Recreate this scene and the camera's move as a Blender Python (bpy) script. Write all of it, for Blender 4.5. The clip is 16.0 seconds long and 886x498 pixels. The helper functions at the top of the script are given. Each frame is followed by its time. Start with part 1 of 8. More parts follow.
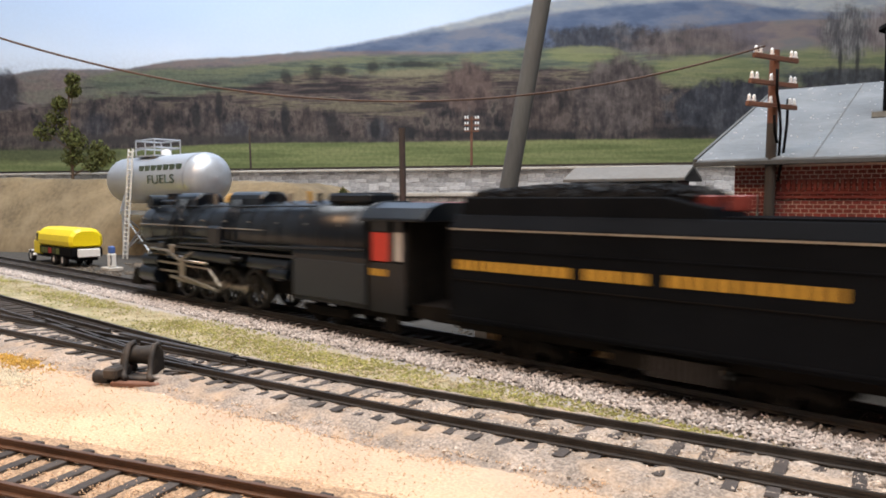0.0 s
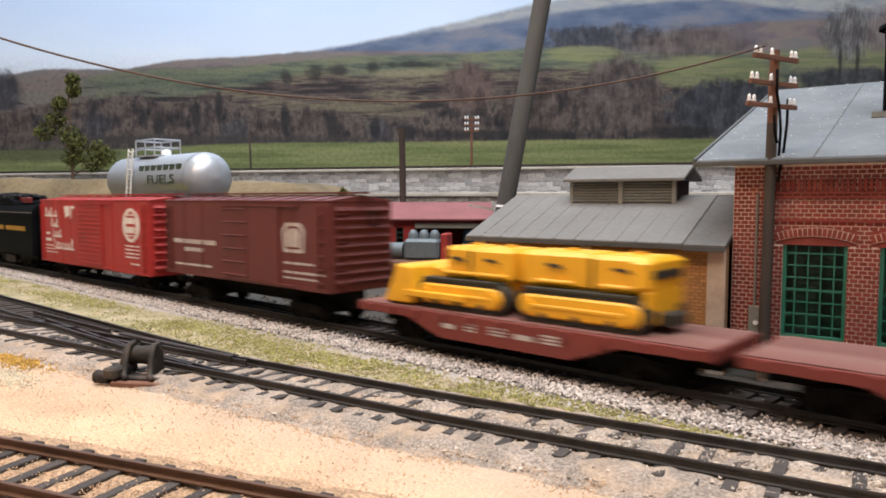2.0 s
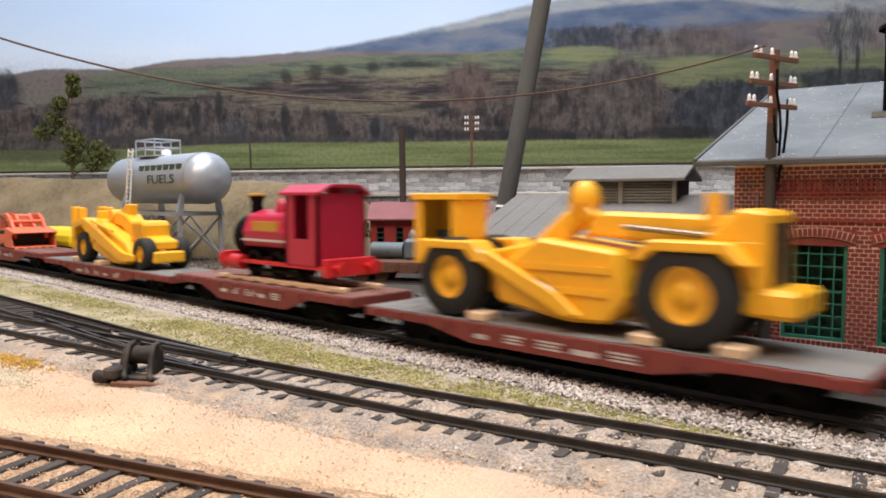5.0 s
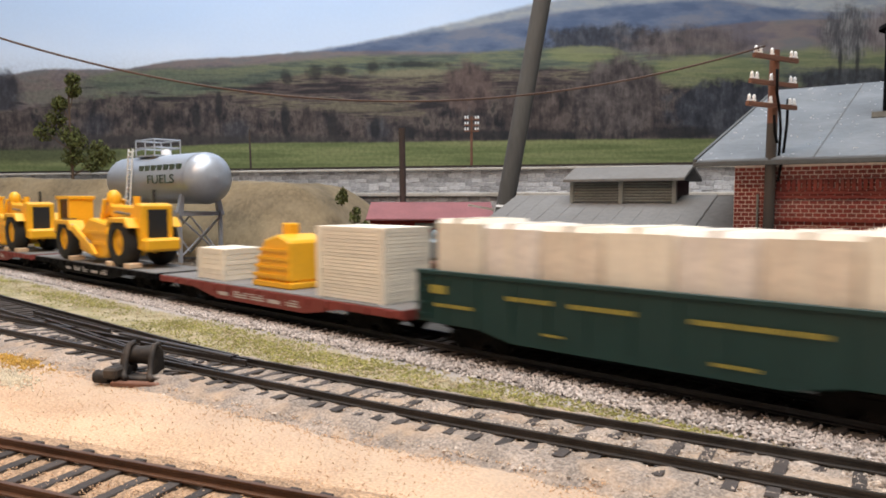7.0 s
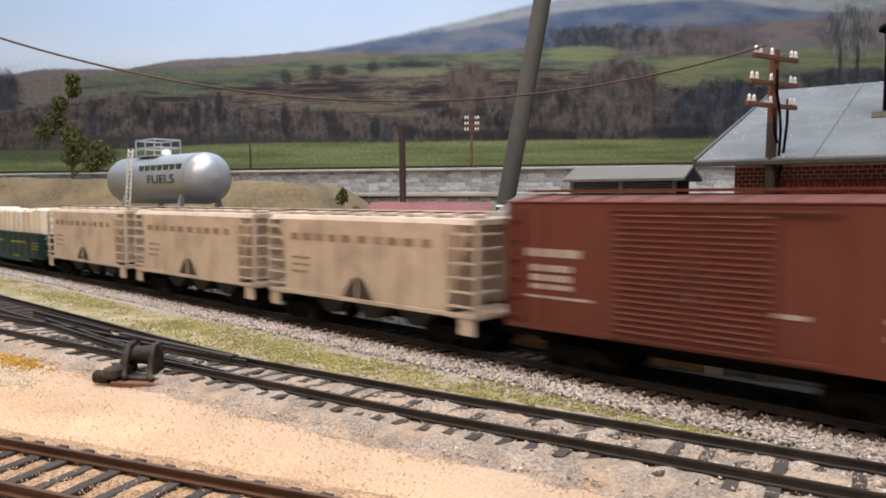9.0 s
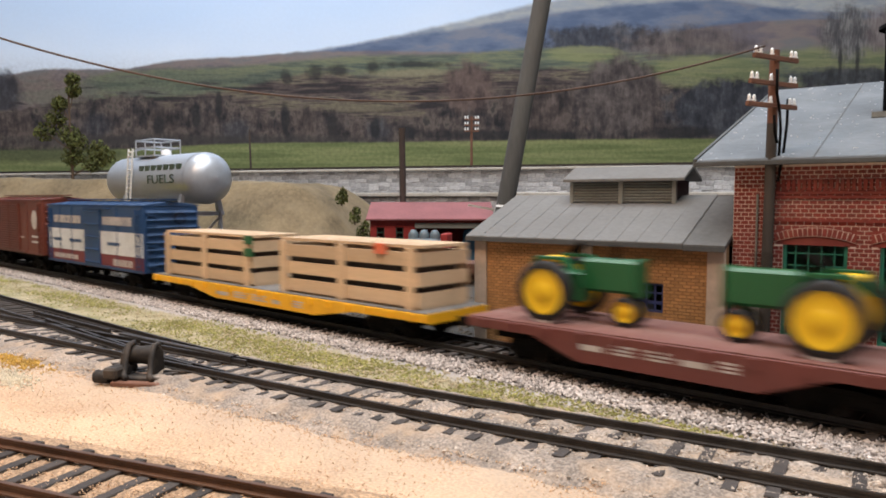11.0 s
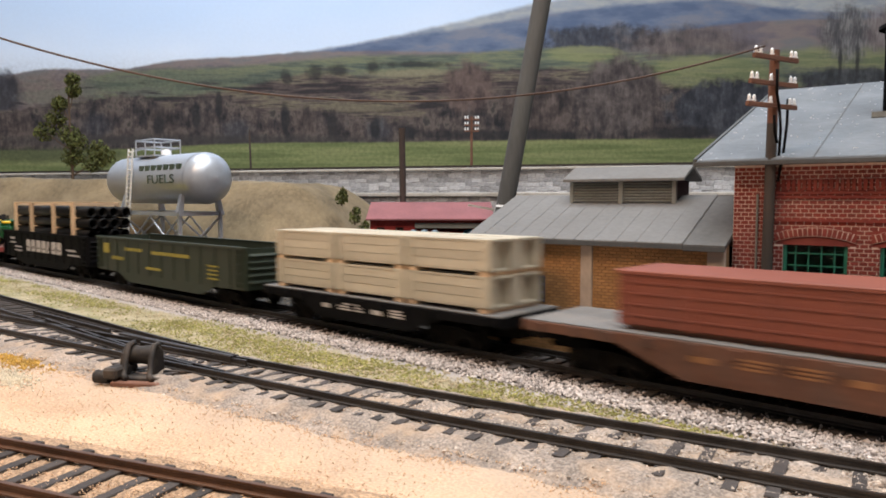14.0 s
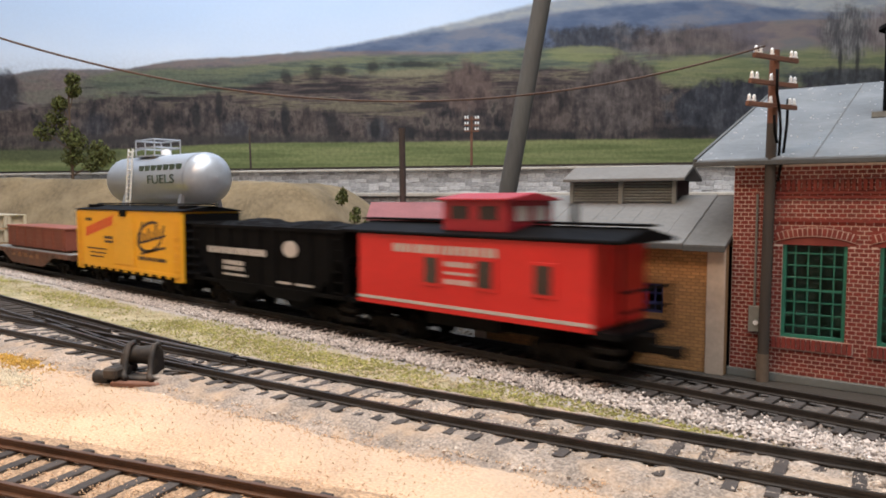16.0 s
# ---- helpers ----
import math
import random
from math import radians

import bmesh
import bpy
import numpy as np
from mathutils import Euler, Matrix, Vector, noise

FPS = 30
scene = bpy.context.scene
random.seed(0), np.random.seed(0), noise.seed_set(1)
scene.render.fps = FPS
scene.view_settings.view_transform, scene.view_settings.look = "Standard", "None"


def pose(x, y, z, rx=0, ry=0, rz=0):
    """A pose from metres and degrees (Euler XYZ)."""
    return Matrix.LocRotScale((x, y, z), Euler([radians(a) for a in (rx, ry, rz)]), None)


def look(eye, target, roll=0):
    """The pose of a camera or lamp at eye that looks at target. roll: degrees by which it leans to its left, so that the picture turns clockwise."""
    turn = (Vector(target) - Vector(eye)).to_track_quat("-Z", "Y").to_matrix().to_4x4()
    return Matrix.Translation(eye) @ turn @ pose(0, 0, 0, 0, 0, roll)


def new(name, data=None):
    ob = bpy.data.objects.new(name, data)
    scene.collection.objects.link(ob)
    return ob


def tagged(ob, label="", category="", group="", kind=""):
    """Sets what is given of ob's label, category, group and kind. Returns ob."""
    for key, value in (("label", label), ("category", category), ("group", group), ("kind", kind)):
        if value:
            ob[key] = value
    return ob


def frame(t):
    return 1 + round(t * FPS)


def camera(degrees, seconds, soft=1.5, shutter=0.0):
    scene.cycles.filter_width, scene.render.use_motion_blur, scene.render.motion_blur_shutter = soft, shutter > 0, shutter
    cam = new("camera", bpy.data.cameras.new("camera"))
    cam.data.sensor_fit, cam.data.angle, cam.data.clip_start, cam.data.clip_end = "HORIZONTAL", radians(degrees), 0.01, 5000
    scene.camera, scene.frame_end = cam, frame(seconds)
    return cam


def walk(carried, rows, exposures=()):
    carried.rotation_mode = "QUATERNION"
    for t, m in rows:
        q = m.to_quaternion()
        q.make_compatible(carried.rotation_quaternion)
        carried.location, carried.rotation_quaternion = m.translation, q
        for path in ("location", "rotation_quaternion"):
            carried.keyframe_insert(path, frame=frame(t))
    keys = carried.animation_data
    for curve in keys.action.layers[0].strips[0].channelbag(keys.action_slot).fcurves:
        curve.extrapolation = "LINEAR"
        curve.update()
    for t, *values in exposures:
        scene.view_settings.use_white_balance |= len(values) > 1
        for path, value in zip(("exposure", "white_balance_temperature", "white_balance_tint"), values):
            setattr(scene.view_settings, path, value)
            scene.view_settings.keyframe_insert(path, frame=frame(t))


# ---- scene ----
# A model railway in 1:87: lengths below are millimetres, turned into metres by U.
U = 0.001
TURN = radians(47.57)      # angle between the main track and the view
CT, ST = math.cos(TURN), math.sin(TURN)
EYE = (0.0, -0.202, 0.0585)
PITCH = 89 / 1265

cam = camera(63.58, 16.0, 1.8, 0.5)
AIM = (EYE[0] - CT, EYE[1] + ST, EYE[2] - PITCH)
walk(cam, [(0.0, look(EYE, AIM, 0)), (16.0, look(EYE, AIM, 0))], exposures=[(0.0, -0.02), (1.5, -0.1), (3.5, -0.1), (6.5, -0.2), (8.0, -0.34), (9.0, -0.26), (11.5, -0.2), (12.5, -0.15), (14.0, -0.16), (15.5, -0.16), (16.0, -0.16)])


def view(right, ahead, up):
    """A place from millimetres to the right of, ahead of and above the foot of the camera."""
    return (-CT * ahead + ST * right, -202 + ST * ahead + CT * right, up)


# ---- light: ceiling panel, added front fill, warm work lamp at the layout's edge ----
world = bpy.data.worlds.new("room_air")
scene.world = world
world.use_nodes = True
world.node_tree.nodes["Background"].inputs[0].default_value = (0.8, 0.9, 1.0, 1)
world.node_tree.nodes["Background"].inputs[1].default_value = 0.05


def area(name, at, to, sx, sy, watts, colour):
    d = bpy.data.lights.new(name, "AREA")
    d.shape, d.size, d.size_y, d.energy, d.color = "RECTANGLE", sx * U, sy * U, watts, colour
    ob = new(name, d)
    ob.matrix_world = look([v * U for v in at], [v * U for v in to])
    return ob


area("ceiling_light", view(-120, 470, 1380), view(-60, 560, 0), 1500, 700, 35, (0.925, 0.962, 1.0))
# unseen fill panel behind the eye, added to brighten faces turned this way
area("ceiling_light", view(60, -520, 1300), view(20, 400, 0), 1200, 400, 14, (1.0, 0.955, 0.91))
area("work_lamp", view(-330, 60, 520), view(-150, 190, 0), 160, 110, 1.75, (1.0, 0.60, 0.32))


# ---- mesh building ----
class G:
    """Collects corners and faces in millimetres."""

    def __init__(self, m=None):
        self.v, self.f, self.s, self.m = [], [], [], m or Matrix()

    def add(self, vs, fs, smooth=False):
        n = len(self.v)
        self.v += [tuple(self.m @ Vector(p)) for p in vs]
        self.f += [[i + n for i in f] for f in fs]
        self.s += [smooth] * len(fs)
        return self

    def box(self, x0, x1, y0, y1, z0, z1):
        return self.add([(x, y, z) for x in (x0, x1) for y in (y0, y1) for z in (z0, z1)],
                        [(0, 1, 3, 2), (4, 6, 7, 5), (0, 4, 5, 1), (2, 3, 7, 6), (0, 2, 6, 4), (1, 5, 7, 3)])

    def prism(self, poly, axis, a, b):
        put = {"x": lambda t, p: (t, p[0], p[1]), "y": lambda t, p: (p[0], t, p[1]), "z": lambda t, p: (p[0], p[1], t)}[axis]
        n = len(poly)
        vs = [put(a, p) for p in poly] + [put(b, p) for p in poly]
        fs = [tuple(range(n)), tuple(range(2 * n - 1, n - 1, -1))]
        fs += [(i, i + n, (i + 1) % n + n, (i + 1) % n) for i in range(n)]
        return self.add(vs, fs)

    def cyl(self, p, q, r, n=12, r2=None, caps=True):
        p, q = Vector(p), Vector(q)
        r2 = r if r2 is None else r2
        turn = (q - p).to_track_quat("Z", "X").to_matrix()
        ring = [turn @ Vector((math.cos(6.28319 * i / n), math.sin(6.28319 * i / n), 0)) for i in range(n)]
        a, b = [p + r * d for d in ring], [q + r2 * d for d in ring]
        self.add(a + b, [(i, (i + 1) % n, (i + 1) % n + n, i + n) for i in range(n)], n > 6)
        if caps:
            self.add(a, [tuple(range(n - 1, -1, -1))])
            if r2 > 0.01:
                self.add(b, [tuple(range(n))])
        return self

    def tube(self, pts, r, n=6):
        """One bent round bar through the points."""
        pts = [Vector(p) for p in pts]
        vs, fs, m = [], [], len(pts)
        side = None
        for i, p in enumerate(pts):
            d = (pts[min(i + 1, m - 1)] - pts[max(i - 1, 0)]).normalized()
            side = d.orthogonal().normalized() if side is None else (side - d * side.dot(d)).normalized()
            up = d.cross(side)
            vs += [p + r * (math.cos(6.28319 * j / n) * side + math.sin(6.28319 * j / n) * up) for j in range(n)]
        for i in range(m - 1):
            fs += [(i * n + j, i * n + (j + 1) % n, i * n + n + (j + 1) % n, i * n + n + j) for j in range(n)]
        fs += [tuple(range(n)), tuple(range(m * n - n, m * n))]
        return self.add(vs, fs, n > 5)

    def turned(self, profile, at=(0, 0, 0), axis="z", n=20):
        """A turned body: profile of (radius, height)."""
        vs, fs = [], []
        for r, h in profile:
            for i in range(n):
                c, s = r * math.cos(6.28319 * i / n), r * math.sin(6.28319 * i / n)
                p = {"z": (c, s, h), "x": (h, c, s), "y": (c, h, s)}[axis]
                vs.append((p[0] + at[0], p[1] + at[1], p[2] + at[2]))
        for k in range(len(profile) - 1):
            for i in range(n):
                j = (i + 1) % n
                fs.append((k * n + i, k * n + j, k * n + n + j, k * n + n + i))
        return self.add(vs, fs, True)

    def mesh(self, name, bevel=0.0):
        me = bpy.data.meshes.new(name)
        me.from_pydata([(x * U, y * U, z * U) for x, y, z in self.v], [], self.f)
        me.polygons.foreach_set("use_smooth", self.s)
        bm = bmesh.new()
        bm.from_mesh(me)
        bmesh.ops.recalc_face_normals(bm, faces=bm.faces)
        if bevel:
            edges = [e for e in bm.edges if len(e.link_faces) == 2 and e.calc_face_angle(0) > 0.6 and not all(f.smooth for f in e.link_faces)]
            bmesh.ops.bevel(bm, geom=edges, offset=bevel * U, segments=1, affect="EDGES", clamp_overlap=True)
        bm.to_mesh(me)
        bm.free()
        return me


def part(name, g, material, parent=None, label="", bevel=0.0):
    """One mesh object, under its thing if there is one."""
    me = g if isinstance(g, bpy.types.Mesh) else g.mesh(name, bevel)
    if not me.materials:
        me.materials.append(material)
    ob = new(name, me)
    ob.parent = parent
    if label:
        ob["label"] = label
    return ob


def thing(name, m, label, category, group="", kind=""):
    ob = new(name)
    ob.empty_display_size = 0.01
    ob.matrix_world = m
    return tagged(ob, label, category, group, kind)


def at(x, y, z=0, rz=0):
    return pose(x * U, y * U, z * U, 0, 0, rz)


# ---- materials ----
def paint(name, colour, rough=0.6, metal=0.0, spread=0.25, coarse=40.0, fine=600.0, bump=0.1, dirt=None, dirt_amount=0.0, random_piece=0.0, stretch=(1, 1, 1), gloss=0.5, speckle=0.0):
    """A surface with variation at two scales, fine relief and dirt; scales are per metre."""
    mt = bpy.data.materials.new(name)
    mt.use_nodes = True
    nt = mt.node_tree
    n, l = nt.nodes, nt.links
    b = n["Principled BSDF"]
    tc = n.new("ShaderNodeTexCoord")
    mp = n.new("ShaderNodeMapping")
    mp.inputs["Scale"].default_value = stretch
    l.new(tc.outputs["Object"], mp.inputs["Vector"])

    def noisy(scale, detail=4):
        t = n.new("ShaderNodeTexNoise")
        t.inputs["Scale"].default_value = scale
        t.inputs["Detail"].default_value = detail
        l.new(mp.outputs["Vector"], t.inputs["Vector"])
        return t

    big, small = noisy(coarse), noisy(fine)
    add = n.new("ShaderNodeMath")
    add.operation = "MULTIPLY_ADD"
    l.new(small.outputs["Fac"], add.inputs[0])
    add.inputs[1].default_value = 0.6
    l.new(big.outputs["Fac"], add.inputs[2])
    value = n.new("ShaderNodeMapRange")
    value.inputs["From Min"].default_value, value.inputs["From Max"].default_value = 0.5, 1.1
    value.inputs["To Min"].default_value, value.inputs["To Max"].default_value = 1 - spread, 1 + spread
    l.new(add.outputs[0], value.inputs["Value"])
    hsv = n.new("ShaderNodeHueSaturation")
    hsv.inputs["Color"].default_value = (*colour, 1)
    last = value.outputs[0]
    if random_piece:
        info = n.new("ShaderNodeObjectInfo")
        geo = n.new("ShaderNodeNewGeometry")
        both = n.new("ShaderNodeMath")
        l.new(info.outputs["Random"], both.inputs[0])
        l.new(geo.outputs["Random Per Island"], both.inputs[1])
        fr = n.new("ShaderNodeMath")
        fr.operation = "FRACT"
        l.new(both.outputs[0], fr.inputs[0])
        r = n.new("ShaderNodeMapRange")
        r.inputs["To Min"].default_value, r.inputs["To Max"].default_value = 1 - random_piece, 1 + random_piece
        l.new(fr.outputs[0], r.inputs["Value"])
        mul = n.new("ShaderNodeMath")
        mul.operation = "MULTIPLY"
        l.new(last, mul.inputs[0])
        l.new(r.outputs[0], mul.inputs[1])
        last = mul.outputs[0]
    if speckle:
        grit = noisy(1500, 1)
        r = n.new("ShaderNodeMapRange")
        r.inputs["From Min"].default_value, r.inputs["From Max"].default_value = 0.36, 0.64
        r.inputs["To Min"].default_value, r.inputs["To Max"].default_value = 1 - speckle, 1 + speckle
        l.new(grit.outputs["Fac"], r.inputs["Value"])
        mul = n.new("ShaderNodeMath")
        mul.operation = "MULTIPLY"
        l.new(last, mul.inputs[0])
        l.new(r.outputs[0], mul.inputs[1])
        last = mul.outputs[0]
    l.new(last, hsv.inputs["Value"])
    col = hsv.outputs["Color"]
    if dirt:
        d = noisy(coarse * 2.3, 6)
        m = n.new("ShaderNodeMapRange")
        m.inputs["From Min"].default_value, m.inputs["From Max"].default_value = 0.45, 0.75
        m.inputs["To Max"].default_value = dirt_amount
        l.new(d.outputs["Fac"], m.inputs["Value"])
        mix = n.new("ShaderNodeMix")
        mix.data_type = "RGBA"
        l.new(m.outputs[0], mix.inputs["Factor"])
        l.new(col, mix.inputs["A"])
        mix.inputs["B"].default_value = (*dirt, 1)
        col = mix.outputs["Result"]
    l.new(col, b.inputs["Base Color"])
    b.inputs["Roughness"].default_value = rough
    b.inputs["Metallic"].default_value = metal
    b.inputs["Specular IOR Level"].default_value = gloss
    if gloss < 0.11:
        b.inputs["IOR"].default_value = 1.2
    if bump:
        bp = n.new("ShaderNodeBump")
        bp.inputs["Strength"].default_value = bump
        bp.inputs["Distance"].default_value = 0.0005
        l.new(small.outputs["Fac"], bp.inputs["Height"])
        l.new(bp.outputs["Normal"], b.inputs["Normal"])
    return mt


RAIL = paint("rusty_rail", (0.055, 0.047, 0.042), 0.45, 0.6, 0.3, 60, 900)
RAIL_WARM = paint("brown_rail", (0.11, 0.055, 0.032), 0.5, 0.4, 0.3, 60, 900)
TIE = paint("dark_tie", (0.045, 0.037, 0.034), 0.85, 0, 0.4, 150, 1200, 0.4, random_piece=0.3)
BALLAST = paint("ballast_stone", (0.54, 0.485, 0.455), 0.95, 0, 0.15, 80, 1500, 0.2, random_piece=0.4)
SAND = paint("sand_grain", (0.60, 0.41, 0.265), 0.95, 0, 0.15, 80, 1500, 0.2, random_piece=0.16)
STONE = paint("grey_stone", (0.37, 0.37, 0.385), 0.9, 0, 0.45, 70, 500, 0.6, (0.6, 0.6, 0.6), 0.5, random_piece=0.4)
CONCRETE = paint("pale_concrete", (0.46, 0.43, 0.39), 0.9, 0, 0.2, 30, 500, 0.3, (0.25, 0.2, 0.15), 0.5)
MORTAR_TAN = paint("tan_mortar", (0.3, 0.18, 0.09), 0.95, 0, 0.2, 60, 800)
BRICK_TAN = paint("tan_brick", (0.46, 0.245, 0.10), 0.85, 0, 0.2, 60, 900, 0.2, random_piece=0.14)
MORTAR_WHITE = paint("white_mortar", (0.66, 0.55, 0.48), 0.95, 0, 0.2, 60, 800)
BRICK_RED = paint("red_brick", (0.20, 0.034, 0.026), 0.8, 0, 0.25, 50, 900, 0.2, (0.30, 0.09, 0.06), 0.4, random_piece=0.2)
ROOF_GREY = paint("grey_roofing", (0.118, 0.134, 0.152), 0.7, 0, 0.2, 30, 400, 0.3, (0.27, 0.29, 0.31), 0.35)
ROOF_LOW = paint("weathered_roofing", (0.15, 0.15, 0.149), 0.85, 0, 0.2, 25, 500, 0.4, (0.13, 0.125, 0.12), 0.5)
ROOF_DARK = paint("dark_end_roofing", (0.12, 0.12, 0.118), 0.85, 0, 0.25, 30, 500, 0.4)
EAVE = paint("dark_eave_paint", (0.075, 0.08, 0.083), 0.8, 0, 0.2, 60, 800)
LOUVER = paint("grey_louver", (0.20, 0.205, 0.19), 0.8, 0, 0.2, 60, 800)
PILASTER = paint("pilaster_plaster", (0.52, 0.42, 0.34), 0.9, 0, 0.15, 60, 700, 0.2, (0.3, 0.25, 0.2), 0.5)
GREEN_FRAME = paint("green_window_paint", (0.02, 0.17, 0.115), 0.5, 0, 0.2, 60, 700)
BLUE_FRAME = paint("blue_window_paint", (0.035, 0.05, 0.16), 0.5, 0, 0.2, 60, 700)
# near black: unlit insides put into the colour, and a few dark parts
DARK = paint("dark_inside", (0.012, 0.013, 0.015), 0.6, 0, 0.3, 60, 700)
BLACK = paint("black_paint", (0.0078, 0.0078, 0.0086), 0.5, 0, 0.3, 60, 900, 0.05, (0.013, 0.012, 0.012), 0.35, gloss=0.07)
TIMBER_GREY = paint("weathered_timber", (0.062, 0.06, 0.056), 0.85, 0, 0.3, 30, 500, 0.5, stretch=(1, 1, 0.12))
TIMBER_POLE = paint("creosoted_timber", (0.055, 0.046, 0.04), 0.85, 0, 0.35, 30, 500, 0.5, stretch=(1, 1, 0.12))
TIMBER_BROWN = paint("brown_timber", (0.145, 0.066, 0.042), 0.8, 0, 0.3, 60, 600, 0.4)
TIMBER_DARK = paint("dark_timber", (0.05, 0.035, 0.03), 0.8, 0, 0.3, 60, 600, 0.4)
GLASS_WHITE = paint("milky_insulator", (0.85, 0.87, 0.9), 0.15, 0, 0.05, 60, 600, 0)
SILVER = paint("silver_paint", (0.45, 0.485, 0.54), 0.38, 0.45, 0.1, 20, 300, 0.03)
DIRT = paint("dry_earth", (0.17, 0.125, 0.07), 0.95, 0, 0.45, 18, 260, 0.8, (0.25, 0.19, 0.115), 0.6, stretch=(1, 1, 0.35), speckle=0.15)
RED_SHED = paint("red_shed_paint", (0.30, 0.025, 0.022), 0.7, 0, 0.2, 50, 500)
ROOF_RED = paint("faded_red_roof", (0.23, 0.085, 0.09), 0.85, 0, 0.2, 40, 500, 0.3)
RUST = paint("rusty_steel", (0.125, 0.055, 0.033), 0.85, 0.1, 0.4, 60, 500, 0.4, (0.08, 0.06, 0.05), 0.6)
LEAF = paint("olive_foliage", (0.075, 0.085, 0.02), 0.9, 0, 0.3, 60, 700, 0.3, random_piece=0.5)
BARK = paint("bark", (0.09, 0.06, 0.04), 0.9, 0, 0.3, 60, 700, 0.4)
WIRE_M = paint("brown_cord", (0.075, 0.045, 0.034), 0.8, 0, 0.2, 60, 700, 0)
WALL_PAINT = paint("room_wall_paint", (0.26, 0.26, 0.26), 0.9, 0, 0.05, 2, 60, 0.1)


def ground_material():
    """Earth, sand, grass strip and ballast bed, mixed by the lie of the tracks."""
    mt = paint("layout_ground", (0.53, 0.36, 0.235), 0.97, 0, 0.22, 28, 1500, 0.6, (0.60, 0.47, 0.32), 0.5, speckle=0.13)
    nt = mt.node_tree
    n, l = nt.nodes, nt.links
    b = n["Principled BSDF"]
    col = b.inputs["Base Color"].links[0].from_socket
    tc = n.new("ShaderNodeTexCoord")
    sep = n.new("ShaderNodeSeparateXYZ")
    l.new(tc.outputs["Object"], sep.inputs[0])
    edge = n.new("ShaderNodeTexNoise")
    edge.inputs["Scale"].default_value, edge.inputs["Detail"].default_value = 90, 6
    l.new(tc.outputs["Object"], edge.inputs["Vector"])

    def math_node(op, a, c):
        m = n.new("ShaderNodeMath")
        m.operation = op
        for i, s in enumerate((a, c)):
            if isinstance(s, (int, float)):
                m.inputs[i].default_value = s
            else:
                l.new(s, m.inputs[i])
        return m.outputs[0]

    wob = math_node("MULTIPLY", math_node("SUBTRACT", edge.outputs["Fac"], 0.5), 0.022)
    y = math_node("ADD", sep.outputs["Y"], wob)
    slope = math_node("MULTIPLY", math_node("ADD", sep.outputs["X"], 0.127), 0.17)
    from_siding = math_node("SUBTRACT", y, math_node("ADD", slope, -0.0665))

    def layer(col, value, lo, hi, colour, amount=1.0, speck=None):
        m = n.new("ShaderNodeMapRange")
        m.inputs["From Min"].default_value, m.inputs["From Max"].default_value = lo, hi
        m.inputs["To Max"].default_value = amount
        l.new(value, m.inputs["Value"])
        fac = m.outputs[0]
        if speck is not None:
            fac = math_node("MULTIPLY", fac, speck)
        mix = n.new("ShaderNodeMix")
        mix.data_type = "RGBA"
        l.new(fac, mix.inputs["Factor"])
        l.new(col, mix.inputs["A"])
        mix.inputs["B"].default_value = (*colour, 1)
        return mix.outputs["Result"]

    patch = n.new("ShaderNodeTexNoise")
    patch.inputs["Scale"].default_value, patch.inputs["Detail"].default_value = 70, 8
    l.new(tc.outputs["Object"], patch.inputs["Vector"])
    pr = n.new("ShaderNodeMapRange")
    pr.inputs["From Min"].default_value, pr.inputs["From Max"].default_value = 0.38, 0.62
    l.new(patch.outputs["Fac"], pr.inputs["Value"])
    # pale grey bed by the siding, olive turf between the tracks, grey bed of the main track, dark yard earth beyond
    col = layer(col, from_siding, -0.050, -0.010, (0.42, 0.335, 0.26))
    col = layer(col, from_siding, 0.008, 0.014, (0.36, 0.31, 0.205))
    turf = layer(col, from_siding, 0.010, 0.016, (0.20, 0.185, 0.075), 0.8, pr.outputs[0])
    col = layer(turf, y, -0.033, -0.028, (0.36, 0.325, 0.30))
    col = layer(col, y, 0.014, 0.022, (0.05, 0.044, 0.038))
    l.new(col, b.inputs["Base Color"])
    return mt


# ---- ground, terrace and room ----
def ground():
    g = G()
    # fine relief where the camera looks closely, flat beyond; one sheet
    xs = [-2600, -1800, -1200, -950] + [-800 + 4 * i for i in range(226)] + [160, 300, 700, 1600]
    ys = [-1900, -900, -500, -300] + [-210 + 4 * i for i in range(70)] + [90, 140, 220, 320, 500, 900, 1700]
    vs, idx = [], []
    for x in xs:
        for y in ys:
            h = 0.0
            if -800 <= x <= 100 and -210 <= y <= 66:
                v = Vector((x, y, 0))
                h = 0.55 * noise.noise(v * 0.05) + 0.35 * noise.noise(v * 0.23)
                if y > -32:
                    h *= 0.4
            vs.append((x, y, h))
    ny = len(ys)
    fs = [(i * ny + j, i * ny + ny + j, i * ny + ny + j + 1, i * ny + j + 1) for i in range(len(xs) - 1) for j in range(ny - 1)]
    g.add(vs, fs, True)
    ob = part("ground", g, ground_material())
    tagged(ob, "sandy layout ground with turf strip and pale ballast beds", "ground", kind="structure")


ground()

WALL_A, WALL_B = Vector((-1640, -35, 0)), Vector((60, 790, 0))
WALL_DIR = (WALL_B - WALL_A).normalized()
WALL_TURN = math.degrees(math.atan2(WALL_DIR.y, WALL_DIR.x))
WALL_LEN = (WALL_B - WALL_A).length


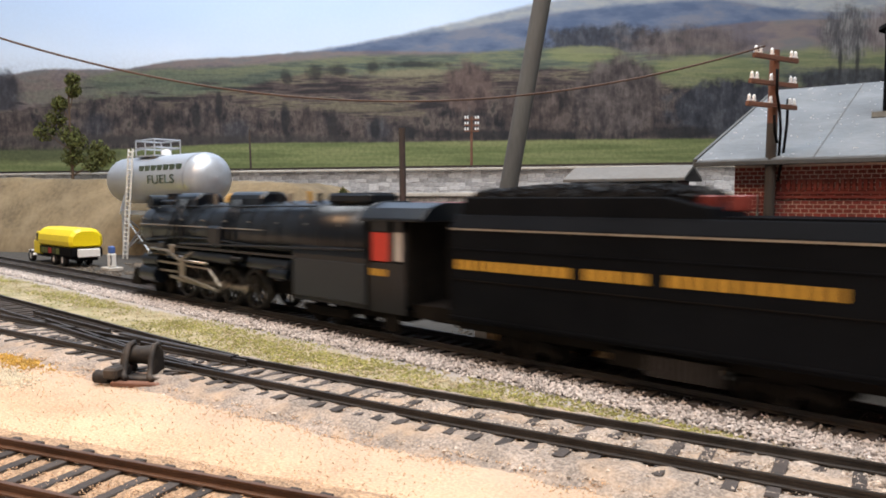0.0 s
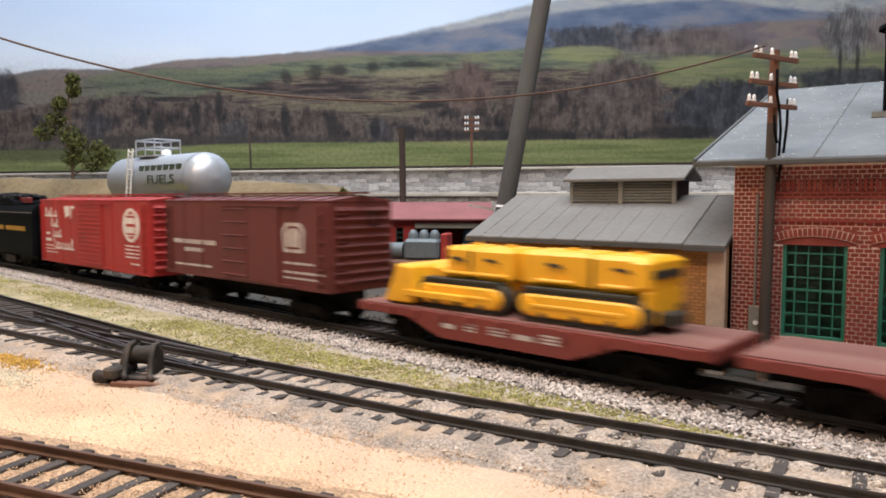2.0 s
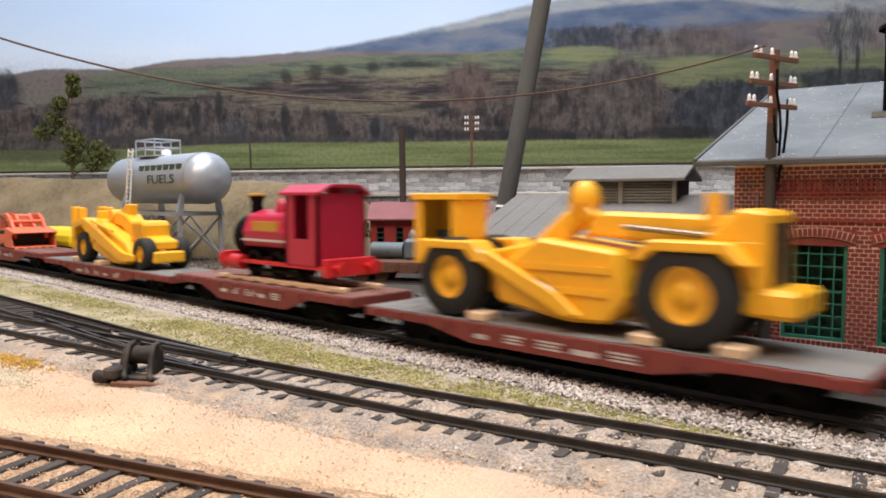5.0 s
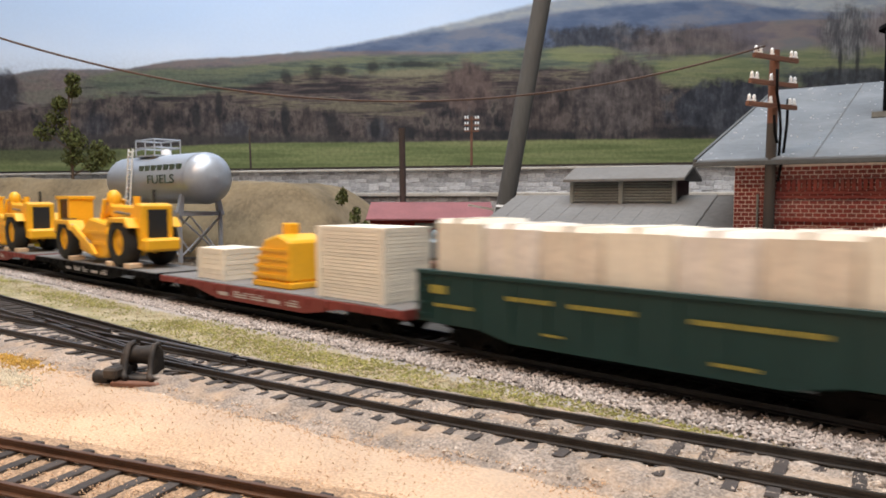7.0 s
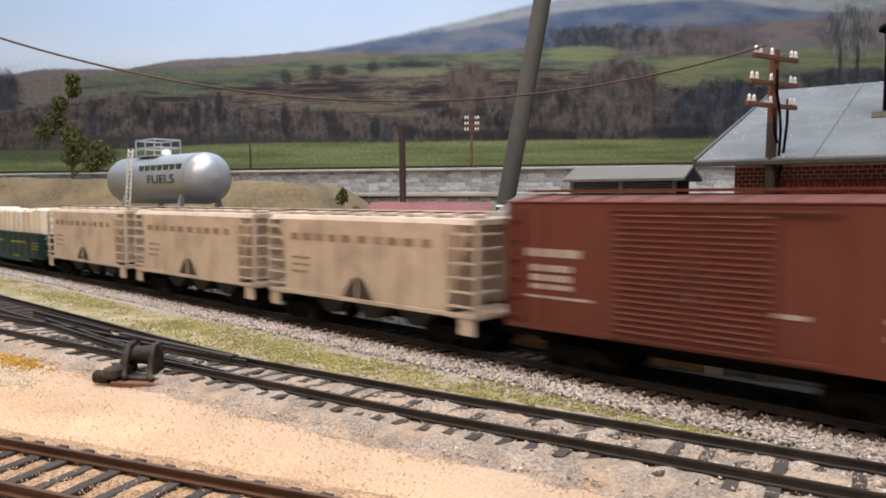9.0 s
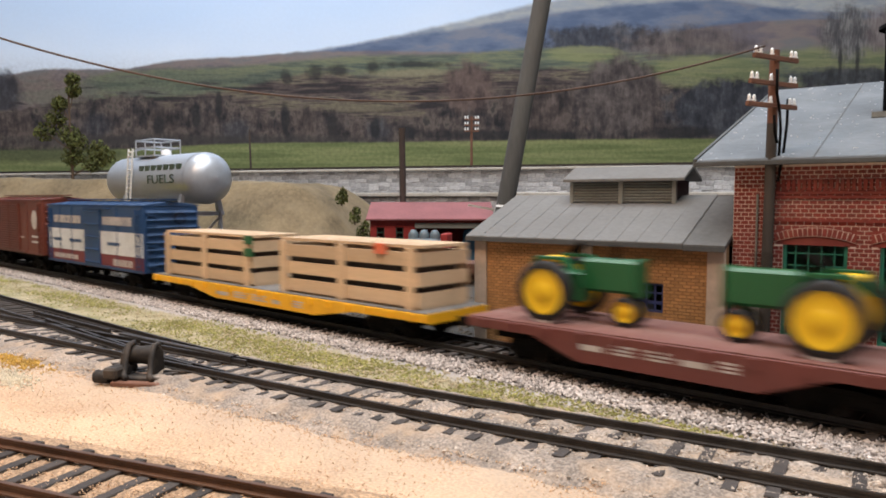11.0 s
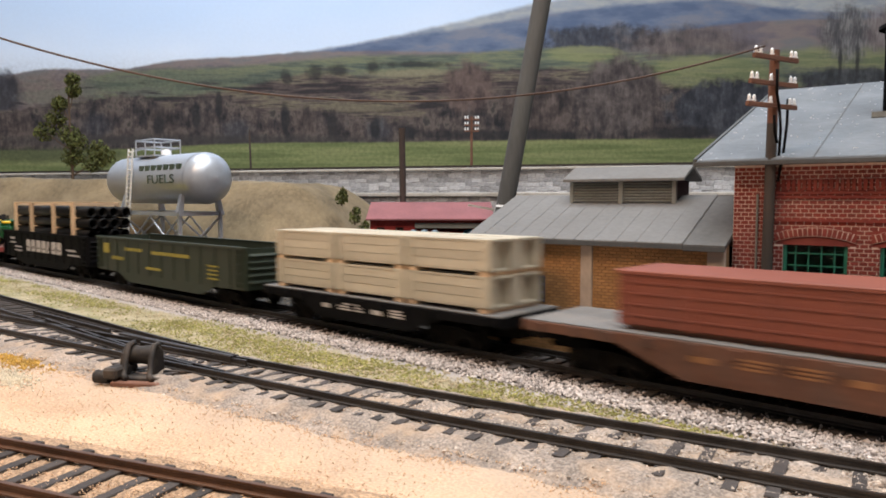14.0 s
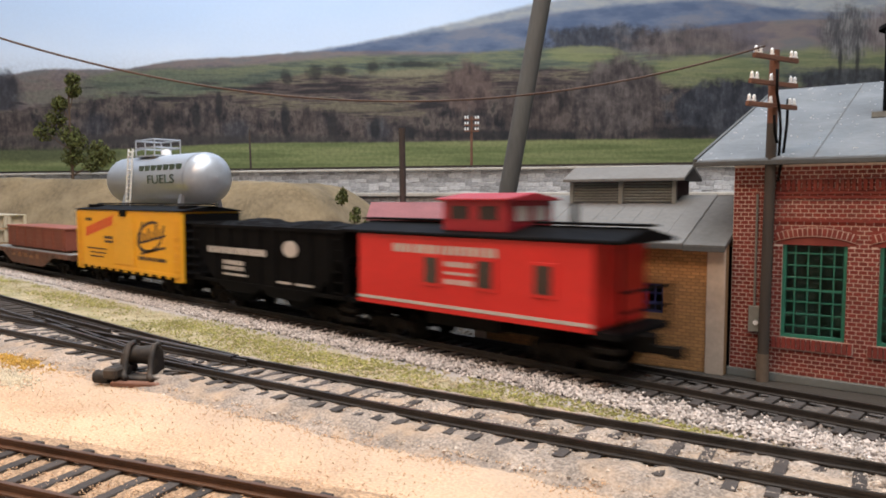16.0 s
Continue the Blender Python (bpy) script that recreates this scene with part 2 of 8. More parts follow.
def terrace():
    """The raised line behind: an upper and a lower stone wall, a ledge between, the upper deck and its track."""
    root = Matrix.Translation(WALL_A * U) @ Matrix.Rotation(radians(WALL_TURN), 4, "Z")
    deck = thing("retaining_wall", root, "grey cut-stone retaining wall in two tiers with a pale ledge", "retaining wall", kind="structure")
    part("backing", G().box(0, WALL_LEN, 4, 40, 0, 94).box(0, WALL_LEN, -26, 4, 0, 61), STONE, deck)
    part("coping", G().box(0, WALL_LEN, -1.5, 42, 94, 97), CONCRETE, deck, "pale concrete coping", 0.6)
    part("ledge", G().box(0, WALL_LEN, -31, 1, 61, 66), CONCRETE, deck, "pale concrete ledge", 0.8)
    rest = G()
    count = 0
    shared = []
    for k in range(6):
        w, h = 8 + 1.7 * k, 5.2
        shared.append(G().add([(-w / 2 + .3, 0, .2), (w / 2 - .3, 0, .2), (w / 2 - .3, 0, h - .2), (-w / 2 + .3, 0, h - .2), (-w / 2 + .9, -.7, .7), (w / 2 - .8, -.6 - .05 * k, .6), (w / 2 - .9, -.8, h - .6), (-w / 2 + .7, -.7, h - .7)],
                              [(0, 1, 5, 4), (1, 2, 6, 5), (2, 3, 7, 6), (3, 0, 4, 7), (4, 5, 6, 7)]))
    meshes = [s.mesh("stone") for s in shared]
    for y, rows, z0 in ((4, 6, 63.5), (-26, 9, 14)):
        for r in range(rows):
            x = random.uniform(0, 8)
            while x < WALL_LEN - 10:
                k = random.randrange(6)
                w = 8 + 1.7 * k
                px, pz = x + w / 2, z0 + 5.2 * r + random.uniform(-.9, .9)
                if y == 4 and 900 < x < 1500 and count < 300:
                    ob = part("stone", meshes[k], STONE, deck)
                    ob.matrix_basis = pose(px * U, y * U, pz * U, 0, random.uniform(-7, 7), 0)
                    count += 1
                else:
                    rest.m = Matrix.Translation((px, y, pz)) @ Matrix.Rotation(random.uniform(-.13, .13), 4, "Y")
                    rest.add(shared[k].v, shared[k].f)
                x += w
    tagged(part("stonework", rest, STONE, deck), kind="stuff")
    top = thing("upper_deck", root, "dark earth deck of the raised line", "ground", kind="structure")
    part("earth", G().box(-300, WALL_LEN + 500, 40, 900, 0, 96), DIRT, top)
    up = thing("upper_track", root, "dark raised track above the stone wall", "railway track", kind="structure")
    part("rail", G().box(0, WALL_LEN, 18, 19.5, 98.5, 101), RAIL, up)
    part("rail", G().box(0, WALL_LEN, 34, 35.5, 98.5, 101), RAIL, up)
    g = G()
    for i in range(int(WALL_LEN / 7)):
        g.box(i * 7, i * 7 + 2.8, 11, 42, 97, 98.5)
    tagged(part("sleepers", g, TIE, up), kind="stuff")


terrace()


def room():
    def slab(name, r0, r1, a0, a1, z0, z1, label, mat=WALL_PAINT):
        g = G()
        cs = [view(r, a, 0) for r, a in ((r0, a0), (r1, a0), (r1, a1), (r0, a1))]
        g.prism([(c[0], c[1]) for c in cs], "z", z0, z1)
        tagged(part(name, g, mat), label, "wall", kind="structure")
    slab("wall_north", -1500, 1500, 1402, 1450, 0, 1500, "plain wall behind the painted backdrop")
    slab("wall_south", -1500, 1500, -1060, -1010, 0, 1500, "plain painted room wall")
    slab("wall_west", -1550, -1500, -1010, 1402, 0, 1500, "plain painted room wall")
    slab("wall_east", 1500, 1550, -1010, 1402, 0, 1500, "plain painted room wall")
    slab("ceiling", -1550, 1550, -1060, 1450, 1500, 1530, "plain white ceiling", paint("ceiling_white", (0.6, 0.6, 0.6), 0.9, 0, 0.05, 2, 60, 0.1))


room()


# ---- printed backdrop: sky, hills, fields and woods on one flat sheet ----
def backdrop():
    A = 1398.0
    k = A / 1265
    root = thing("backdrop", Matrix(), "printed country backdrop of hills, fields and winter woods", "backdrop", kind="structure")
    # local x to the right, y ahead; the sheet's origin is at the eye's foot
    root.matrix_world = Matrix.Translation((0, EYE[1], 0)) @ Matrix(((ST, -CT, 0, 0), (CT, ST, 0, 0), (0, 0, 1, 0), (0, 0, 0, 1)))
    mt = bpy.data.materials.new("printed_view")
    mt.use_nodes = True
    nt = mt.node_tree
    n, l = nt.nodes, nt.links

    def feed(socket, v):
        if isinstance(v, (int, float)):
            socket.default_value = v
        elif isinstance(v, tuple):
            socket.default_value = (*v, 1) if len(socket.default_value) == 4 else v
        else:
            l.new(v, socket)

    def calc(op, a, b=0.0, c=0.0):
        m = n.new("ShaderNodeMath")
        m.operation = op
        for i, v in enumerate((a, b, c)):
            feed(m.inputs[i], v)
        return m.outputs[0]

    def vec(op, a, b):
        m = n.new("ShaderNodeVectorMath")
        m.operation = op
        feed(m.inputs[0], a)
        feed(m.inputs[1], b)
        return m.outputs["Value"] if op == "LENGTH" else m.outputs["Vector"]

    def remap(v, a, b, c=0.0, d=1.0, smooth=True):
        m = n.new("ShaderNodeMapRange")
        m.interpolation_type = "SMOOTHSTEP" if smooth else "LINEAR"
        for i, q in enumerate((v, a, b, c, d)):
            feed(m.inputs[i], q)
        return m.outputs[0]

    def mix(fac, a, b):
        m = n.new("ShaderNodeMix")
        m.data_type = "RGBA"
        feed(m.inputs["Factor"], fac)
        feed(m.inputs["A"], a)
        feed(m.inputs["B"], b)
        return m.outputs["Result"]

    # the print's own grid: hundredths to the right and down from the top left corner of what is seen
    tc, sep, grid = n.new("ShaderNodeTexCoord"), n.new("ShaderNodeSeparateXYZ"), n.new("ShaderNodeCombineXYZ")
    l.new(tc.outputs["Object"], sep.inputs[0])
    gx = calc("MULTIPLY_ADD", sep.outputs["X"], 10 / k, 7.84)
    gy = calc("MULTIPLY_ADD", sep.outputs["Z"], -10 / k, 3.52 + 0.585 / k)
    feed(grid.inputs[0], gx)
    feed(grid.inputs[1], gy)
    here = grid.outputs[0]

    def grain(scale, detail=3.0, stretch=(1, 1, 1), rough=0.5, shift=0.0):
        t = n.new("ShaderNodeTexNoise")
        t.inputs["Scale"].default_value, t.inputs["Detail"].default_value, t.inputs["Roughness"].default_value = scale, detail, rough
        l.new(vec("ADD", vec("MULTIPLY", here, stretch), (shift, shift * .7, shift * .3)), t.inputs["Vector"])
        return t.outputs["Fac"]

    def curve(points):
        """A wandering level across the print, from (place, level) pairs on the print's own grid."""
        f = n.new("ShaderNodeFloatCurve")
        pts = [((px + 500) / 2600, (py + 100) / 500) for px, py in points]
        c = f.mapping.curves[0]
        c.points[0].location, c.points[1].location = pts[0], pts[-1]
        for p in pts[1:-1]:
            c.points.new(*p)
        f.mapping.update()
        feed(f.inputs["Value"], calc("MULTIPLY_ADD", gx, 100 / 2600, 500 / 2600))
        return calc("MULTIPLY_ADD", f.outputs[0], 5.0, -1.0)

    wave, ragged, fine = grain(1.2, 2), grain(5, 4, rough=.6), grain(16, 4, rough=.6)
    col = mix(remap(calc("MULTIPLY_ADD", grain(.35, 3, (.5, 1, 1)), .9, calc("MULTIPLY", gy, .35)), .35, 1.0), (0.46, 0.62, 0.88), (0.66, 0.75, 0.90))

    def band(points, colour, soft=.03, rough=.06, tufts=None):
        """Everything under a wandering line; tufts roughen the line as treetops do."""
        top = calc("MULTIPLY_ADD", calc("SUBTRACT", ragged if tufts is None else tufts, .5), rough, curve(points))
        return mix(remap(calc("SUBTRACT", gy, top), -soft, soft), col, colour)

    def tones(fac, *colours):
        r = n.new("ShaderNodeValToRGB")
        feed(r.inputs[0], fac)
        r.color_ramp.elements[0].color, r.color_ramp.elements[1].color = (*colours[0], 1), (*colours[-1], 1)
        r.color_ramp.elements[0].position, r.color_ramp.elements[1].position = .39, .62
        for i, c in enumerate(colours[1:-1]):
            r.color_ramp.elements.new(.39 + .23 * (i + 1) / (len(colours) - 1)).color = (*c, 1)
        return r.outputs[0]

    broad = grain(2.2, 4, (.45, 1.3, 1), .6, 3)
    streak = grain(3.0, 4, (.3, 2.6, 1), .6, 7)
    tree = grain(4.2, 4, (1.0, .8, 1), .62, 11)
    twig = grain(18, 3, (1.5, .3, 1), .6, 13)
    tall = grain(8, 3, (1.6, .45, 1), .6, 17)
    bush = calc("ADD", calc("MULTIPLY", tree, .62), calc("ADD", calc("MULTIPLY", tall, .24), calc("MULTIPLY", twig, .14)))

    # from the far moor to the meadow behind the raised line
    col = band([(-500, 150), (500, 104), (800, 48), (940, 16), (1060, -4), (1300, -40), (2100, -60)], tones(broad, (.22, .26, .33), (.33, .355, .38), (.28, .32, .38)), .05)
    col = band([(-500, 175), (300, 122), (560, 95), (700, 72), (800, 60), (960, 33), (1100, 18), (1250, 8), (1400, 26), (1600, 32), (2100, 40)], tones(broad, (.075, .115, .215), (.115, .155, .255), (.17, .19, .255)), .05)
    col = band([(-500, 136), (0, 139), (90, 127), (230, 126), (300, 114), (450, 104), (560, 97), (1000, 93), (1300, 48), (1600, 40), (2100, 45)], tones(broad, (.135, .12, .15), (.20, .165, .165), (.155, .155, .17)), .03)
    col = band([(-500, 210), (40, 200), (130, 160), (200, 134), (420, 122), (640, 104), (800, 101), (980, 90), (1160, 100), (1330, 98), (1568, 92), (2100, 90)], tones(streak, (.075, .10, .085), (.115, .14, .105), (.17, .19, .115), (.11, .12, .105)), .05)

    def blob(cx, cy, rx, ry, colour, edge=.25, amount=1.0, wob=.35):
        """A soft printed patch with an uneven outline."""
        d = vec("MULTIPLY", vec("SUBTRACT", here, (cx / 100, cy / 100, 0)), (100 / rx, 100 / ry, 0))
        r = calc("MULTIPLY_ADD", calc("SUBTRACT", ragged, .5), wob * 3, vec("LENGTH", d, (0, 0, 0)))
        return mix(remap(r, 1 + edge, 1 - edge, 0, amount), col, colour)

    heath = tones(streak, (.03, .026, .031), (.08, .06, .062), (.115, .09, .085), (.19, .165, .115), (.07, .056, .058))
    sooty, navy = (.016, .017, .023), tones(bush, (.016, .019, .030), (.04, .045, .063), (.085, .09, .11))
    brown = tones(bush, (.026, .021, .024), (.075, .056, .054), (.145, .112, .105))
    mauve = tones(bush, (.035, .029, .034), (.088, .071, .072), (.155, .13, .125))
    lime, straw = tones(streak, (.15, .18, .09), (.215, .235, .115), (.185, .20, .12)), (.27, .245, .16)
    # left: purple slope, pasture, the hedge lines
    col = blob(60, 168, 120, 26, tones(broad, (.13, .105, .12), (.19, .15, .145), (.17, .16, .14)), .5)
    col = blob(15, 168, 32, 36, navy, .35, .9)
    col = blob(300, 152, 130, 20, tones(streak, (.09, .115, .09), (.13, .155, .11), (.12, .13, .11)), .4, .9)
    col = blob(740, 136, 80, 9, straw, .4, .8)
    # middle: rough heath with rows of scrub, then the woods
    col = band([(-500, 205), (0, 200), (130, 184), (340, 172), (470, 150), (560, 134), (700, 142), (850, 130), (1000, 126), (1180, 150), (1600, 160), (2100, 160)], heath, .05, .14)
    rows = calc("MULTIPLY", remap(grain(4.5, 3, (.35, 2.4, 1), .55, 23), .56, .68), remap(grain(1.5, 2, (1, 1, 1), .5, 29), .4, .6))
    col = mix(calc("MULTIPLY", rows, remap(gy, 1.3, 1.6)), col, (.040, .037, .043))
    col = blob(620, 194, 90, 7, (.20, .175, .12), .5, .75)
    col = blob(770, 210, 60, 8, (.185, .15, .115), .5, .7)
    col = blob(160, 188, 70, 3.2, sooty, .6, .8, .2)
    col = blob(290, 177, 80, 2.8, sooty, .6, .8, .2)
    col = blob(420, 160, 50, 2.8, sooty, .6, .8, .2)
    for cx, cy, rx, ry in ((511, 142, 9, 12), (562, 134, 13, 15), (600, 128, 16, 9), (664, 121, 11, 11), (735, 119, 50, 5)):
        col = blob(cx, cy, rx, ry, sooty, .6, .75, .7)
    col = band([(-500, 236), (0, 205), (120, 190), (220, 172), (300, 186), (390, 174), (470, 200), (560, 196), (640, 214), (740, 205), (830, 170), (960, 160), (1060, 150), (1200, 160), (1568, 150), (2100, 150)], tones(bush, (.014, .014, .019), (.04, .034, .039), (.082, .063, .063), (.135, .11, .10), (.05, .046, .046)), .06, .5)
    for i in range(9):
        col = blob(40 + 80 * i + 22 * math.sin(i * 2.3), 226 + 9 * math.sin(i * 1.7), 24 + 9 * math.sin(i * 3.1), 20, (brown, mauve, navy)[i % 3], .5, .7, .5)
    for cx, cy, rx, ry in ((392, 188, 6, 24), (508, 212, 8, 28), (590, 226, 11, 22), (665, 228, 8, 20), (352, 212, 8, 20), (286, 222, 10, 20), (722, 236, 16, 14)):
        col = blob(cx, cy, rx, ry, sooty, .4, .85, .3)
    # right of the mast: plantation, pasture, one broad round crown, dark wood, bare hedgerow trees
    col = blob(1060, 76, 110, 24, navy, .3, .95, .5)
    col = blob(1210, 82, 110, 28, mauve, .4, .75, .5)
    col = blob(1030, 101, 66, 14, lime, .25, .95, .2)
    col = blob(1250, 132, 115, 28, lime, .2, .95, .15)
    col = blob(1120, 150, 40, 30, brown, .4, .9)
    col = blob(830, 158, 44, 42, tones(bush, (.06, .04, .042), (.125, .085, .08), (.165, .12, .105)), .3, .95, .4)
    col = blob(950, 196, 60, 50, brown, .35, .95, .5)
    col = blob(1092, 172, 72, 66, mauve, .2, 1.0, .3)
    col = blob(1290, 196, 112, 50, navy, .2, 1.0, .3)
    col = blob(1480, 108, 110, 22, lime, .3, .8, .2)
    col = blob(1500, 142, 110, 18, navy, .3, .9, .4)
    col = blob(1486, 66, 46, 44, tones(calc("MULTIPLY_ADD", twig, .5, calc("MULTIPLY", tree, .5)), (.05, .05, .06), (.10, .10, .11), (.20, .20, .21)), .4, .95, .5)
    col = blob(1556, 56, 34, 36, tones(calc("MULTIPLY_ADD", twig, .5, calc("MULTIPLY", tree, .5)), (.11, .09, .10), (.17, .145, .15), (.24, .22, .23)), .45, .9, .5)
    for cx, top in ((1476, 96), (1506, 92)):
        col = blob(cx, top + 16, 3.4, 26, sooty, .6, .8, .1)
    for cx, cy, ry in ((1052, 226, 24), (1110, 224, 26), (930, 222, 24), (830, 216, 26)):
        col = blob(cx, cy, 2.6, ry, (.12, .105, .105), .6, .55, .1)
    col = blob(1200, 236, 60, 11, sooty, .4, .9)
    col = blob(900, 240, 150, 9, sooty, .5, .8)
    col = blob(330, 250, 330, 9, (.045, .042, .045), .6, .8)
    # the meadow, in faint level stripes
    meadow = tones(grain(3, 4, (.12, 2.4, 1), .6, 31), (.135, .175, .062), (.195, .235, .088), (.24, .27, .11))
    col = band([(-500, 275), (0, 268), (200, 266), (420, 256), (700, 253), (1000, 249), (1240, 247), (2100, 246)], meadow, .025, .03)
    col = blob(70, 276, 170, 12, (.06, .075, .038), .6, .75)
    ink = n.new("ShaderNodeHueSaturation")
    feed(ink.inputs["Color"], col)
    feed(ink.inputs["Value"], calc("MULTIPLY_ADD", calc("SUBTRACT", fine, .5), remap(gy, .9, 1.6, .08, .8), remap(gy, .9, 1.5, 1.0, .76)))
    ink.inputs["Saturation"].default_value = .94
    col = ink.outputs[0]
    b = n["Principled BSDF"]
    l.new(col, b.inputs["Base Color"])
    b.inputs["Roughness"].default_value = 0.9
    part("printed_sheet", G().box(-1450, 1450, A, A + 2, 20, 1400), mt, root)


backdrop()


# ---- tracks ----
def sweep(line, x0, x1, off, prof, step=8):
    """A rail: profile of (across, height) swept along the line y(x) at an offset."""
    g = G()
    n = max(2, int((x1 - x0) / step))
    vs, fs = [], []
    for i in range(n + 1):
        x = x0 + (x1 - x0) * i / n
        d = (line(x + 1) - line(x - 1)) / 2
        c = 1 / math.hypot(1, d)
        for a, z in prof:
            vs.append((x - d * c * (off + a), line(x) + c * (off + a), z))
    m = len(prof)
    for i in range(n):
        for j in range(m):
            fs.append((i * m + j, i * m + (j + 1) % m, i * m + m + (j + 1) % m, i * m + m + j))
    fs += [tuple(range(m)), tuple(range(n * m, n * m + m))]
    return g.add(vs, fs)


RAIL_PROFILE = [(-1.1, 2.9), (1.1, 2.9), (1.1, 3.25), (0.3, 3.5), (0.3, 4.3), (0.5, 4.5), (0.5, 5), (-0.5, 5), (-0.5, 4.5), (-0.3, 4.3), (-0.3, 3.5), (-1.1, 3.25)]
TIES = [G().box(-1.35, 1.35, -15, 15, 1.0, 2.9).mesh("tie", 0.15), G().box(-1.25, 1.3, -14.6, 15.1, 1.0, 2.8).mesh("tie", 0.2), G().box(-1.4, 1.3, -15.2, 14.7, 1.0, 2.85).mesh("tie", 0.1)]


def track(name, line, x0, x1, label, rail=RAIL, pitch=7.0, tie=TIE):
    t = thing(name, Matrix(), label, "railway track", "tracks", kind="structure")
    for off in (-8.75, 8.75):
        part("rail", sweep(line, x0, x1, off, RAIL_PROFILE), rail, t)
    x = x0
    while x < x1:
        ob = part("tie", random.choice(TIES), tie, t)
        d = (line(x + 1) - line(x - 1)) / 2
        ob.matrix_basis = pose(x * U, line(x) * U, random.uniform(-0.2, 0.05) * U, 0, 0, math.degrees(math.atan(d)) + random.uniform(-1.5, 1.5))
        x += pitch * math.cos(math.atan(d)) + random.uniform(-0.3, 0.3)
    return t


def lead(x):
    if x > -200:
        return siding(x)
    t = min(1.0, (-200 - x) / 110)
    return -78.5 - 0.165 * 110 * (t - t * t / 2) * 0.42 - 0.02 * max(0, -310 - x)


def siding(x):
    return -66.5 + (0.205 if x > -127 else 0.165) * (x + 127)


def bed(name, line, x0, x1, top, mat, label, rough=0.5, rise=0.0):
    """The stone bed in which the ties lie: flat top, sloping shoulders, uneven."""
    g, vs, fs = G(), [], []
    cuts = [-26, -21, -17.5, -13, -9.8, -7, -3.5, 0, 3.5, 7, 9.8, 13, 17.5, 21, 26]
    n = int((x1 - x0) / 2.3)
    for i in range(n + 1):
        x = x0 + (x1 - x0) * i / n
        lift = rise * min(1, max(0, (x + 230) / 110))
        for a in cuts:
            h = -0.3 if abs(a) > 24 else (top * .45 if abs(a) > 19 else top + lift)
            y = line(x) + a
            h += rough * (noise.noise((x * .16, y * .2, 1)) + .8 * noise.noise((x * .5, y * .5, 4))) * (0 if abs(a) > 24 else 1)
            vs.append((x, y, h))
    m = len(cuts)
    fs = [(i * m + j, i * m + m + j, i * m + m + j + 1, i * m + j + 1) for i in range(n) for j in range(m - 1)]
    tagged(part(name, g.add(vs, fs, True), mat), label, "ballast bed", kind="structure")


bed("main_bed", lambda x: 0.0, -1250, 140, 1.9, paint("sooty_ballast", (0.085, 0.072, 0.064), .95, 0, .4, 90, 900, .9, speckle=.4), "sooty dark ballast between the main rails", 0.4)
bed("siding_bed", lambda x: siding(x), -420, 30, 2.5, paint("dusty_ballast", (0.27, 0.225, 0.19), .95, 0, .4, 60, 900, .9, (0.48, 0.345, 0.235), .7, speckle=.3), "dusty sand and stone in which the siding lies", 1.1, 0.1)
bed("front_bed", lambda x: -151.3 + 0.37 * (x + 150), -300, -60, 2.15, paint("sand_bed", (0.36, 0.24, 0.15), .95, 0, .4, 120, 900, .9, speckle=.35), "warm sand in which the front track lies", 0.75)
track("main_track", lambda x: 0.0, -1250, 140, "dark weathered main track on pale ballast")
sid = track("siding", siding, -420, 30, "dark siding track sunk in sandy ballast")
part("guard_rail", sweep(siding, -262, -205, 6.2, RAIL_PROFILE), RAIL, sid)
for name, ax, ay, bx, by in (("closure_rail", -346, -87.6, -258, -88.8), ("closure_rail", -374, -83.6, -297, -79.7)):
    part(name, sweep(lambda x: ay + (by - ay) * (x - ax) / (bx - ax), ax, bx, 0, RAIL_PROFILE), RAIL, sid)
part("guard_beam", sweep(lambda x: -81.4 + 7.4 * (x + 282.5) / 69.3, -282.5, -213, 0, [(-1.2, 2.9), (1.2, 2.9), (1.2, 5.4), (.9, 5.7), (-.9, 5.7), (-1.2, 5.4)]), RAIL, sid, "thick guard beam inside the far rail")
part("frog", G().prism([(-300, -91.2), (-262, -84.4), (-262, -86.2)], "z", 2.9, 5.0), RAIL, sid)
ld = track("turnout_lead", lead, -700, -215, "dark turnout track curving towards the main line", pitch=7.3)
part("point_blade", sweep(lead, -250, -200, -7.2, RAIL_PROFILE), RAIL, ld)
track("front_track", lambda x: -151.3 + 0.37 * (x + 150), -300, -60, "brown-railed track in sand by the layout edge", RAIL_WARM, 7.6, paint("brown_tie", (0.17, 0.105, 0.07), 0.9, 0, 0.4, 150, 1200, 0.4, (0.26, 0.17, 0.1), 0.4, random_piece=0.3))


# ---- loose stones ----
def grains(name, spots, size, mat, label):
    vs, fs = [], []
    for x, y, z in spots:
        s = size * random.uniform(0.6, 1.5)
        n = len(vs)
        for d in ((1, 0, 0), (-0.5, 0.87, 0), (-0.5, -0.87, 0), (0, 0, 1), (0, 0, -0.7)):
            vs.append((x + s * (d[0] + random.uniform(-.35, .35)), y + s * (d[1] + random.uniform(-.35, .35)), z + s * (0.8 * d[2] + random.uniform(-.25, .25))))
        fs += [(n, n + 1, n + 3), (n + 1, n + 2, n + 3), (n + 2, n, n + 3), (n + 1, n, n + 4), (n + 2, n + 1, n + 4), (n, n + 2, n + 4)]
    g = G()
    g.v, g.f, g.s = vs, fs, [False] * len(fs)
    tagged(part(name, g, mat), label, "gravel", kind="stuff")


def spread(n, line, x0, x1, off, sd, z):
    out = []
    for _ in range(n):
        x = x1 - (x1 - x0) * random.random() ** 1.6
        out.append((x, line(x) + random.gauss(off, sd), z + random.uniform(-0.3, 0.5)))
    return out


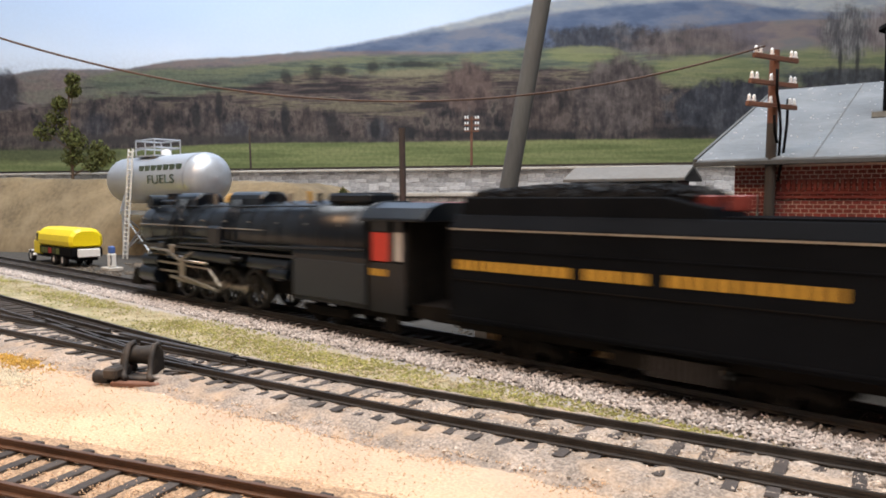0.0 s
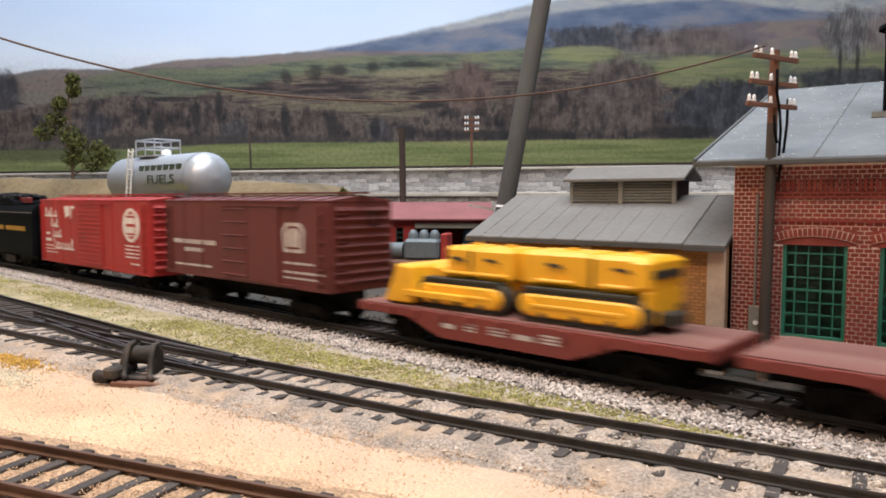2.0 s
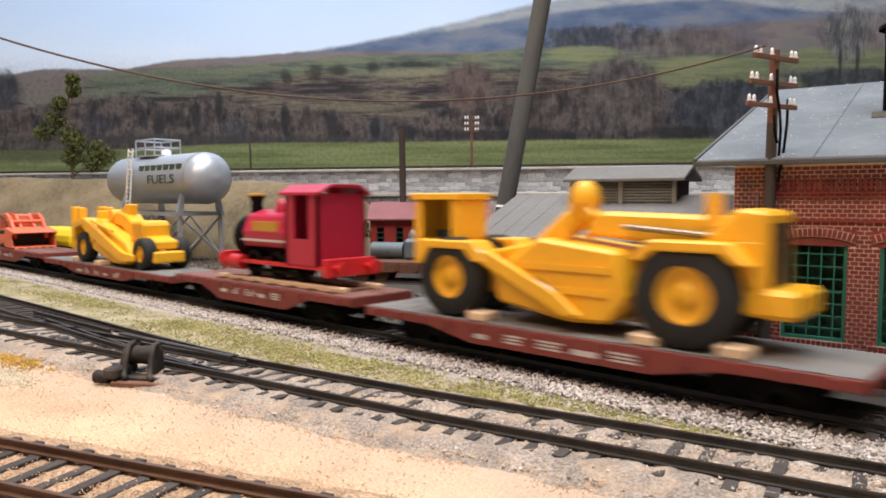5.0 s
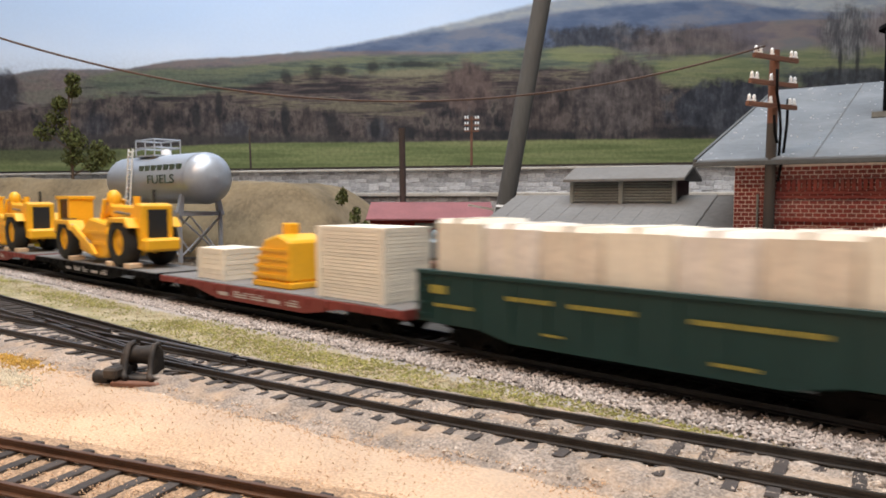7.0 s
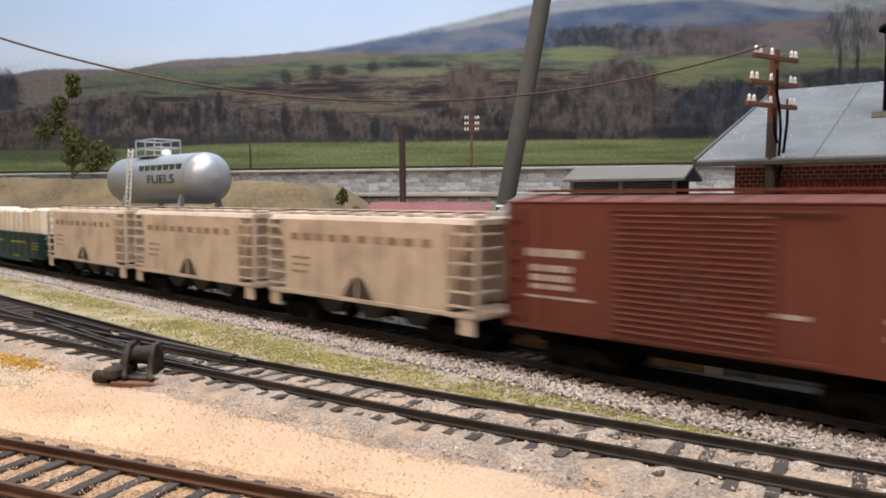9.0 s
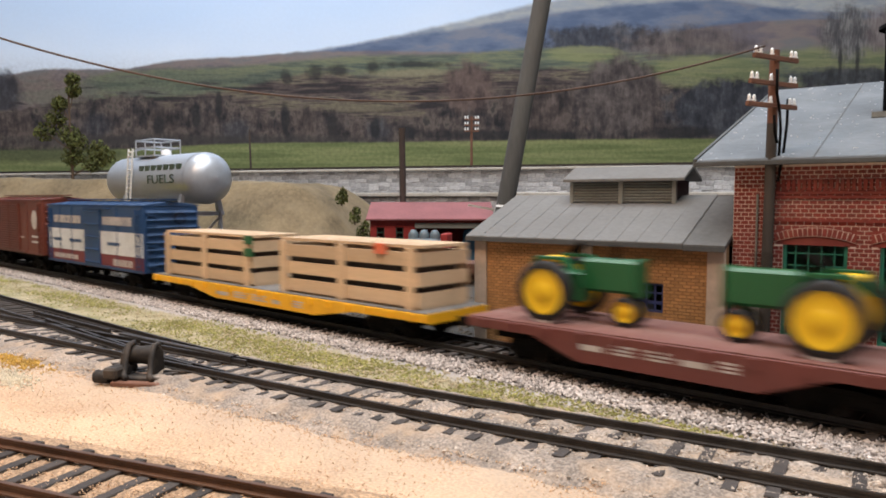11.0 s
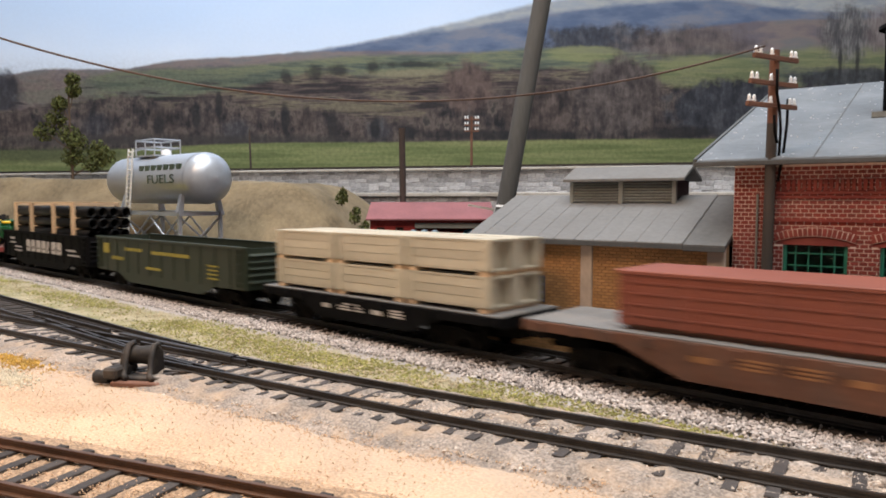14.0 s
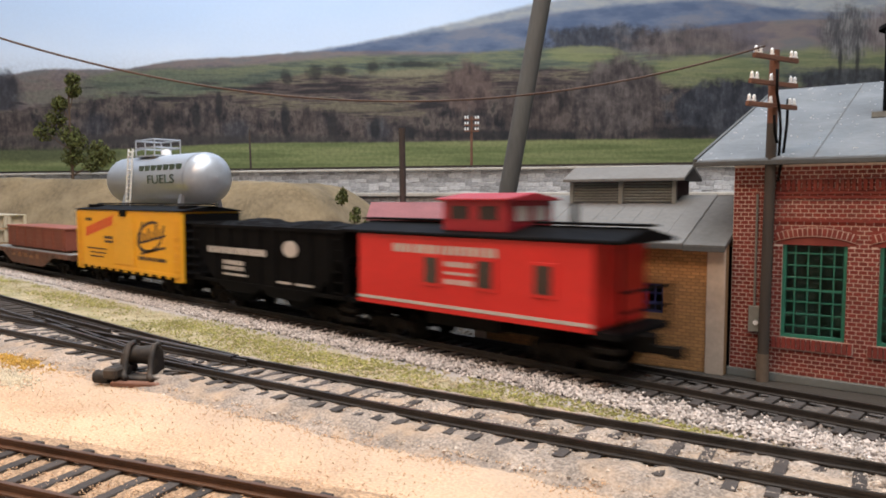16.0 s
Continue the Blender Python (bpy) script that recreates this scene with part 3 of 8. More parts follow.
main = lambda x: 0.0
shoulder = [(x, y, max(0.2, 1.9 - 0.11 * max(0, -15 - y)) + random.uniform(-0.3, 0.5)) for x, y, z in spread(22000, main, -760, 40, -20.5, 3.6, 0) if -26.8 < y < -13.5]
grains("main_ballast", shoulder + spread(2500, main, -700, 40, -11.5, 2.5, 1.6) + spread(3000, main, -500, 40, 0, 6, 1.2), 0.5, BALLAST, "pale grey crushed-stone ballast beside the main track")
grains("siding_ballast", [(x, y, z if y > siding(x) - 23 else .25) for x, y, z in spread(8000, siding, -330, 20, -16, 3.4, .9)] + spread(2500, siding, -330, 20, 0, 4.2, 2.1) + spread(5500, siding, -150, 20, 0, 6.5, 2.3) + spread(3000, siding, -330, 20, 14, 2.2, 1.5), 0.42, paint("sandy_ballast", (0.5, 0.425, 0.36), .95, 0, .15, 80, 1500, .2, random_piece=.35), "dusty pale ballast round the siding")
sand_spots = []
while len(sand_spots) < 9000:
    x, y = random.uniform(-330, 0), random.uniform(-185, -70)
    if y < siding(x) - 12 and abs(y + 151.3 - 0.37 * (x + 150)) > 8:
        sand_spots.append((x, y, random.uniform(0, 0.4)))
front_line = lambda x: -151.3 + 0.37 * (x + 150)
sand_spots += spread(5000, front_line, -290, -70, 0, 4, 2.3) + spread(5000, front_line, -290, -70, -16, 4, 1.2) + spread(5000, front_line, -290, -70, 16, 4, 1.2)
sand_spots += [(x, y, z if y > siding(x) - 22 else .2) for x, y, z in spread(9000, siding, -330, 20, -22.5, 3.4, .8)]
grains("sand", sand_spots, 0.2, SAND, "coarse warm sand between the tracks")
straw = [(x, y, random.uniform(0, .4)) for x, y, z in spread(14000, main, -760, 20, -42, 9, 0) if siding(x) + 15 < y < -29]
strip = []
for _ in range(15000):
    x = 30 - 360 * random.random() ** 1.5
    low, high = siding(x) + 11, -25.5 + random.gauss(0, .7)
    if high > low:
        strip.append((x, random.uniform(low, high), random.uniform(0, .5)))
straw += strip[:3500]
grains("strip_soil", straw, 0.36, paint("pale_soil_grain", (0.42, 0.355, 0.24), .95, 0, .2, 60, 900, .2, random_piece=.3), "loose pale soil on the strip between the tracks")
turf = [(x, y, 0.2 + random.random() * 0.6) for x, y, z in spread(16000, main, -760, 20, -43, 7, 0) if siding(x) + 15 < y < -30 and noise.noise((x * 0.03, y * 0.06, 2)) + 0.5 * noise.noise((x * .2, y * .3, 5)) > 0.0]
turf += [s for s in strip[3500:] if noise.noise((s[0] * .05, s[1] * .09, 8)) > -.3]
grains("turf", turf, 0.42, paint("olive_turf", (0.28, 0.265, 0.09), 0.95, 0, 0.3, 60, 900, 0.2, random_piece=0.35), "olive ground-foam turf between the tracks")
patch = [(random.gauss(-287, 11), random.gauss(-117, 3.2), random.uniform(0.2, 0.7)) for _ in range(900)]
grains("dry_turf", patch, 0.42, paint("straw_turf", (0.46, 0.28, 0.06), .95, 0, .3, 60, 900, .2, random_piece=.3), "small patch of straw-yellow turf on the sand")
pale = [(random.gauss(-262, 9), random.gauss(-128, 3.0), random.uniform(0.1, 0.5)) for _ in range(900)]
grains("pale_sand", pale, 0.4, paint("bleached_sand", (0.62, 0.55, 0.42), .95, 0, .2, 60, 900, .2, random_piece=.2), "bleached pale patch of sand")


rubble = [(random.uniform(-640, -150), random.uniform(24, 120), random.uniform(0, .6)) for _ in range(5200)]
rubble = [q for q in rubble if noise.noise((q[0] * .02, q[1] * .03, 6)) > -.12]
rubble += [(random.uniform(-640, -430), random.uniform(100, 240), random.uniform(0, 1)) for _ in range(3500)]
grains("yard_rubble", rubble, 1.1, paint("yard_rubble_stone", (.12, .10, .08), .95, 0, .3, 60, 700, .3, random_piece=.6), "dark rubble and cinders strewn over the yard")


# ---- buildings beside the main track ----
def pane_glass():
    mt = bpy.data.materials.new("window_glass")
    mt.use_nodes = True
    b = mt.node_tree.nodes["Principled BSDF"]
    b.inputs["Base Color"].default_value = (0.8, 0.9, 0.88, 1)
    b.inputs["Roughness"].default_value = 0.08
    b.inputs["Transmission Weight"].default_value = 1.0
    b.inputs["IOR"].default_value = 1.12
    return mt


GLASS = pane_glass()
BUILDING_TURN = 6.144


def bricks(parent, x0, x1, z0, z1, holes, bw, bh, mat, keep, y=0.0, joint=0.22, proud=0.3):
    """Courses of bricks with recessed joints; those inside keep (x0, x1, z0, z1) are single parts, the rest joined."""
    rest, count = G(), 0
    shared = {}
    for r in range(int((z1 - z0) / bh)):
        z = z0 + r * bh
        x = x0 - (bw / 2 if r % 2 else 0)
        while x < x1:
            a, b = max(x, x0) + joint / 2, min(x + bw, x1) - joint / 2
            x += bw
            if b - a < 0.3 or any(a < h[1] and b > h[0] and z < h[3] and z + bh > h[2] for h in holes):
                # trim against openings
                done = True
                for h in holes:
                    if z < h[3] and z + bh > h[2] and a < h[1] and b > h[0]:
                        if a < h[0] - 0.4:
                            b, done = h[0], False
                        elif b > h[1] + 0.4:
                            a, done = h[1], False
                if done:
                    continue
            c = (a, b, z + joint / 2, z + bh - joint / 2)
            w = round(b - a, 2)
            g = G().add([(0, 0, 0), (w, 0, 0), (w, 0, c[3] - c[2]), (0, 0, c[3] - c[2]), (.06, -proud, .06), (w - .06, -proud, .06), (w - .06, -proud, c[3] - c[2] - .06), (.06, -proud, c[3] - c[2] - .06)],
                        [(0, 1, 5, 4), (1, 2, 6, 5), (2, 3, 7, 6), (3, 0, 4, 7), (4, 5, 6, 7)])
            if keep[0] < a < keep[1] and keep[2] < z < keep[3] and count < 290:
                if w not in shared:
                    shared[w] = g.mesh("brick")
                ob = part("brick", shared[w], mat, parent)
                ob.location = (a * U, y * U, c[2] * U)
                count += 1
            else:
                rest.m = Matrix.Translation((a, y, c[2]))
                rest.add(g.v, g.f)
    tagged(part("brickwork", rest, mat, parent), kind="stuff")


def holed_wall(parent, mat, x0, x1, y0, y1, z0, z1, holes):
    """A wall with openings right through it; the holes stand in one row."""
    holes = sorted(holes)
    lo, hi = holes[0][2], holes[0][3]
    part("wall", G().box(x0, x1, y0, y1, z0, lo), mat, parent)
    part("wall", G().box(x0, x1, y0, y1, hi, z1), mat, parent)
    x = x0
    for a, b in [(h[0], h[1]) for h in holes] + [(x1, x1)]:
        part("wall_pier", G().box(x, a, y0, y1, lo, hi), mat, parent)
        x = b


def window(parent, x0, x1, z0, z1, cols, rows, mat, y=1.2, bar=0.45, rim=1.0):
    w = part("window", G().box(x0, x0 + rim, y - .6, y + .8, z0, z1).box(x1 - rim, x1, y - .6, y + .8, z0, z1).box(x0 + rim, x1 - rim, y - .6, y + .8, z0, z0 + rim).box(x0 + rim, x1 - rim, y - .6, y + .8, z1 - rim, z1), mat, parent, bevel=0.1)
    for i in range(1, cols):
        x = x0 + (x1 - x0) * i / cols
        part("glazing_bar", G().box(x - bar / 2, x + bar / 2, y - .3, y + .3, z0 + rim, z1 - rim), mat, w)
    for i in range(1, rows):
        z = z0 + (z1 - z0) * i / rows
        b = bar * (1.8 if i == rows // 2 else 1)
        part("glazing_bar", G().box(x0 + rim, x1 - rim, y - .35, y + .35, z - b / 2, z + b / 2), mat, w)
    part("pane", G().box(x0 + rim, x1 - rim, y + .4, y + .6, z0 + rim, z1 - rim), GLASS, w)


def tan_building():
    b = thing("brick_workshop", at(-88.9, 33.0, 0, BUILDING_TURN), "low tan-brick workshop with grey roof and louvred monitor", "building")
    holes = [(-76.5, -66.5, 18.8, 29.0), (-30.3, -20.7, 18.8, 29.0)]
    holed_wall(b, MORTAR_TAN, -98, 0, 0, 3, 0, 43, holes)
    bricks(b, -98, 0, 0.3, 42.6, holes + [(-98.5, -93, 0, 43), (-51.6, -47, 0, 43), (-6, 0.5, 0, 43)], 2.8, 1.16, BRICK_TAN, (-66, -20, 10, 43))
    # gable wall at the far end, rear wall
    part("gable_wall", G().prism([(3, 0), (72, 0), (72, 43), (36, 57.5), (3, 43.5)], "x", -98, -95), BRICK_TAN, b)
    part("rear_wall", G().box(-98, 0, 69, 72, 0, 43), MORTAR_TAN, b)
    # near-black floor and added backing board make the windows look unlit inside
    part("floor_slab", G().box(-94, -1, 4, 68, 0.3, 0.8), DARK, b)
    part("inner_partition", G().box(-94, -1, 14, 15, 0.8, 42), DARK, b)
    for x0, x1 in ((-98.6, -93), (-51.6, -47), (-6, 0)):
        part("pilaster", G().box(x0, x1, -1.1, 0, 0, 42.8), PILASTER, b, "pale plastered pilaster", 0.25)
    for h in holes:
        window(b, *h, 3, 3, BLUE_FRAME, bar=0.6, rim=0.8)
    # roof in slabs with standing seams
    def slope(x0, x1, drop=0.0):
        return G().prism([(-4, 42.2 - drop), (36, 58.6 - drop), (36, 60 - drop), (-4, 43.7 - drop)], "x", x0, x1)
    part("roof", slope(-101, -13), ROOF_LOW, b, "weathered grey sheet roof", 0.2)
    # darker end segment, set slightly lower
    part("roof", slope(-13, 0.5, 0.4), ROOF_DARK, b, "darker roof segment at the right end")
    part("roof", G().prism([(76, 42.2), (36, 58.6), (36, 60), (76, 43.7)], "x", -101, 0.5), ROOF_LOW, b, bevel=0.2)
    for i in range(1, 12):
        x = -101 + 8 * i - (0.4 if i % 2 else 0)
        part("seam", G().prism([(-4.1, 43.5), (36, 59.9), (36, 60.1), (-4.1, 43.8)], "x", x - 0.2, x + 0.2), ROOF_LOW, b)
    part("eave_board", G().box(-101, -13, -4.4, -3.9, 41.6, 43.2).box(-12.9, 0.5, -4.4, -3.9, 41.2, 42.8), EAVE, b)
    # louvred monitor on the ridge
    m = part("monitor", G().box(-70, -26.5, 29, 44, 54, 65.5), DARK, b)
    for i in range(9):
        z = 55.2 + i * 1.12
        for x0, x1 in ((-69, -49), (-47.6, -27.6)):
            part("louver", G().prism([(27.9, z), (29.2, z + 0.7), (29.2, z + 1.0), (27.9, z + 0.3)], "x", x0, x1), LOUVER, m)
    for x0, x1 in ((-70.3, -68.9), (-49.2, -47.4), (-27.8, -26.3)):
        part("post", G().box(x0, x1, 27.6, 29.4, 53.5, 65.8), LOUVER, m)
    part("sill", G().box(-70.6, -26, 27.4, 29.2, 53.4, 54.9), LOUVER, m)
    part("monitor_roof", G().prism([(25.5, 65.2), (36.5, 70.2), (47.5, 65.2), (47.5, 66.4), (36.5, 71.6), (25.5, 66.4)], "x", -72.5, -22.5), ROOF_LOW, m, bevel=0.15)


tan_building()


def engine_house():
    b = thing("engine_house", at(-88.4, 36.6, 0, BUILDING_TURN), "red-brick engine house with green arched windows and grey roof", "building")
    W = 190
    wins = [(15.2 + 26.6 * i, 33.4 + 26.6 * i, 14.4, 45.6) for i in range(6)]
    holed_wall(b, MORTAR_WHITE, 0, W, 0, 3.4, 0, 70, wins)
    arch_holes = [(w[0] - 2.2, w[1] + 2.2, 44.0, 48.6) for w in wins] + [(w[0] - 2.4, w[1] + 2.4, 10.6, 14.4) for w in wins]
    bricks(b, 0, W, 2.6, 69.6, wins + arch_holes, 2.35, 1.32, BRICK_RED, (0, 75, 5, 30), joint=0.22, proud=0.14)
    for w in wins:
        cx, half = (w[0] + w[1]) / 2, (w[1] - w[0]) / 2 + 2.0
        lower = [(cx + t * half, 44.9 + 1.9 * (1 - t * t)) for t in [-1 + i / 8 for i in range(17)]]
        arch = part("window_arch", G().prism(lower + [(px, pz + 2.75) for px, pz in reversed(lower)], "y", -.35, .3), MORTAR_WHITE, b)
        part("arch_fill", G().box(w[0] - 2.2, w[1] + 2.2, -.02, .3, 44, 49), BRICK_RED, b)
        for i in range(17):
            t = -1 + 2 * (i + 0.5) / 17
            g = G(Matrix.Translation((cx + t * half, 0, 45.0 + 1.9 * (1 - t * t))) @ Matrix.Rotation(t * 0.38, 4, "Y"))
            g.box(-half / 17 + .11, half / 17 - .11, -.6, 0, 0.1, 2.45)
            part("brick", g, BRICK_RED, arch)
        sill = part("window_sill", G().box(w[0] - 2.4, w[1] + 2.4, -.1, .3, 10.6, 14.4), MORTAR_WHITE, b)
        for i in range(16):
            x = w[0] - 2.3 + (w[1] - w[0] + 4.6) * i / 16
            part("brick", G().box(x + .1, x + 1.28, -.9, 0, 10.9, 14.3), BRICK_RED, sill)
        window(b, w[0], w[1], 14.4, 45.2, 5, 8, GREEN_FRAME, y=1.4, bar=0.4, rim=1.1)
        part("lintel", G().box(w[0], w[1], .2, 2.4, 45.2, 46), BRICK_RED, b)
    # corbel bands under the eave
    for z, d in ((51.3, 0.6), (58.6, 0.7), (59.9, 0.9)):
        part("string_course", G().box(10, W, -d, 0, z, z + 0.9), BRICK_RED, b)
    g = G()
    for i in range(120):
        g.box(10 + i * 1.5, 10.9 + i * 1.5, -.8, 0, 61.2, 64.6)
    tagged(part("corbel", g, BRICK_RED, b), kind="stuff")
    part("plinth", G().box(-0.6, W, -1.4, 0, 0, 2.6), paint("grey_plinth", (0.16, 0.17, 0.165), 0.9, 0, 0.2, 60, 700), b, "grey concrete plinth", 0.2)
    part("side_wall", G().prism([(3.4, 0), (224, 0), (224, 70), (114, 105), (3.4, 70)], "x", 0, 3), BRICK_RED, b)
    part("rear_wall", G().box(0, W, 221, 224, 0, 70), BRICK_RED, b)
    part("end_wall", G().prism([(3.4, 0), (221, 0), (221, 70), (114, 105), (3.4, 70)], "x", W - 3, W), BRICK_RED, b)
    # dark floor and added board; its green streaks imitate reflections in the panes
    part("floor_slab", G().box(4, W - 4, 4, 220, 0.3, 0.8), DARK, b)
    part("inner_partition", G().box(4, W - 4, 16, 17, 0.8, 68), paint("green_pane_reflection", (0.08, 0.13, 0.11), .8, 0, .8, 60, 240, .1, stretch=(1, 1, .3)), b)
    part("roof", G().prism([(-5, 69.2), (110, 106), (110, 108), (-5, 71.2)], "x", -11, W + 10), ROOF_GREY, b, "pale grey felt roof with white specks", 0.3)
    part("roof", G().prism([(229, 69.2), (110, 106), (110, 108), (229, 71.2)], "x", -11, W + 10), ROOF_GREY, b, bevel=0.3)
    part("gutter", G().box(-11, W + 10, -6, -5, 69, 70.6), EAVE, b, bevel=0.2)
    part("barge_board", G().prism([(-5.4, 68.8), (110, 105.6), (110, 108.3), (-5.4, 71.5)], "x", -12, -11), EAVE, b)
    for x in (24, 49, 74, 99, 124, 149):
        part("seam", G().prism([(-5, 71.15), (110, 107.95), (110, 108.1), (-5, 71.3)], "x", x - 0.22, x + 0.22), EAVE, b)
    g = G()
    for i in range(220):
        x, t = random.uniform(-10, 100), random.random()
        s = random.uniform(0.08, 0.34)
        y, z = -5 + 115 * t, 71.2 + 36.8 * t
        g.m = Matrix.Translation((x, y, z)) @ Matrix.Rotation(random.random() * 3, 4, "Z")
        g.box(-s, s * 1.3, -s * .6, s, -.1, 0.1)
    tagged(part("plaster_specks", g, GLASS_WHITE, b), kind="stuff")
    vent = part("smoke_jack", G().turned([(5, 74), (5, 114), (5.2, 114), (5.2, 117)], (41.5, 50, 0), n=16), BLACK, b, "black smoke jack with a conical cap")
    part("cap", G().turned([(7.2, 117), (7.2, 118.2), (1, 122), (0.01, 122.5)], (41.5, 50, 0), n=18), BLACK, vent)
    part("flashing", G().box(34, 50, 42, 58, 86.5, 88.4), LOUVER, b)
    box = part("meter_box", G().box(5.9, 9.8, -2, 0, 15.4, 23.8), LOUVER, b, "grey electric meter box", 0.2)
    part("dial", G().cyl((8.3, -2, 18.5), (8.3, -2.5, 18.5), .8), GLASS_WHITE, box)
    part("conduit", G().cyl((7.4, -.6, 23.8), (7.4, -.6, 60), .4, 8), LOUVER, b)


engine_house()


# ---- poles and wire ----
def insulator(parent, x, y, z, s=1.0):
    part("insulator", G().turned([(.01, 0), (.75 * s, 0), (.85 * s, .5 * s), (.5 * s, 1.1 * s), (.7 * s, 1.5 * s), (.45 * s, 2.4 * s), (.01, 2.7 * s)], (x, y, z), n=10), GLASS_WHITE, parent)


def near_pole():
    p = thing("telegraph_pole", at(-77, 34.4, 0, 0), "weathered telegraph pole with brown crossarms and glass insulators", "telegraph pole")
    part("pole", G().cyl((0, 0, 0), (0.6, 0, 82), 1.75, 14, 1.6), TIMBER_POLE, p)
    part("pole_top", G().cyl((0.6, 0, 82), (0.7, 0, 104.5), 1.55, 14, 1.45), TIMBER_BROWN, p)
    part("foot_band", G().cyl((0, 0, 0), (0, 0, 9), 1.95, 14, 1.9), paint("pole_foot", (.16, .12, .09), .9), p)
    ARM = radians(72)      # the arms lie across the track
    for z, n0, n1 in ((101.8, -11.5, 9.5), (94, -13, 9.5), (87.2, -14, 9.5)):
        arm = part("crossarm", G(Matrix.Rotation(ARM, 4, "Z")).box(n0, n1, -2.7, -1.4, z - .7, z + .7), TIMBER_BROWN, p, bevel=0.15)
        rot = Matrix.Rotation(ARM, 4, "Z")
        for x in (n0 + 1, n0 + 3.2, -3, n1 - 3, n1 - 1):
            q = rot @ Vector((x, -2.05, z + .7))
            insulator(arm, q.x, q.y, q.z, .85)
    for pts in ([(3, -4.5, 98), (2.9, -3.9, 91), (3.0, -1.2, 86), (2.7, 1.4, 80), (2.4, 1.2, 70)], [(3, 6.5, 90), (3.1, 6, 82), (2.8, 4, 72), (2.4, 1.2, 64)], [(3, -6, 84), (3, -5, 79), (2.6, -1.5, 76)]):
        part("cable", G().tube(pts, .45, 7), BLACK, p)
    return p


near_pole()


def far_pole(right, ahead, z0, z1, r, arms, label):
    p = thing("telegraph_pole", pose(*[v * U for v in view(right, ahead, 0)], 0, 0, 42.4), label, "telegraph pole", "poles by the raised line" if arms else "")
    part("pole", G().cyl((0, 0, z0), (-1.2 if not arms else 0, 0, z1), r, 10, r * .85), TIMBER_BROWN if arms else TIMBER_DARK, p)
    for i in range(arms):
        z = z1 - 4 - 8 * i
        arm = part("crossarm", G().box(-10, 10, -r - 1.2, -r, z - 1, z + 1), TIMBER_BROWN, p)
        for x in (-9, -5.5, 5.5, 9):
            insulator(arm, x, -r - .6, z + 1, 1.5)


far_pole(-278, 1040, 96, 158, 1.5, 0, "thin dark line pole on the raised line")
far_pole(40, 1010, 96, 173, 1.9, 3, "thin brown line pole with white insulators")
far_pole(-33, 600, 0, 117, 3.0, 0, "plain dark timber pole behind the red shed")


def leaning_mast():
    foot = Vector(view(34.6, 505, 0))
    tip = Vector(view(82, 540, 255))
    p = thing("leaning_mast", Matrix.Translation(foot * U), "thick leaning grey timber mast behind the workshop", "mast")
    d = tip - foot
    part("mast", G().cyl((0, 0, 0), tuple(d), 6.4, 20, 6.5), TIMBER_GREY, p)
    q = d * 0.205
    part("band", G().cyl(tuple(q * 0.98), tuple(q * 1.01), 6.7, 20), GLASS_WHITE, p, "white cord tied round the mast")
    part("board", G(Matrix.Translation(q + Vector((-6, -8, -2))) @ Matrix.Rotation(radians(42), 4, "Z") @ Matrix.Rotation(0.18, 4, "Y")).box(-17, 2, -4, 4, 0, 1.5), CONCRETE, p, "pale board leaning at the mast")


leaning_mast()


def overhead_wire():
    a, b = Vector(view(97, 219, 104.4)), Vector(view(-178, 205, 123.7))
    pts = []
    for i in range(41):
        t = i / 40
        q = a.lerp(b, t)
        q.z -= 4 * 26.0 * t * (1 - t)
        pts.append(tuple(q))
    w = part("overhead_wire", G().tube(pts, .3, 6), WIRE_M)
    tagged(w, "sagging brown cord strung from the telegraph pole", "wire")


overhead_wire()


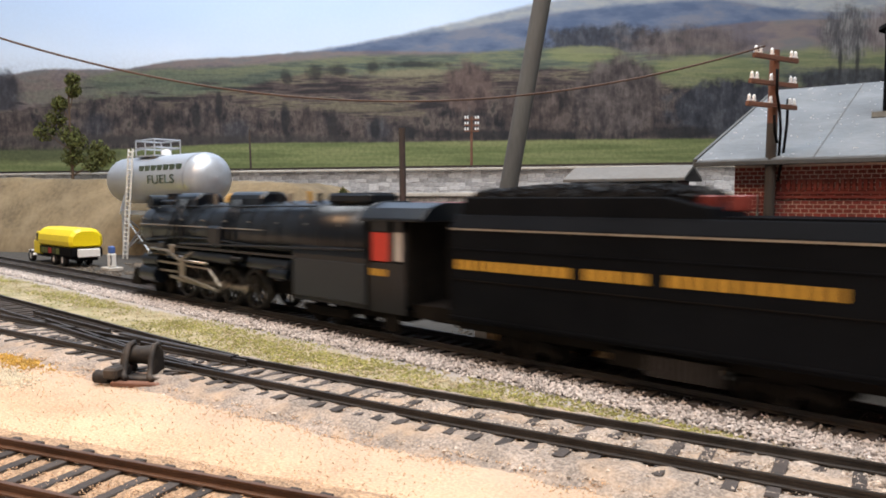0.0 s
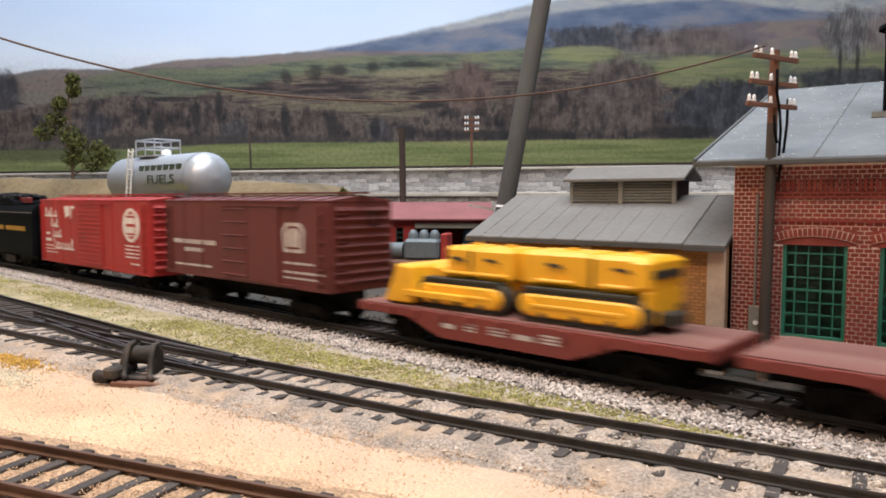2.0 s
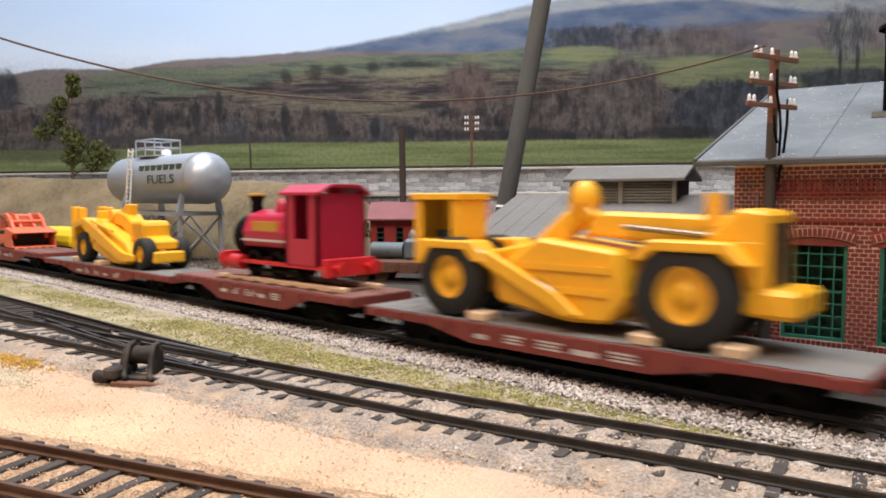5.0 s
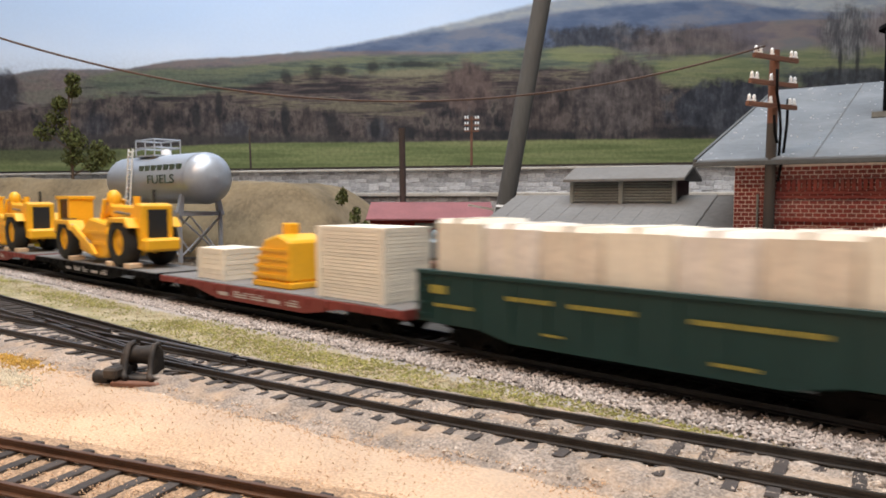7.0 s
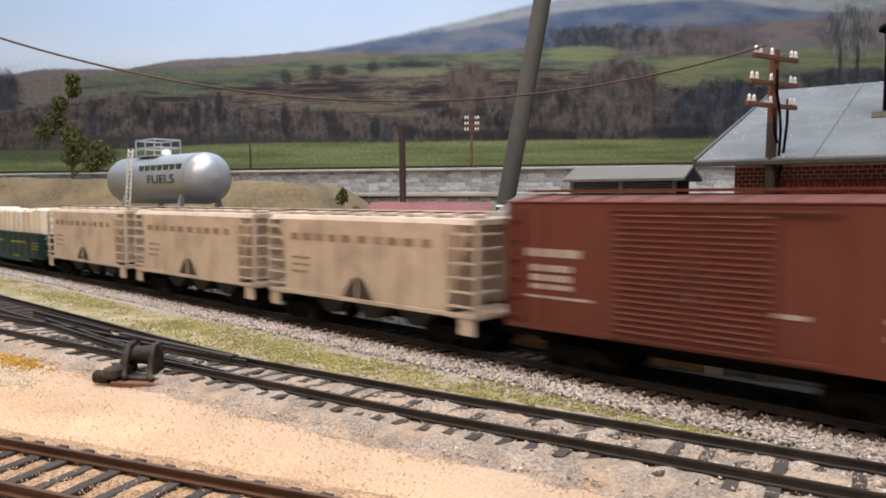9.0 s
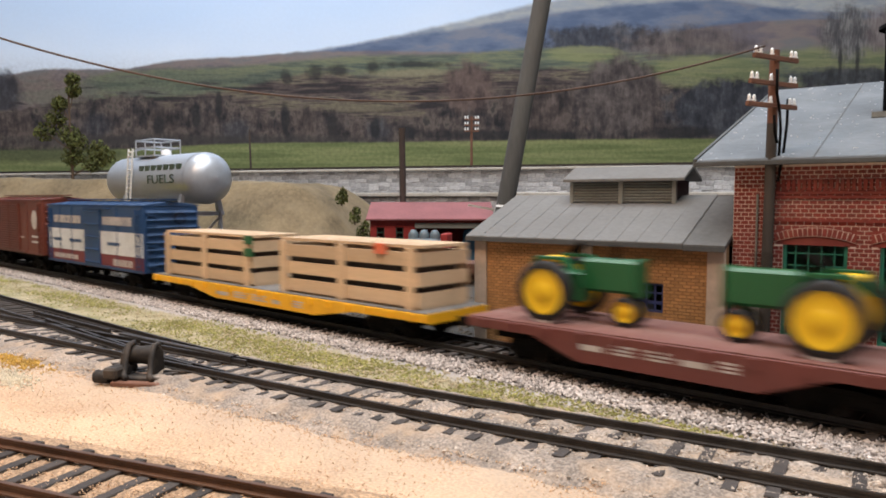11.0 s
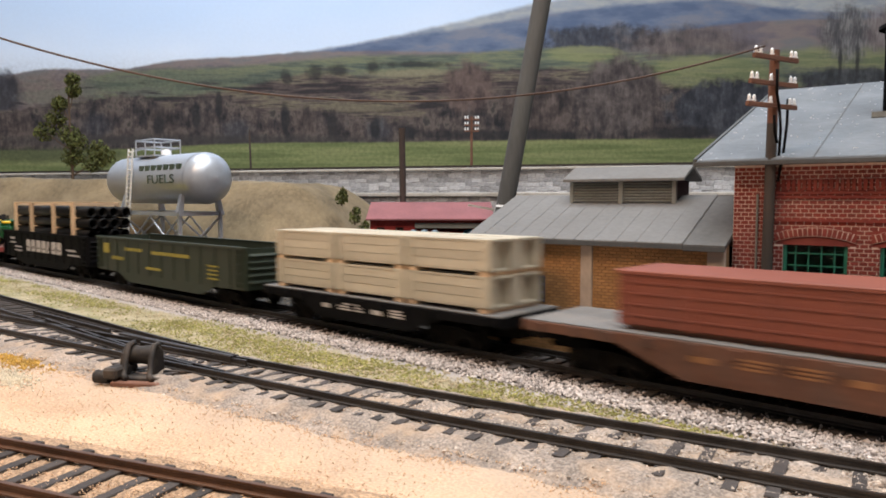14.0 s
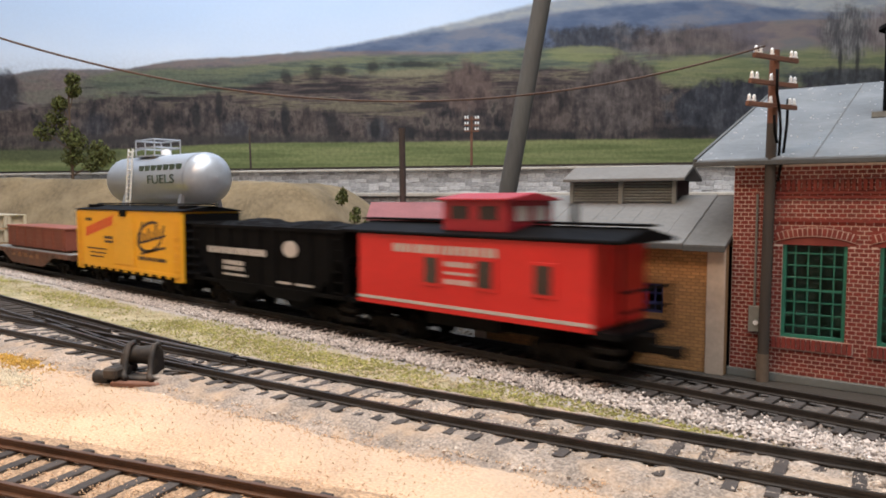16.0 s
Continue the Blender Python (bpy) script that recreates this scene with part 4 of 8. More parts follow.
# ---- fuel depot ----
def fuel_tank():
    t = thing("fuel_tank", at(-667, 131), "silver horizontal fuel tank on a braced steel stand", "fuel tank")
    shell = [(0.01, -97), (10, -95.5), (18, -91), (22, -85), (23.3, -80)] + [(23.3, 74), (22.2, 80), (18.5, 86), (10, 90.5), (0.01, 92)]
    part("tank_shell", G().turned(shell, (0, 0, 77), "x", 40), SILVER, t)
    part("weld_band", G().turned([(23.5, 73), (23.6, 74), (23.5, 75)], (0, 0, 77), "x", 40), SILVER, t)
    part("weld_band", G().turned([(23.45, -1), (23.5, 0), (23.45, 1)], (0, 0, 77), "x", 40), SILVER, t)
    legs = [(-52, -20), (62, -20), (-52, 20), (62, 20)]
    for x, y in legs:
        part("leg", G().box(x - 1.5, x + 1.5, y - 1.5, y + 1.5, 0, 46), SILVER, t)
        part("saddle", G().prism([(y - 3, 46), (y + 3, 46), (y * 0.85 + 1.6, 64), (y * 0.85 - 1.6, 62)], "x", x - 2, x + 2), SILVER, t)
    for y in (-20, 20):
        part("beam", G().box(-56, 66, y - 2, y + 2, 43, 46.5), SILVER, t)
        for x0, x1 in ((-52, 5), (5, 62)):
            part("brace", G().cyl((x0, y, 6), (x1, y, 42), .9, 6), SILVER, t)
            part("brace", G().cyl((x1, y, 6), (x0, y, 42), .9, 6), SILVER, t)
    for x in (-52, 62):
        part("beam", G().box(x - 2, x + 2, -18, 18, 43, 46.5), SILVER, t)
        part("brace", G().cyl((x, -20, 6), (x, 20, 42), .9, 6), SILVER, t)
        part("brace", G().cyl((x, 20, 6), (x, -20, 42), .9, 6), SILVER, t)
    rail = part("platform_rail", G().box(-37, 4, -14, 14, 99, 100.5), SILVER, t, "pale walkway platform on top")
    for x, y in ((-36, -13), (-16, -13), (3, -13), (-36, 13), (-16, 13), (3, 13)):
        part("post", G().cyl((x, y, 100), (x, y, 115), .7, 6), SILVER, rail)
    for z in (107.5, 115):
        for p, q in (((-36, -13), (3, -13)), ((-36, 13), (3, 13)), ((-36, -13), (-36, 13)), ((3, -13), (3, 13))):
            part("bar", G().cyl((*p, z), (*q, z), .8, 6), SILVER, rail)
    low = part("lower_rail", G().cyl((-62, -6, 106), (-38, -8, 107), .8, 6).cyl((-62, -6, 98), (-62, -6, 106), .8, 6), SILVER, t)
    part("hatch", G().turned([(5, 98), (5, 104), (3, 106), (.01, 106.5)], (0, 0, 0), n=16), GLASS_WHITE, t)
    pale = paint("white_ladder", (.72, .72, .72), .6)
    lad = part("ladder", G().cyl((-23, -26, 106), (-36, -29, 0), .9, 6).cyl((-14, -26, 106), (-27, -29, 0), .9, 6), pale, t, "white steel ladder")
    for i in range(24):
        k = i / 24
        part("rung", G().cyl((-23 - 13 * k, -26 - 3 * k, 103 - 103 * k), (-14 - 13 * k, -26 - 3 * k, 103 - 103 * k), .7, 5), pale, lad)
    green = paint("dark_green_lettering", (0.05, 0.075, 0.05), .6)
    for i in range(7):
        part("lettering", G().box(-10 + i * 12, -2.5 + i * 12, -22.4, -20.6, 84.6, 89.5), green, t)
    curve = bpy.data.curves.new("lettering", "FONT")
    curve.body, curve.size, curve.extrude, curve.align_x = "FUELS", 0.0115, 0.0002, "CENTER"
    curve.materials.append(green)
    ob = new("lettering", curve)
    ob.parent = t
    ob.matrix_basis = pose(0.034, -0.0237, 0.0725, 90, 0, 0) @ Matrix.Diagonal((1.75, 1, 1, 1))
    ob["label"] = "dark green painted word"


fuel_tank()
YELLOW = paint("yellow_enamel", (0.72, 0.40, 0.012), 0.4, 0, 0.1, 40, 500, 0.03)
YELLOW_PURE = paint("lemon_enamel", (0.80, 0.62, 0.01), 0.35, 0, 0.1, 40, 500, 0.03)
WHITE = paint("white_paint", (0.75, 0.73, 0.7), 0.6, 0, 0.1, 60, 600, 0.05)
TYRE = paint("black_rubber", (0.014, 0.014, 0.015), 0.8, 0, 0.3, 80, 900, 0.3)


def wheel(parent, x, y, z, r, w, hub, side=-1, name="wheel", rim=.58):
    """A tyre with its coloured hub; side is the way the hub faces."""
    t = part(name, G().turned([(r * rim * .95, -w / 2), (r * .93, -w / 2), (r, -w * .35), (r, w * .35), (r * .93, w / 2), (r * rim * .95, w / 2), (r * rim * .95, -w / 2)], (x, y, z), "y", 22), TYRE, parent)
    part("hub", G().turned([(.01, side * w * .36), (r * rim * .34, side * w * .36), (r * rim * .4, side * w * .2), (r * rim * .86, side * w * .25), (r * rim, side * w * .45), (r * rim, -side * w * .45), (.01, -side * w * .45)], (x, y, z), "y", 18), hub, t)


def tank_lorry():
    t = thing("tank_lorry", at(-684, 42), "yellow and black tank lorry with white cab, parked by the depot", "lorry")
    part("chassis", G().box(-52, 52, -8, 8, 6, 9), BLACK, t)
    part("skirt", G().box(-24, 50, -13, 13, 9, 17), BLACK, t, "black lower body with pale lettering bars", 0.8)
    for i in range(5):
        part("lettering", G().box(-20 + i * 9, -13 + i * 9, -13.3, -12.9, 10.5, 15.5), [LEAF, LEAF, RED_SHED, LEAF, LEAF][i], t)
    part("tank", G().prism([(-13, 16), (13, 16), (14, 22), (13.4, 27), (10, 31.5), (5, 33.4), (-5, 33.4), (-10, 31.5), (-13.4, 27), (-14, 22)], "x", -27, 50), YELLOW_PURE, t, bevel=2.6)
    part("cab", G().prism([(-46, 8), (-28, 8), (-28, 29), (-38, 29), (-41, 21), (-46, 20)], "y", -10.5, 10.5), YELLOW_PURE, t, bevel=0.8)
    part("bonnet", G().prism([(-58, 8), (-45, 8), (-45, 20), (-57, 17)], "y", -7, 7), WHITE, t, bevel=1)
    part("cab_window", G().box(-38, -31, -10.8, -10.4, 20, 27), DARK, t)
    part("mudguard", G().prism([(-60, 6), (-57, 11), (-50, 11), (-45, 6)], "y", -11.5, -7).prism([(-60, 6), (-57, 11), (-50, 11), (-45, 6)], "y", 7, 11.5), WHITE, t, "white front mudguards", 0.4)
    for x in (-52, 6, 26):
        for y, s in ((-10, -1), (10, 1)):
            wheel(t, x, y, 5.6, 5.5, 4, WHITE, s)
    part("valve_box", G().box(52, 55, -9, 9, 9, 16), WHITE, t, bevel=0.5)


tank_lorry()


def fuel_pump():
    b = thing("fuel_pump", at(-590, 44), "small white and blue fuel pump on a tan island", "fuel pump")
    part("island", G().box(-8, 8, -6, 6, 0, 3), CONCRETE, b, bevel=0.5)
    part("cabinet", G().box(-3, 3, -2.5, 2.5, 3, 14), WHITE, b, bevel=0.6)
    part("head", G().box(-2.6, 2.6, -2.2, 2.2, 14, 20), paint("blue_enamel", (.06, .12, .35), .5), b, bevel=0.8)
    part("hose", G().tube([(3, -2, 13), (6, -3, 9), (5, -3, 5), (3, -2.5, 6)], .5), BLACK, b)


fuel_pump()


def embankment():
    """A long earth bank with a rounded end, its crest uneven."""
    a, b = Vector((-1160, -78, 0)), Vector((-527, 227, 0))
    d = (b - a).normalized()
    nrm = Vector((-d.y, d.x, 0))
    L = (b - a).length
    g, vs, fs = G(), [], []
    NS, ND = 150, 34
    for i in range(NS + 1):
        s = L * i / NS
        for j in range(ND + 1):
            w = 190 * j / ND
            end = max(0, (s - (L - 96)) / 96)
            crest = (88 - 14 * s / L) * max(0.0, 1 - end ** 1.7)
            up = min(1.0, (w + 4 * noise.noise((s * .02, 1, 0))) / 74)
            h = crest * (up ** 0.75 if up > 0 else 0)
            p = a + d * s + nrm * w
            h += (2.4 * noise.noise(p * 0.03) + 1.2 * noise.noise(p * 0.1)) * (1 if w > 4 else 0)
            vs.append((p.x, p.y, max(h, -0.5) if 0 < j < ND else (-0.5 if j == 0 else h)))
    for i in range(NS):
        for j in range(ND):
            fs.append((i * ND + i + j, (i + 1) * (ND + 1) + j, (i + 1) * (ND + 1) + j + 1, i * ND + i + j + 1))
    g.add(vs, fs, True)
    tagged(part("embankment", g, DIRT), "bare tan earth embankment with eroded slopes", "embankment", kind="structure")


embankment()


def clump(g, c, r, n, s):
    for _ in range(n):
        v = Vector((random.gauss(0, 1), random.gauss(0, 1), random.gauss(0, .8)))
        v = v.normalized() * r * random.random() ** 0.4 + Vector(c)
        g.m = Matrix.Translation(v) @ Euler((random.random() * 6, random.random() * 6, random.random() * 6)).to_matrix().to_4x4()
        k = s * random.uniform(.6, 1.4)
        g.add([(-k, 0, 0), (0, -k * .5, 0), (k, 0, k * .2), (0, k * .5, 0)], [(0, 1, 2, 3)])


def foliage_tree():
    foot = Vector(view(-495, 960, 84))
    t = thing("tree", Matrix.Translation(foot * U), "spindly olive-green model tree on the bank", "tree")
    R = Vector((ST, CT, 0))
    limbs = [(-2, 132), (2, 118), (-8, 100), (-28, 62), (-20, 80), (14, 48), (30, 40), (44, 30), (0, 30), (26, 22), (-6, 60)]
    part("trunk", G().cyl((0, 0, -4), tuple(R * -2 + Vector((0, 0, 128))), 2.2, 8, .8), BARK, t)
    tw, cr = G(), G()
    for r, z in limbs:
        p = R * r + Vector((0, random.uniform(-6, 6), z))
        tw.cyl((0, 0, max(4, z - 24)), tuple(p), .9, 5, .4)
        clump(cr, p, 14 if z < 100 else 10, 320, 2.4)
    part("branchwork", tw, BARK, t)
    part("crown", cr, LEAF, t)


foliage_tree()


def bush(right, ahead, z, r, n):
    t = thing("bush", Matrix.Translation(Vector(view(right, ahead, z)) * U), "small olive-green shrub on the end of the bank", "bush", "shrubs on the bank")
    g = G()
    clump(g, (0, 0, r * .6), r, n, 1.8)
    clump(g, (0, 2, r * 1.5), r * .6, n // 2, 1.8)
    part("foliage", g, LEAF, t)
    part("stem", G().cyl((0, 0, -4), (0, 0, r), .8, 6), BARK, t)


bush(-104, 735, 55, 7, 160)
bush(-88, 715, 36, 7, 140)
bush(-78, 700, 20, 8, 160)


# ---- red shed and the old flat wagon before it ----
def red_shed():
    s = thing("red_shed", pose(*[v * U for v in view(-57, 560, 0)], 0, 0, 42.43), "red wooden shed with open bay and faded red roof", "shed")
    part("wall", G().box(0, 5, 0, 3, 0, 42).box(11, 20, 0, 3, 0, 42).box(26, 35, 0, 3, 0, 42).box(5, 11, 0, 3, 0, 16).box(20, 26, 0, 3, 0, 16).box(5, 11, 0, 3, 36, 42).box(20, 26, 0, 3, 36, 42).box(35, 94, 0, 3, 39, 42), RED_SHED, s, bevel=0.2)
    part("end_wall", G().prism([(3, 0), (70, 0), (70, 42), (36, 53), (3, 42)], "x", 0, 3).prism([(3, 0), (70, 0), (70, 42), (36, 53), (3, 42)], "x", 91, 94), RED_SHED, s)
    part("rear_wall", G().box(3, 91, 67, 70, 0, 42), RED_SHED, s)
    part("bay_floor", G().box(3, 91, 3, 67, .3, 1), DARK, s)
    part("header", G().box(35, 92, -1.5, 0, 35.5, 39.5), LOUVER, s, "grey bay header board")
    part("roof", G().prism([(-5, 41.5), (36, 54), (77, 41.5), (77, 43), (36, 55.8), (-5, 43)], "x", -3, 97), ROOF_RED, s, bevel=0.3)
    for x0, x1 in ((5, 11), (20, 26)):
        window(s, x0, x1, 16, 36, 1, 5, paint("dark_green_sash", (.03, .06, .05), .6), y=1.4, bar=.8, rim=.7)
    part("tarpaulin", G().prism([(70, 2), (90, 2), (88, 20), (80, 34), (74, 33)], "y", 20, 24), paint("blue_cloth", (.06, .17, .3), .8, 0, .4), s, "faded blue tarpaulin hanging in the bay", 0.5)


red_shed()


def old_wagon():
    w = thing("flat_wagon", pose(*[v * U for v in view(-62, 512, 0)], 0, 0, 42.4 - 14), "rusty old flat wagon standing on a weedy track", "flat wagon")
    part("deck", G().box(-12, 100, -14, 14, 12.5, 15), RUST, w, bevel=0.3)
    part("side_sill", G().box(-12, 100, -15, -14, 8, 13.5), RUST, w)
    part("side_sill", G().box(-12, 100, 14, 15, 8, 13.5), RUST, w)
    for i in range(8):
        part("stake_pocket", G().box(-8 + i * 14, -5.5 + i * 14, -16, -15, 9, 14), RUST, w)
    for x in (8, 22, 68, 82):
        for y in (-9, 9):
            part("wheel", G().cyl((x, y - 1.2, 5), (x, y + 1.2, 5), 4.9, 16), RUST, w)
    part("track_bed", G().box(-40, 120, -16, 16, 0, .5).box(-40, 120, -9.5, -8.5, .5, 1.6).box(-40, 120, 8.5, 9.5, .5, 1.6), TIE, w)
    grey = paint("blue_grey_machine", (.12, .15, .17), .6, .2, .3)
    m = thing("compressor", pose(*[v * U for v in view(-30, 516, 15)], 0, 0, 42.4 - 14), "blue-grey compressor with round tanks on the wagon", "machine")
    part("body", G().box(4, 30, -9, 9, 0, 15), grey, m, bevel=2)
    part("drum", G().cyl((-22, 0, 6), (2, 0, 6), 6, 14), grey, m)
    for x in (9, 17, 25):
        part("cylinder_head", G().turned([(3.5, 13), (3.8, 18), (2, 21), (.01, 21.5)], (x, 0, 0), n=12), grey, m)
    part("red_panel", G().box(31, 36, -8, 8, 0, 19), RED_SHED, m, "dark red end panel", 0.8)


old_wagon()


def switch_stand():
    s = thing("switch_stand", at(-224, -100, 0, 33), "dark hand-thrown switch machine with two curved levers", "switch stand")
    iron = paint("dusty_iron", (.024, .02, .018), .75, .2, .3, 80, 900, .3, (.16, .12, .09), .5)
    part("base_plank", G().box(-6, 17, -8.5, -5.5, 0, 1.6), TIMBER_BROWN, s, bevel=.3)
    part("base_plank", G().box(-6, 17, 1, 4, 0, 2.2), iron, s, bevel=.3)
    part("base_plate", G().box(-9, 8, -5, 5, .5, 2.4), iron, s, bevel=.3)
    part("block", G().box(-9, -4, -8, 1, 2, 5.6), iron, s, bevel=.7)
    part("foot", G().cyl((-13, -5, 2.2), (-8, -5, 2.2), 2.1, 12), iron, s)
    part("drum", G().turned([(.01, -6), (2.6, -6), (3.1, -5), (2.8, -2), (3.2, 1), (2.7, 2.5), (3, 4), (.01, 4.2)], (0, 2.5, 8), "x", 14), iron, s)
    part("cheek", G().prism([(-2, 2), (5.5, 2), (5, 9), (2, 11.4), (-.5, 9)], "x", 3.6, 4.6), iron, s, bevel=.3)
    part("connecting_bar", G().box(6, 20, 2, 3.2, 2.2, 3.2), iron, s)
    part("housing", G().prism([(-3, 2), (6, 2), (5, 9), (1, 11.6), (-1.5, 9)], "x", -6.6, -5.2), iron, s, bevel=.3)
    for x in (-4.6, 4.2):
        part("lever", G().tube([(x, 3, 11.8), (x, 0, 11.6), (x + .2, -2, 8), (x + .6, -3.4, 4.5), (x + 1.2, -5, 2.8), (x + 3, -6.5, 2.4)], .95, 8), iron, s)


switch_stand()


# ---- the train: heights are above the rail head, the cars run towards -x ----
def run(t):
    """How far the train has gone after t seconds."""
    return 277 * t - 0.15 * t * t


MOVING = []
STEEL = paint("grimy_steel", (0.012, 0.0105, 0.0095), 0.65, 0.2, 0.4, 80, 900, 0.1, (0.02, 0.016, 0.013), 0.4, gloss=0.1)
BRIGHT = paint("worn_steel_and_glints", (0.30, 0.27, 0.23), 0.35, 0.8, 0.3, 80, 900, 0.05)
BOGIE = G().prism([(-13, 3.4), (-11.5, 6.6), (-4, 7.8), (4, 7.8), (11.5, 6.6), (13, 3.4), (10, 2.6), (7, 4.6), (3, 3.2), (2.6, 1.2), (-2.6, 1.2), (-3, 3.2), (-7, 4.6), (-10, 2.6)], "y", -12.6, -11.2)
BOGIE.prism([(-13, 3.4), (-11.5, 6.6), (-4, 7.8), (4, 7.8), (11.5, 6.6), (13, 3.4), (10, 2.6), (7, 4.6), (3, 3.2), (2.6, 1.2), (-2.6, 1.2), (-3, 3.2), (-7, 4.6), (-10, 2.6)], "y", 11.2, 12.6)
BOGIE.box(-2.4, 2.4, -11.2, 11.2, 3.4, 7.4)
for bx in (-9.5, 9.5):
    BOGIE.cyl((bx, -13.4, 4.8), (bx, 13.4, 4.8), 1.4, 8)
for bx in (-1.4, 0, 1.4):
    BOGIE.cyl((bx, -12.9, 3), (bx, -12.9, 6.6), .6, 6)
BOGIE_MESH = BOGIE.mesh("truck_frame")
WHEEL_MESH = G().turned([(.01, -1.3), (4.2, -1.3), (4.8, -1.1), (4.8, .7), (5.4, .9), (5.4, 1.4), (.01, 1.4)], (0, 0, 0), "y", 18).mesh("wheel")
COUPLER_MESH = G().box(-1.2, 6.5, -1.2, 1.2, 6.6, 9.2).box(5, 9, -2.4, 1.6, 6.2, 9.6).mesh("coupler", 0.3)


def move(ob, x, z=0.0, y=0.0):
    MOVING.append((ob, x, y, 5.0 + z))
    ob.matrix_world = at(x, y, 5.0 + z)
    return ob


def bogie(car, x):
    t = part("truck", BOGIE_MESH, STEEL, car)
    t.location = (x * U, 0, 0)
    for dx in (-9.5, 9.5):
        for y, k in ((-8.9, 0), (8.9, 180)):
            w = part("wheel", WHEEL_MESH, STEEL, t)
            w.matrix_basis = pose(dx * U, y * U, 4.8 * U, 0, 0, k)


def railcar(name, left, right, label, category, inset=24.0):
    """An empty car frame over two bogies, keyed with the train; returns it and its half length."""
    h = (right - left) / 2
    c = thing(name, Matrix(), label, category, "cars of the train")
    move(c, (left + right) / 2)
    for s in (-1, 1):
        bogie(c, s * (h - inset))
        k = part("coupler", COUPLER_MESH, STEEL, c)
        k.matrix_basis = pose(s * (h - 1.5) * U, 0, 0, 0, 0, 0 if s > 0 else 180)
    return c, h


def bars(car, y, mat, *rects):
    """Lettering too small to read: bars on the side, each (x0, x1, z0, z1)."""
    for x0, x1, z0, z1 in rects:
        n = max(1, round((x1 - x0) / ((z1 - z0) * 0.95)))
        for i in range(n if n < 34 else 1):
            m = n if n < 34 else 1
            w = (x1 - x0) / m
            part("lettering", G().box(x0 + i * w, x0 + (i + (random.uniform(.55, .86) if m > 1 else 1)) * w, y - .18, y + .02, z0, z1), mat, car)


def ladder(car, x, y, z0, z1, mat, w=5.0, n=6, along="x"):
    g = G()
    if along == "x":
        g.box(x - w / 2, x - w / 2 + .5, y - .9, y, z0, z1).box(x + w / 2 - .5, x + w / 2, y - .9, y, z0, z1)
    else:
        g.box(x, x + .9, y - w / 2, y - w / 2 + .5, z0, z1).box(x, x + .9, y + w / 2 - .5, y + w / 2, z0, z1)
    ob = part("ladder", g, mat, car)
    for i in range(n):
        z = z0 + (z1 - z0) * (i + .5) / n
        r = G().box(x - w / 2, x + w / 2, y - 1.1, y - .5, z - .3, z + .3) if along == "x" else G().box(x + .5, x + 1.1, y - w / 2, y + w / 2, z - .3, z + .3)
        part("rung", r, mat, ob)


TRACTOR_GREEN = paint("tractor_green", (.012, .105, .035), .4, 0, .12, 60, 600, .03)
TRACTOR_YELLOW = paint("tractor_yellow", (.82, .52, .012), .45, 0, .08, 60, 600, .03)


def car_paint(name, c, rough=0.55, dirt=(0.05, 0.04, 0.035), amount=0.22):
    return paint(name, c, rough, 0, 0.12, 28, 500, 0.05, dirt, amount)


BOX_RED = car_paint("bright_red_car_paint", (0.38, 0.028, 0.026))
BOX_MAROON = car_paint("maroon_car_paint", (0.125, 0.026, 0.024))
BOX_BROWN = car_paint("mineral_brown_paint", (0.14, 0.034, 0.022))
BOX_BLUE = car_paint("navy_car_paint", (0.013, 0.055, 0.155))
FLAT_RED = car_paint("oxide_flat_paint", (0.20, 0.036, 0.028), 0.7)
DECK_GREY = paint("grey_plank_deck", (0.16, 0.155, 0.15), 0.9, 0, 0.3, 40, 600, 0.4, (0.25, 0.2, 0.16), 0.3)
DECK_RED = paint("dusty_oxide_deck", (0.17, 0.072, 0.06), 0.9, 0, 0.25, 40, 600, 0.4, (0.28, 0.2, 0.17), 0.4)
TAN_CAR = car_paint("dusty_tan_paint", (0.59, 0.50, 0.42), 0.85, (0.22, 0.16, 0.115), 0.55)
GREEN_CAR = car_paint("deep_green_paint", (0.003, 0.032, 0.030), dirt=(0.012, 0.024, 0.023))
OLIVE_CAR = car_paint("dull_green_paint", (0.021, 0.030, 0.018))
REEFER = car_paint("reefer_yellow_paint", (0.80, 0.40, 0.012), 0.5, (0.4, 0.2, 0.05), 0.12)
CABOOSE = car_paint("caboose_red_paint", (0.62, 0.022, 0.018), 0.45, (0.2, 0.02, 0.02), 0.1)
PINE = paint("fresh_pine", (0.61, 0.44, 0.285), 0.75, 0, 0.15, 40, 500, 0.2, random_piece=0.12, stretch=(0.2, 1, 1))
CRATE = paint("cream_crate_wood", (0.8, 0.74, 0.63), 0.8, 0, 0.12, 40, 500, 0.15, random_piece=0.1)
DRAB = paint("raw_crate_board", (0.48, 0.43, 0.335), 0.8, 0, 0.15, 40, 500, 0.2, random_piece=0.12)
LETTER_WHITE = paint("faded_white_lettering", (0.50, 0.46, 0.44), 0.7, 0, 0.15, 80, 900, 0)
LETTER_YELLOW = paint("yellow_lettering", (0.46, 0.25, 0.025), 0.6, 0, 0.15, 80, 900, 0)
RED_CAR_WHITE = paint("clean_white_lettering", (0.72, 0.68, 0.66), 0.7, 0, 0.1, 80, 900, 0)
LETTER_GOLD = paint("worn_gold_lettering", (0.32, 0.27, 0.05), 0.6, 0, 0.25, 80, 900, 0)
LETTER_DARK = paint("dark_lettering", (0.05, 0.035, 0.03), 0.7, 0, 0.2, 80, 900, 0)
MACHINE = paint("machine_yellow", (0.85, 0.43, 0.018), 0.42, 0, 0.1, 40, 500, 0.03)
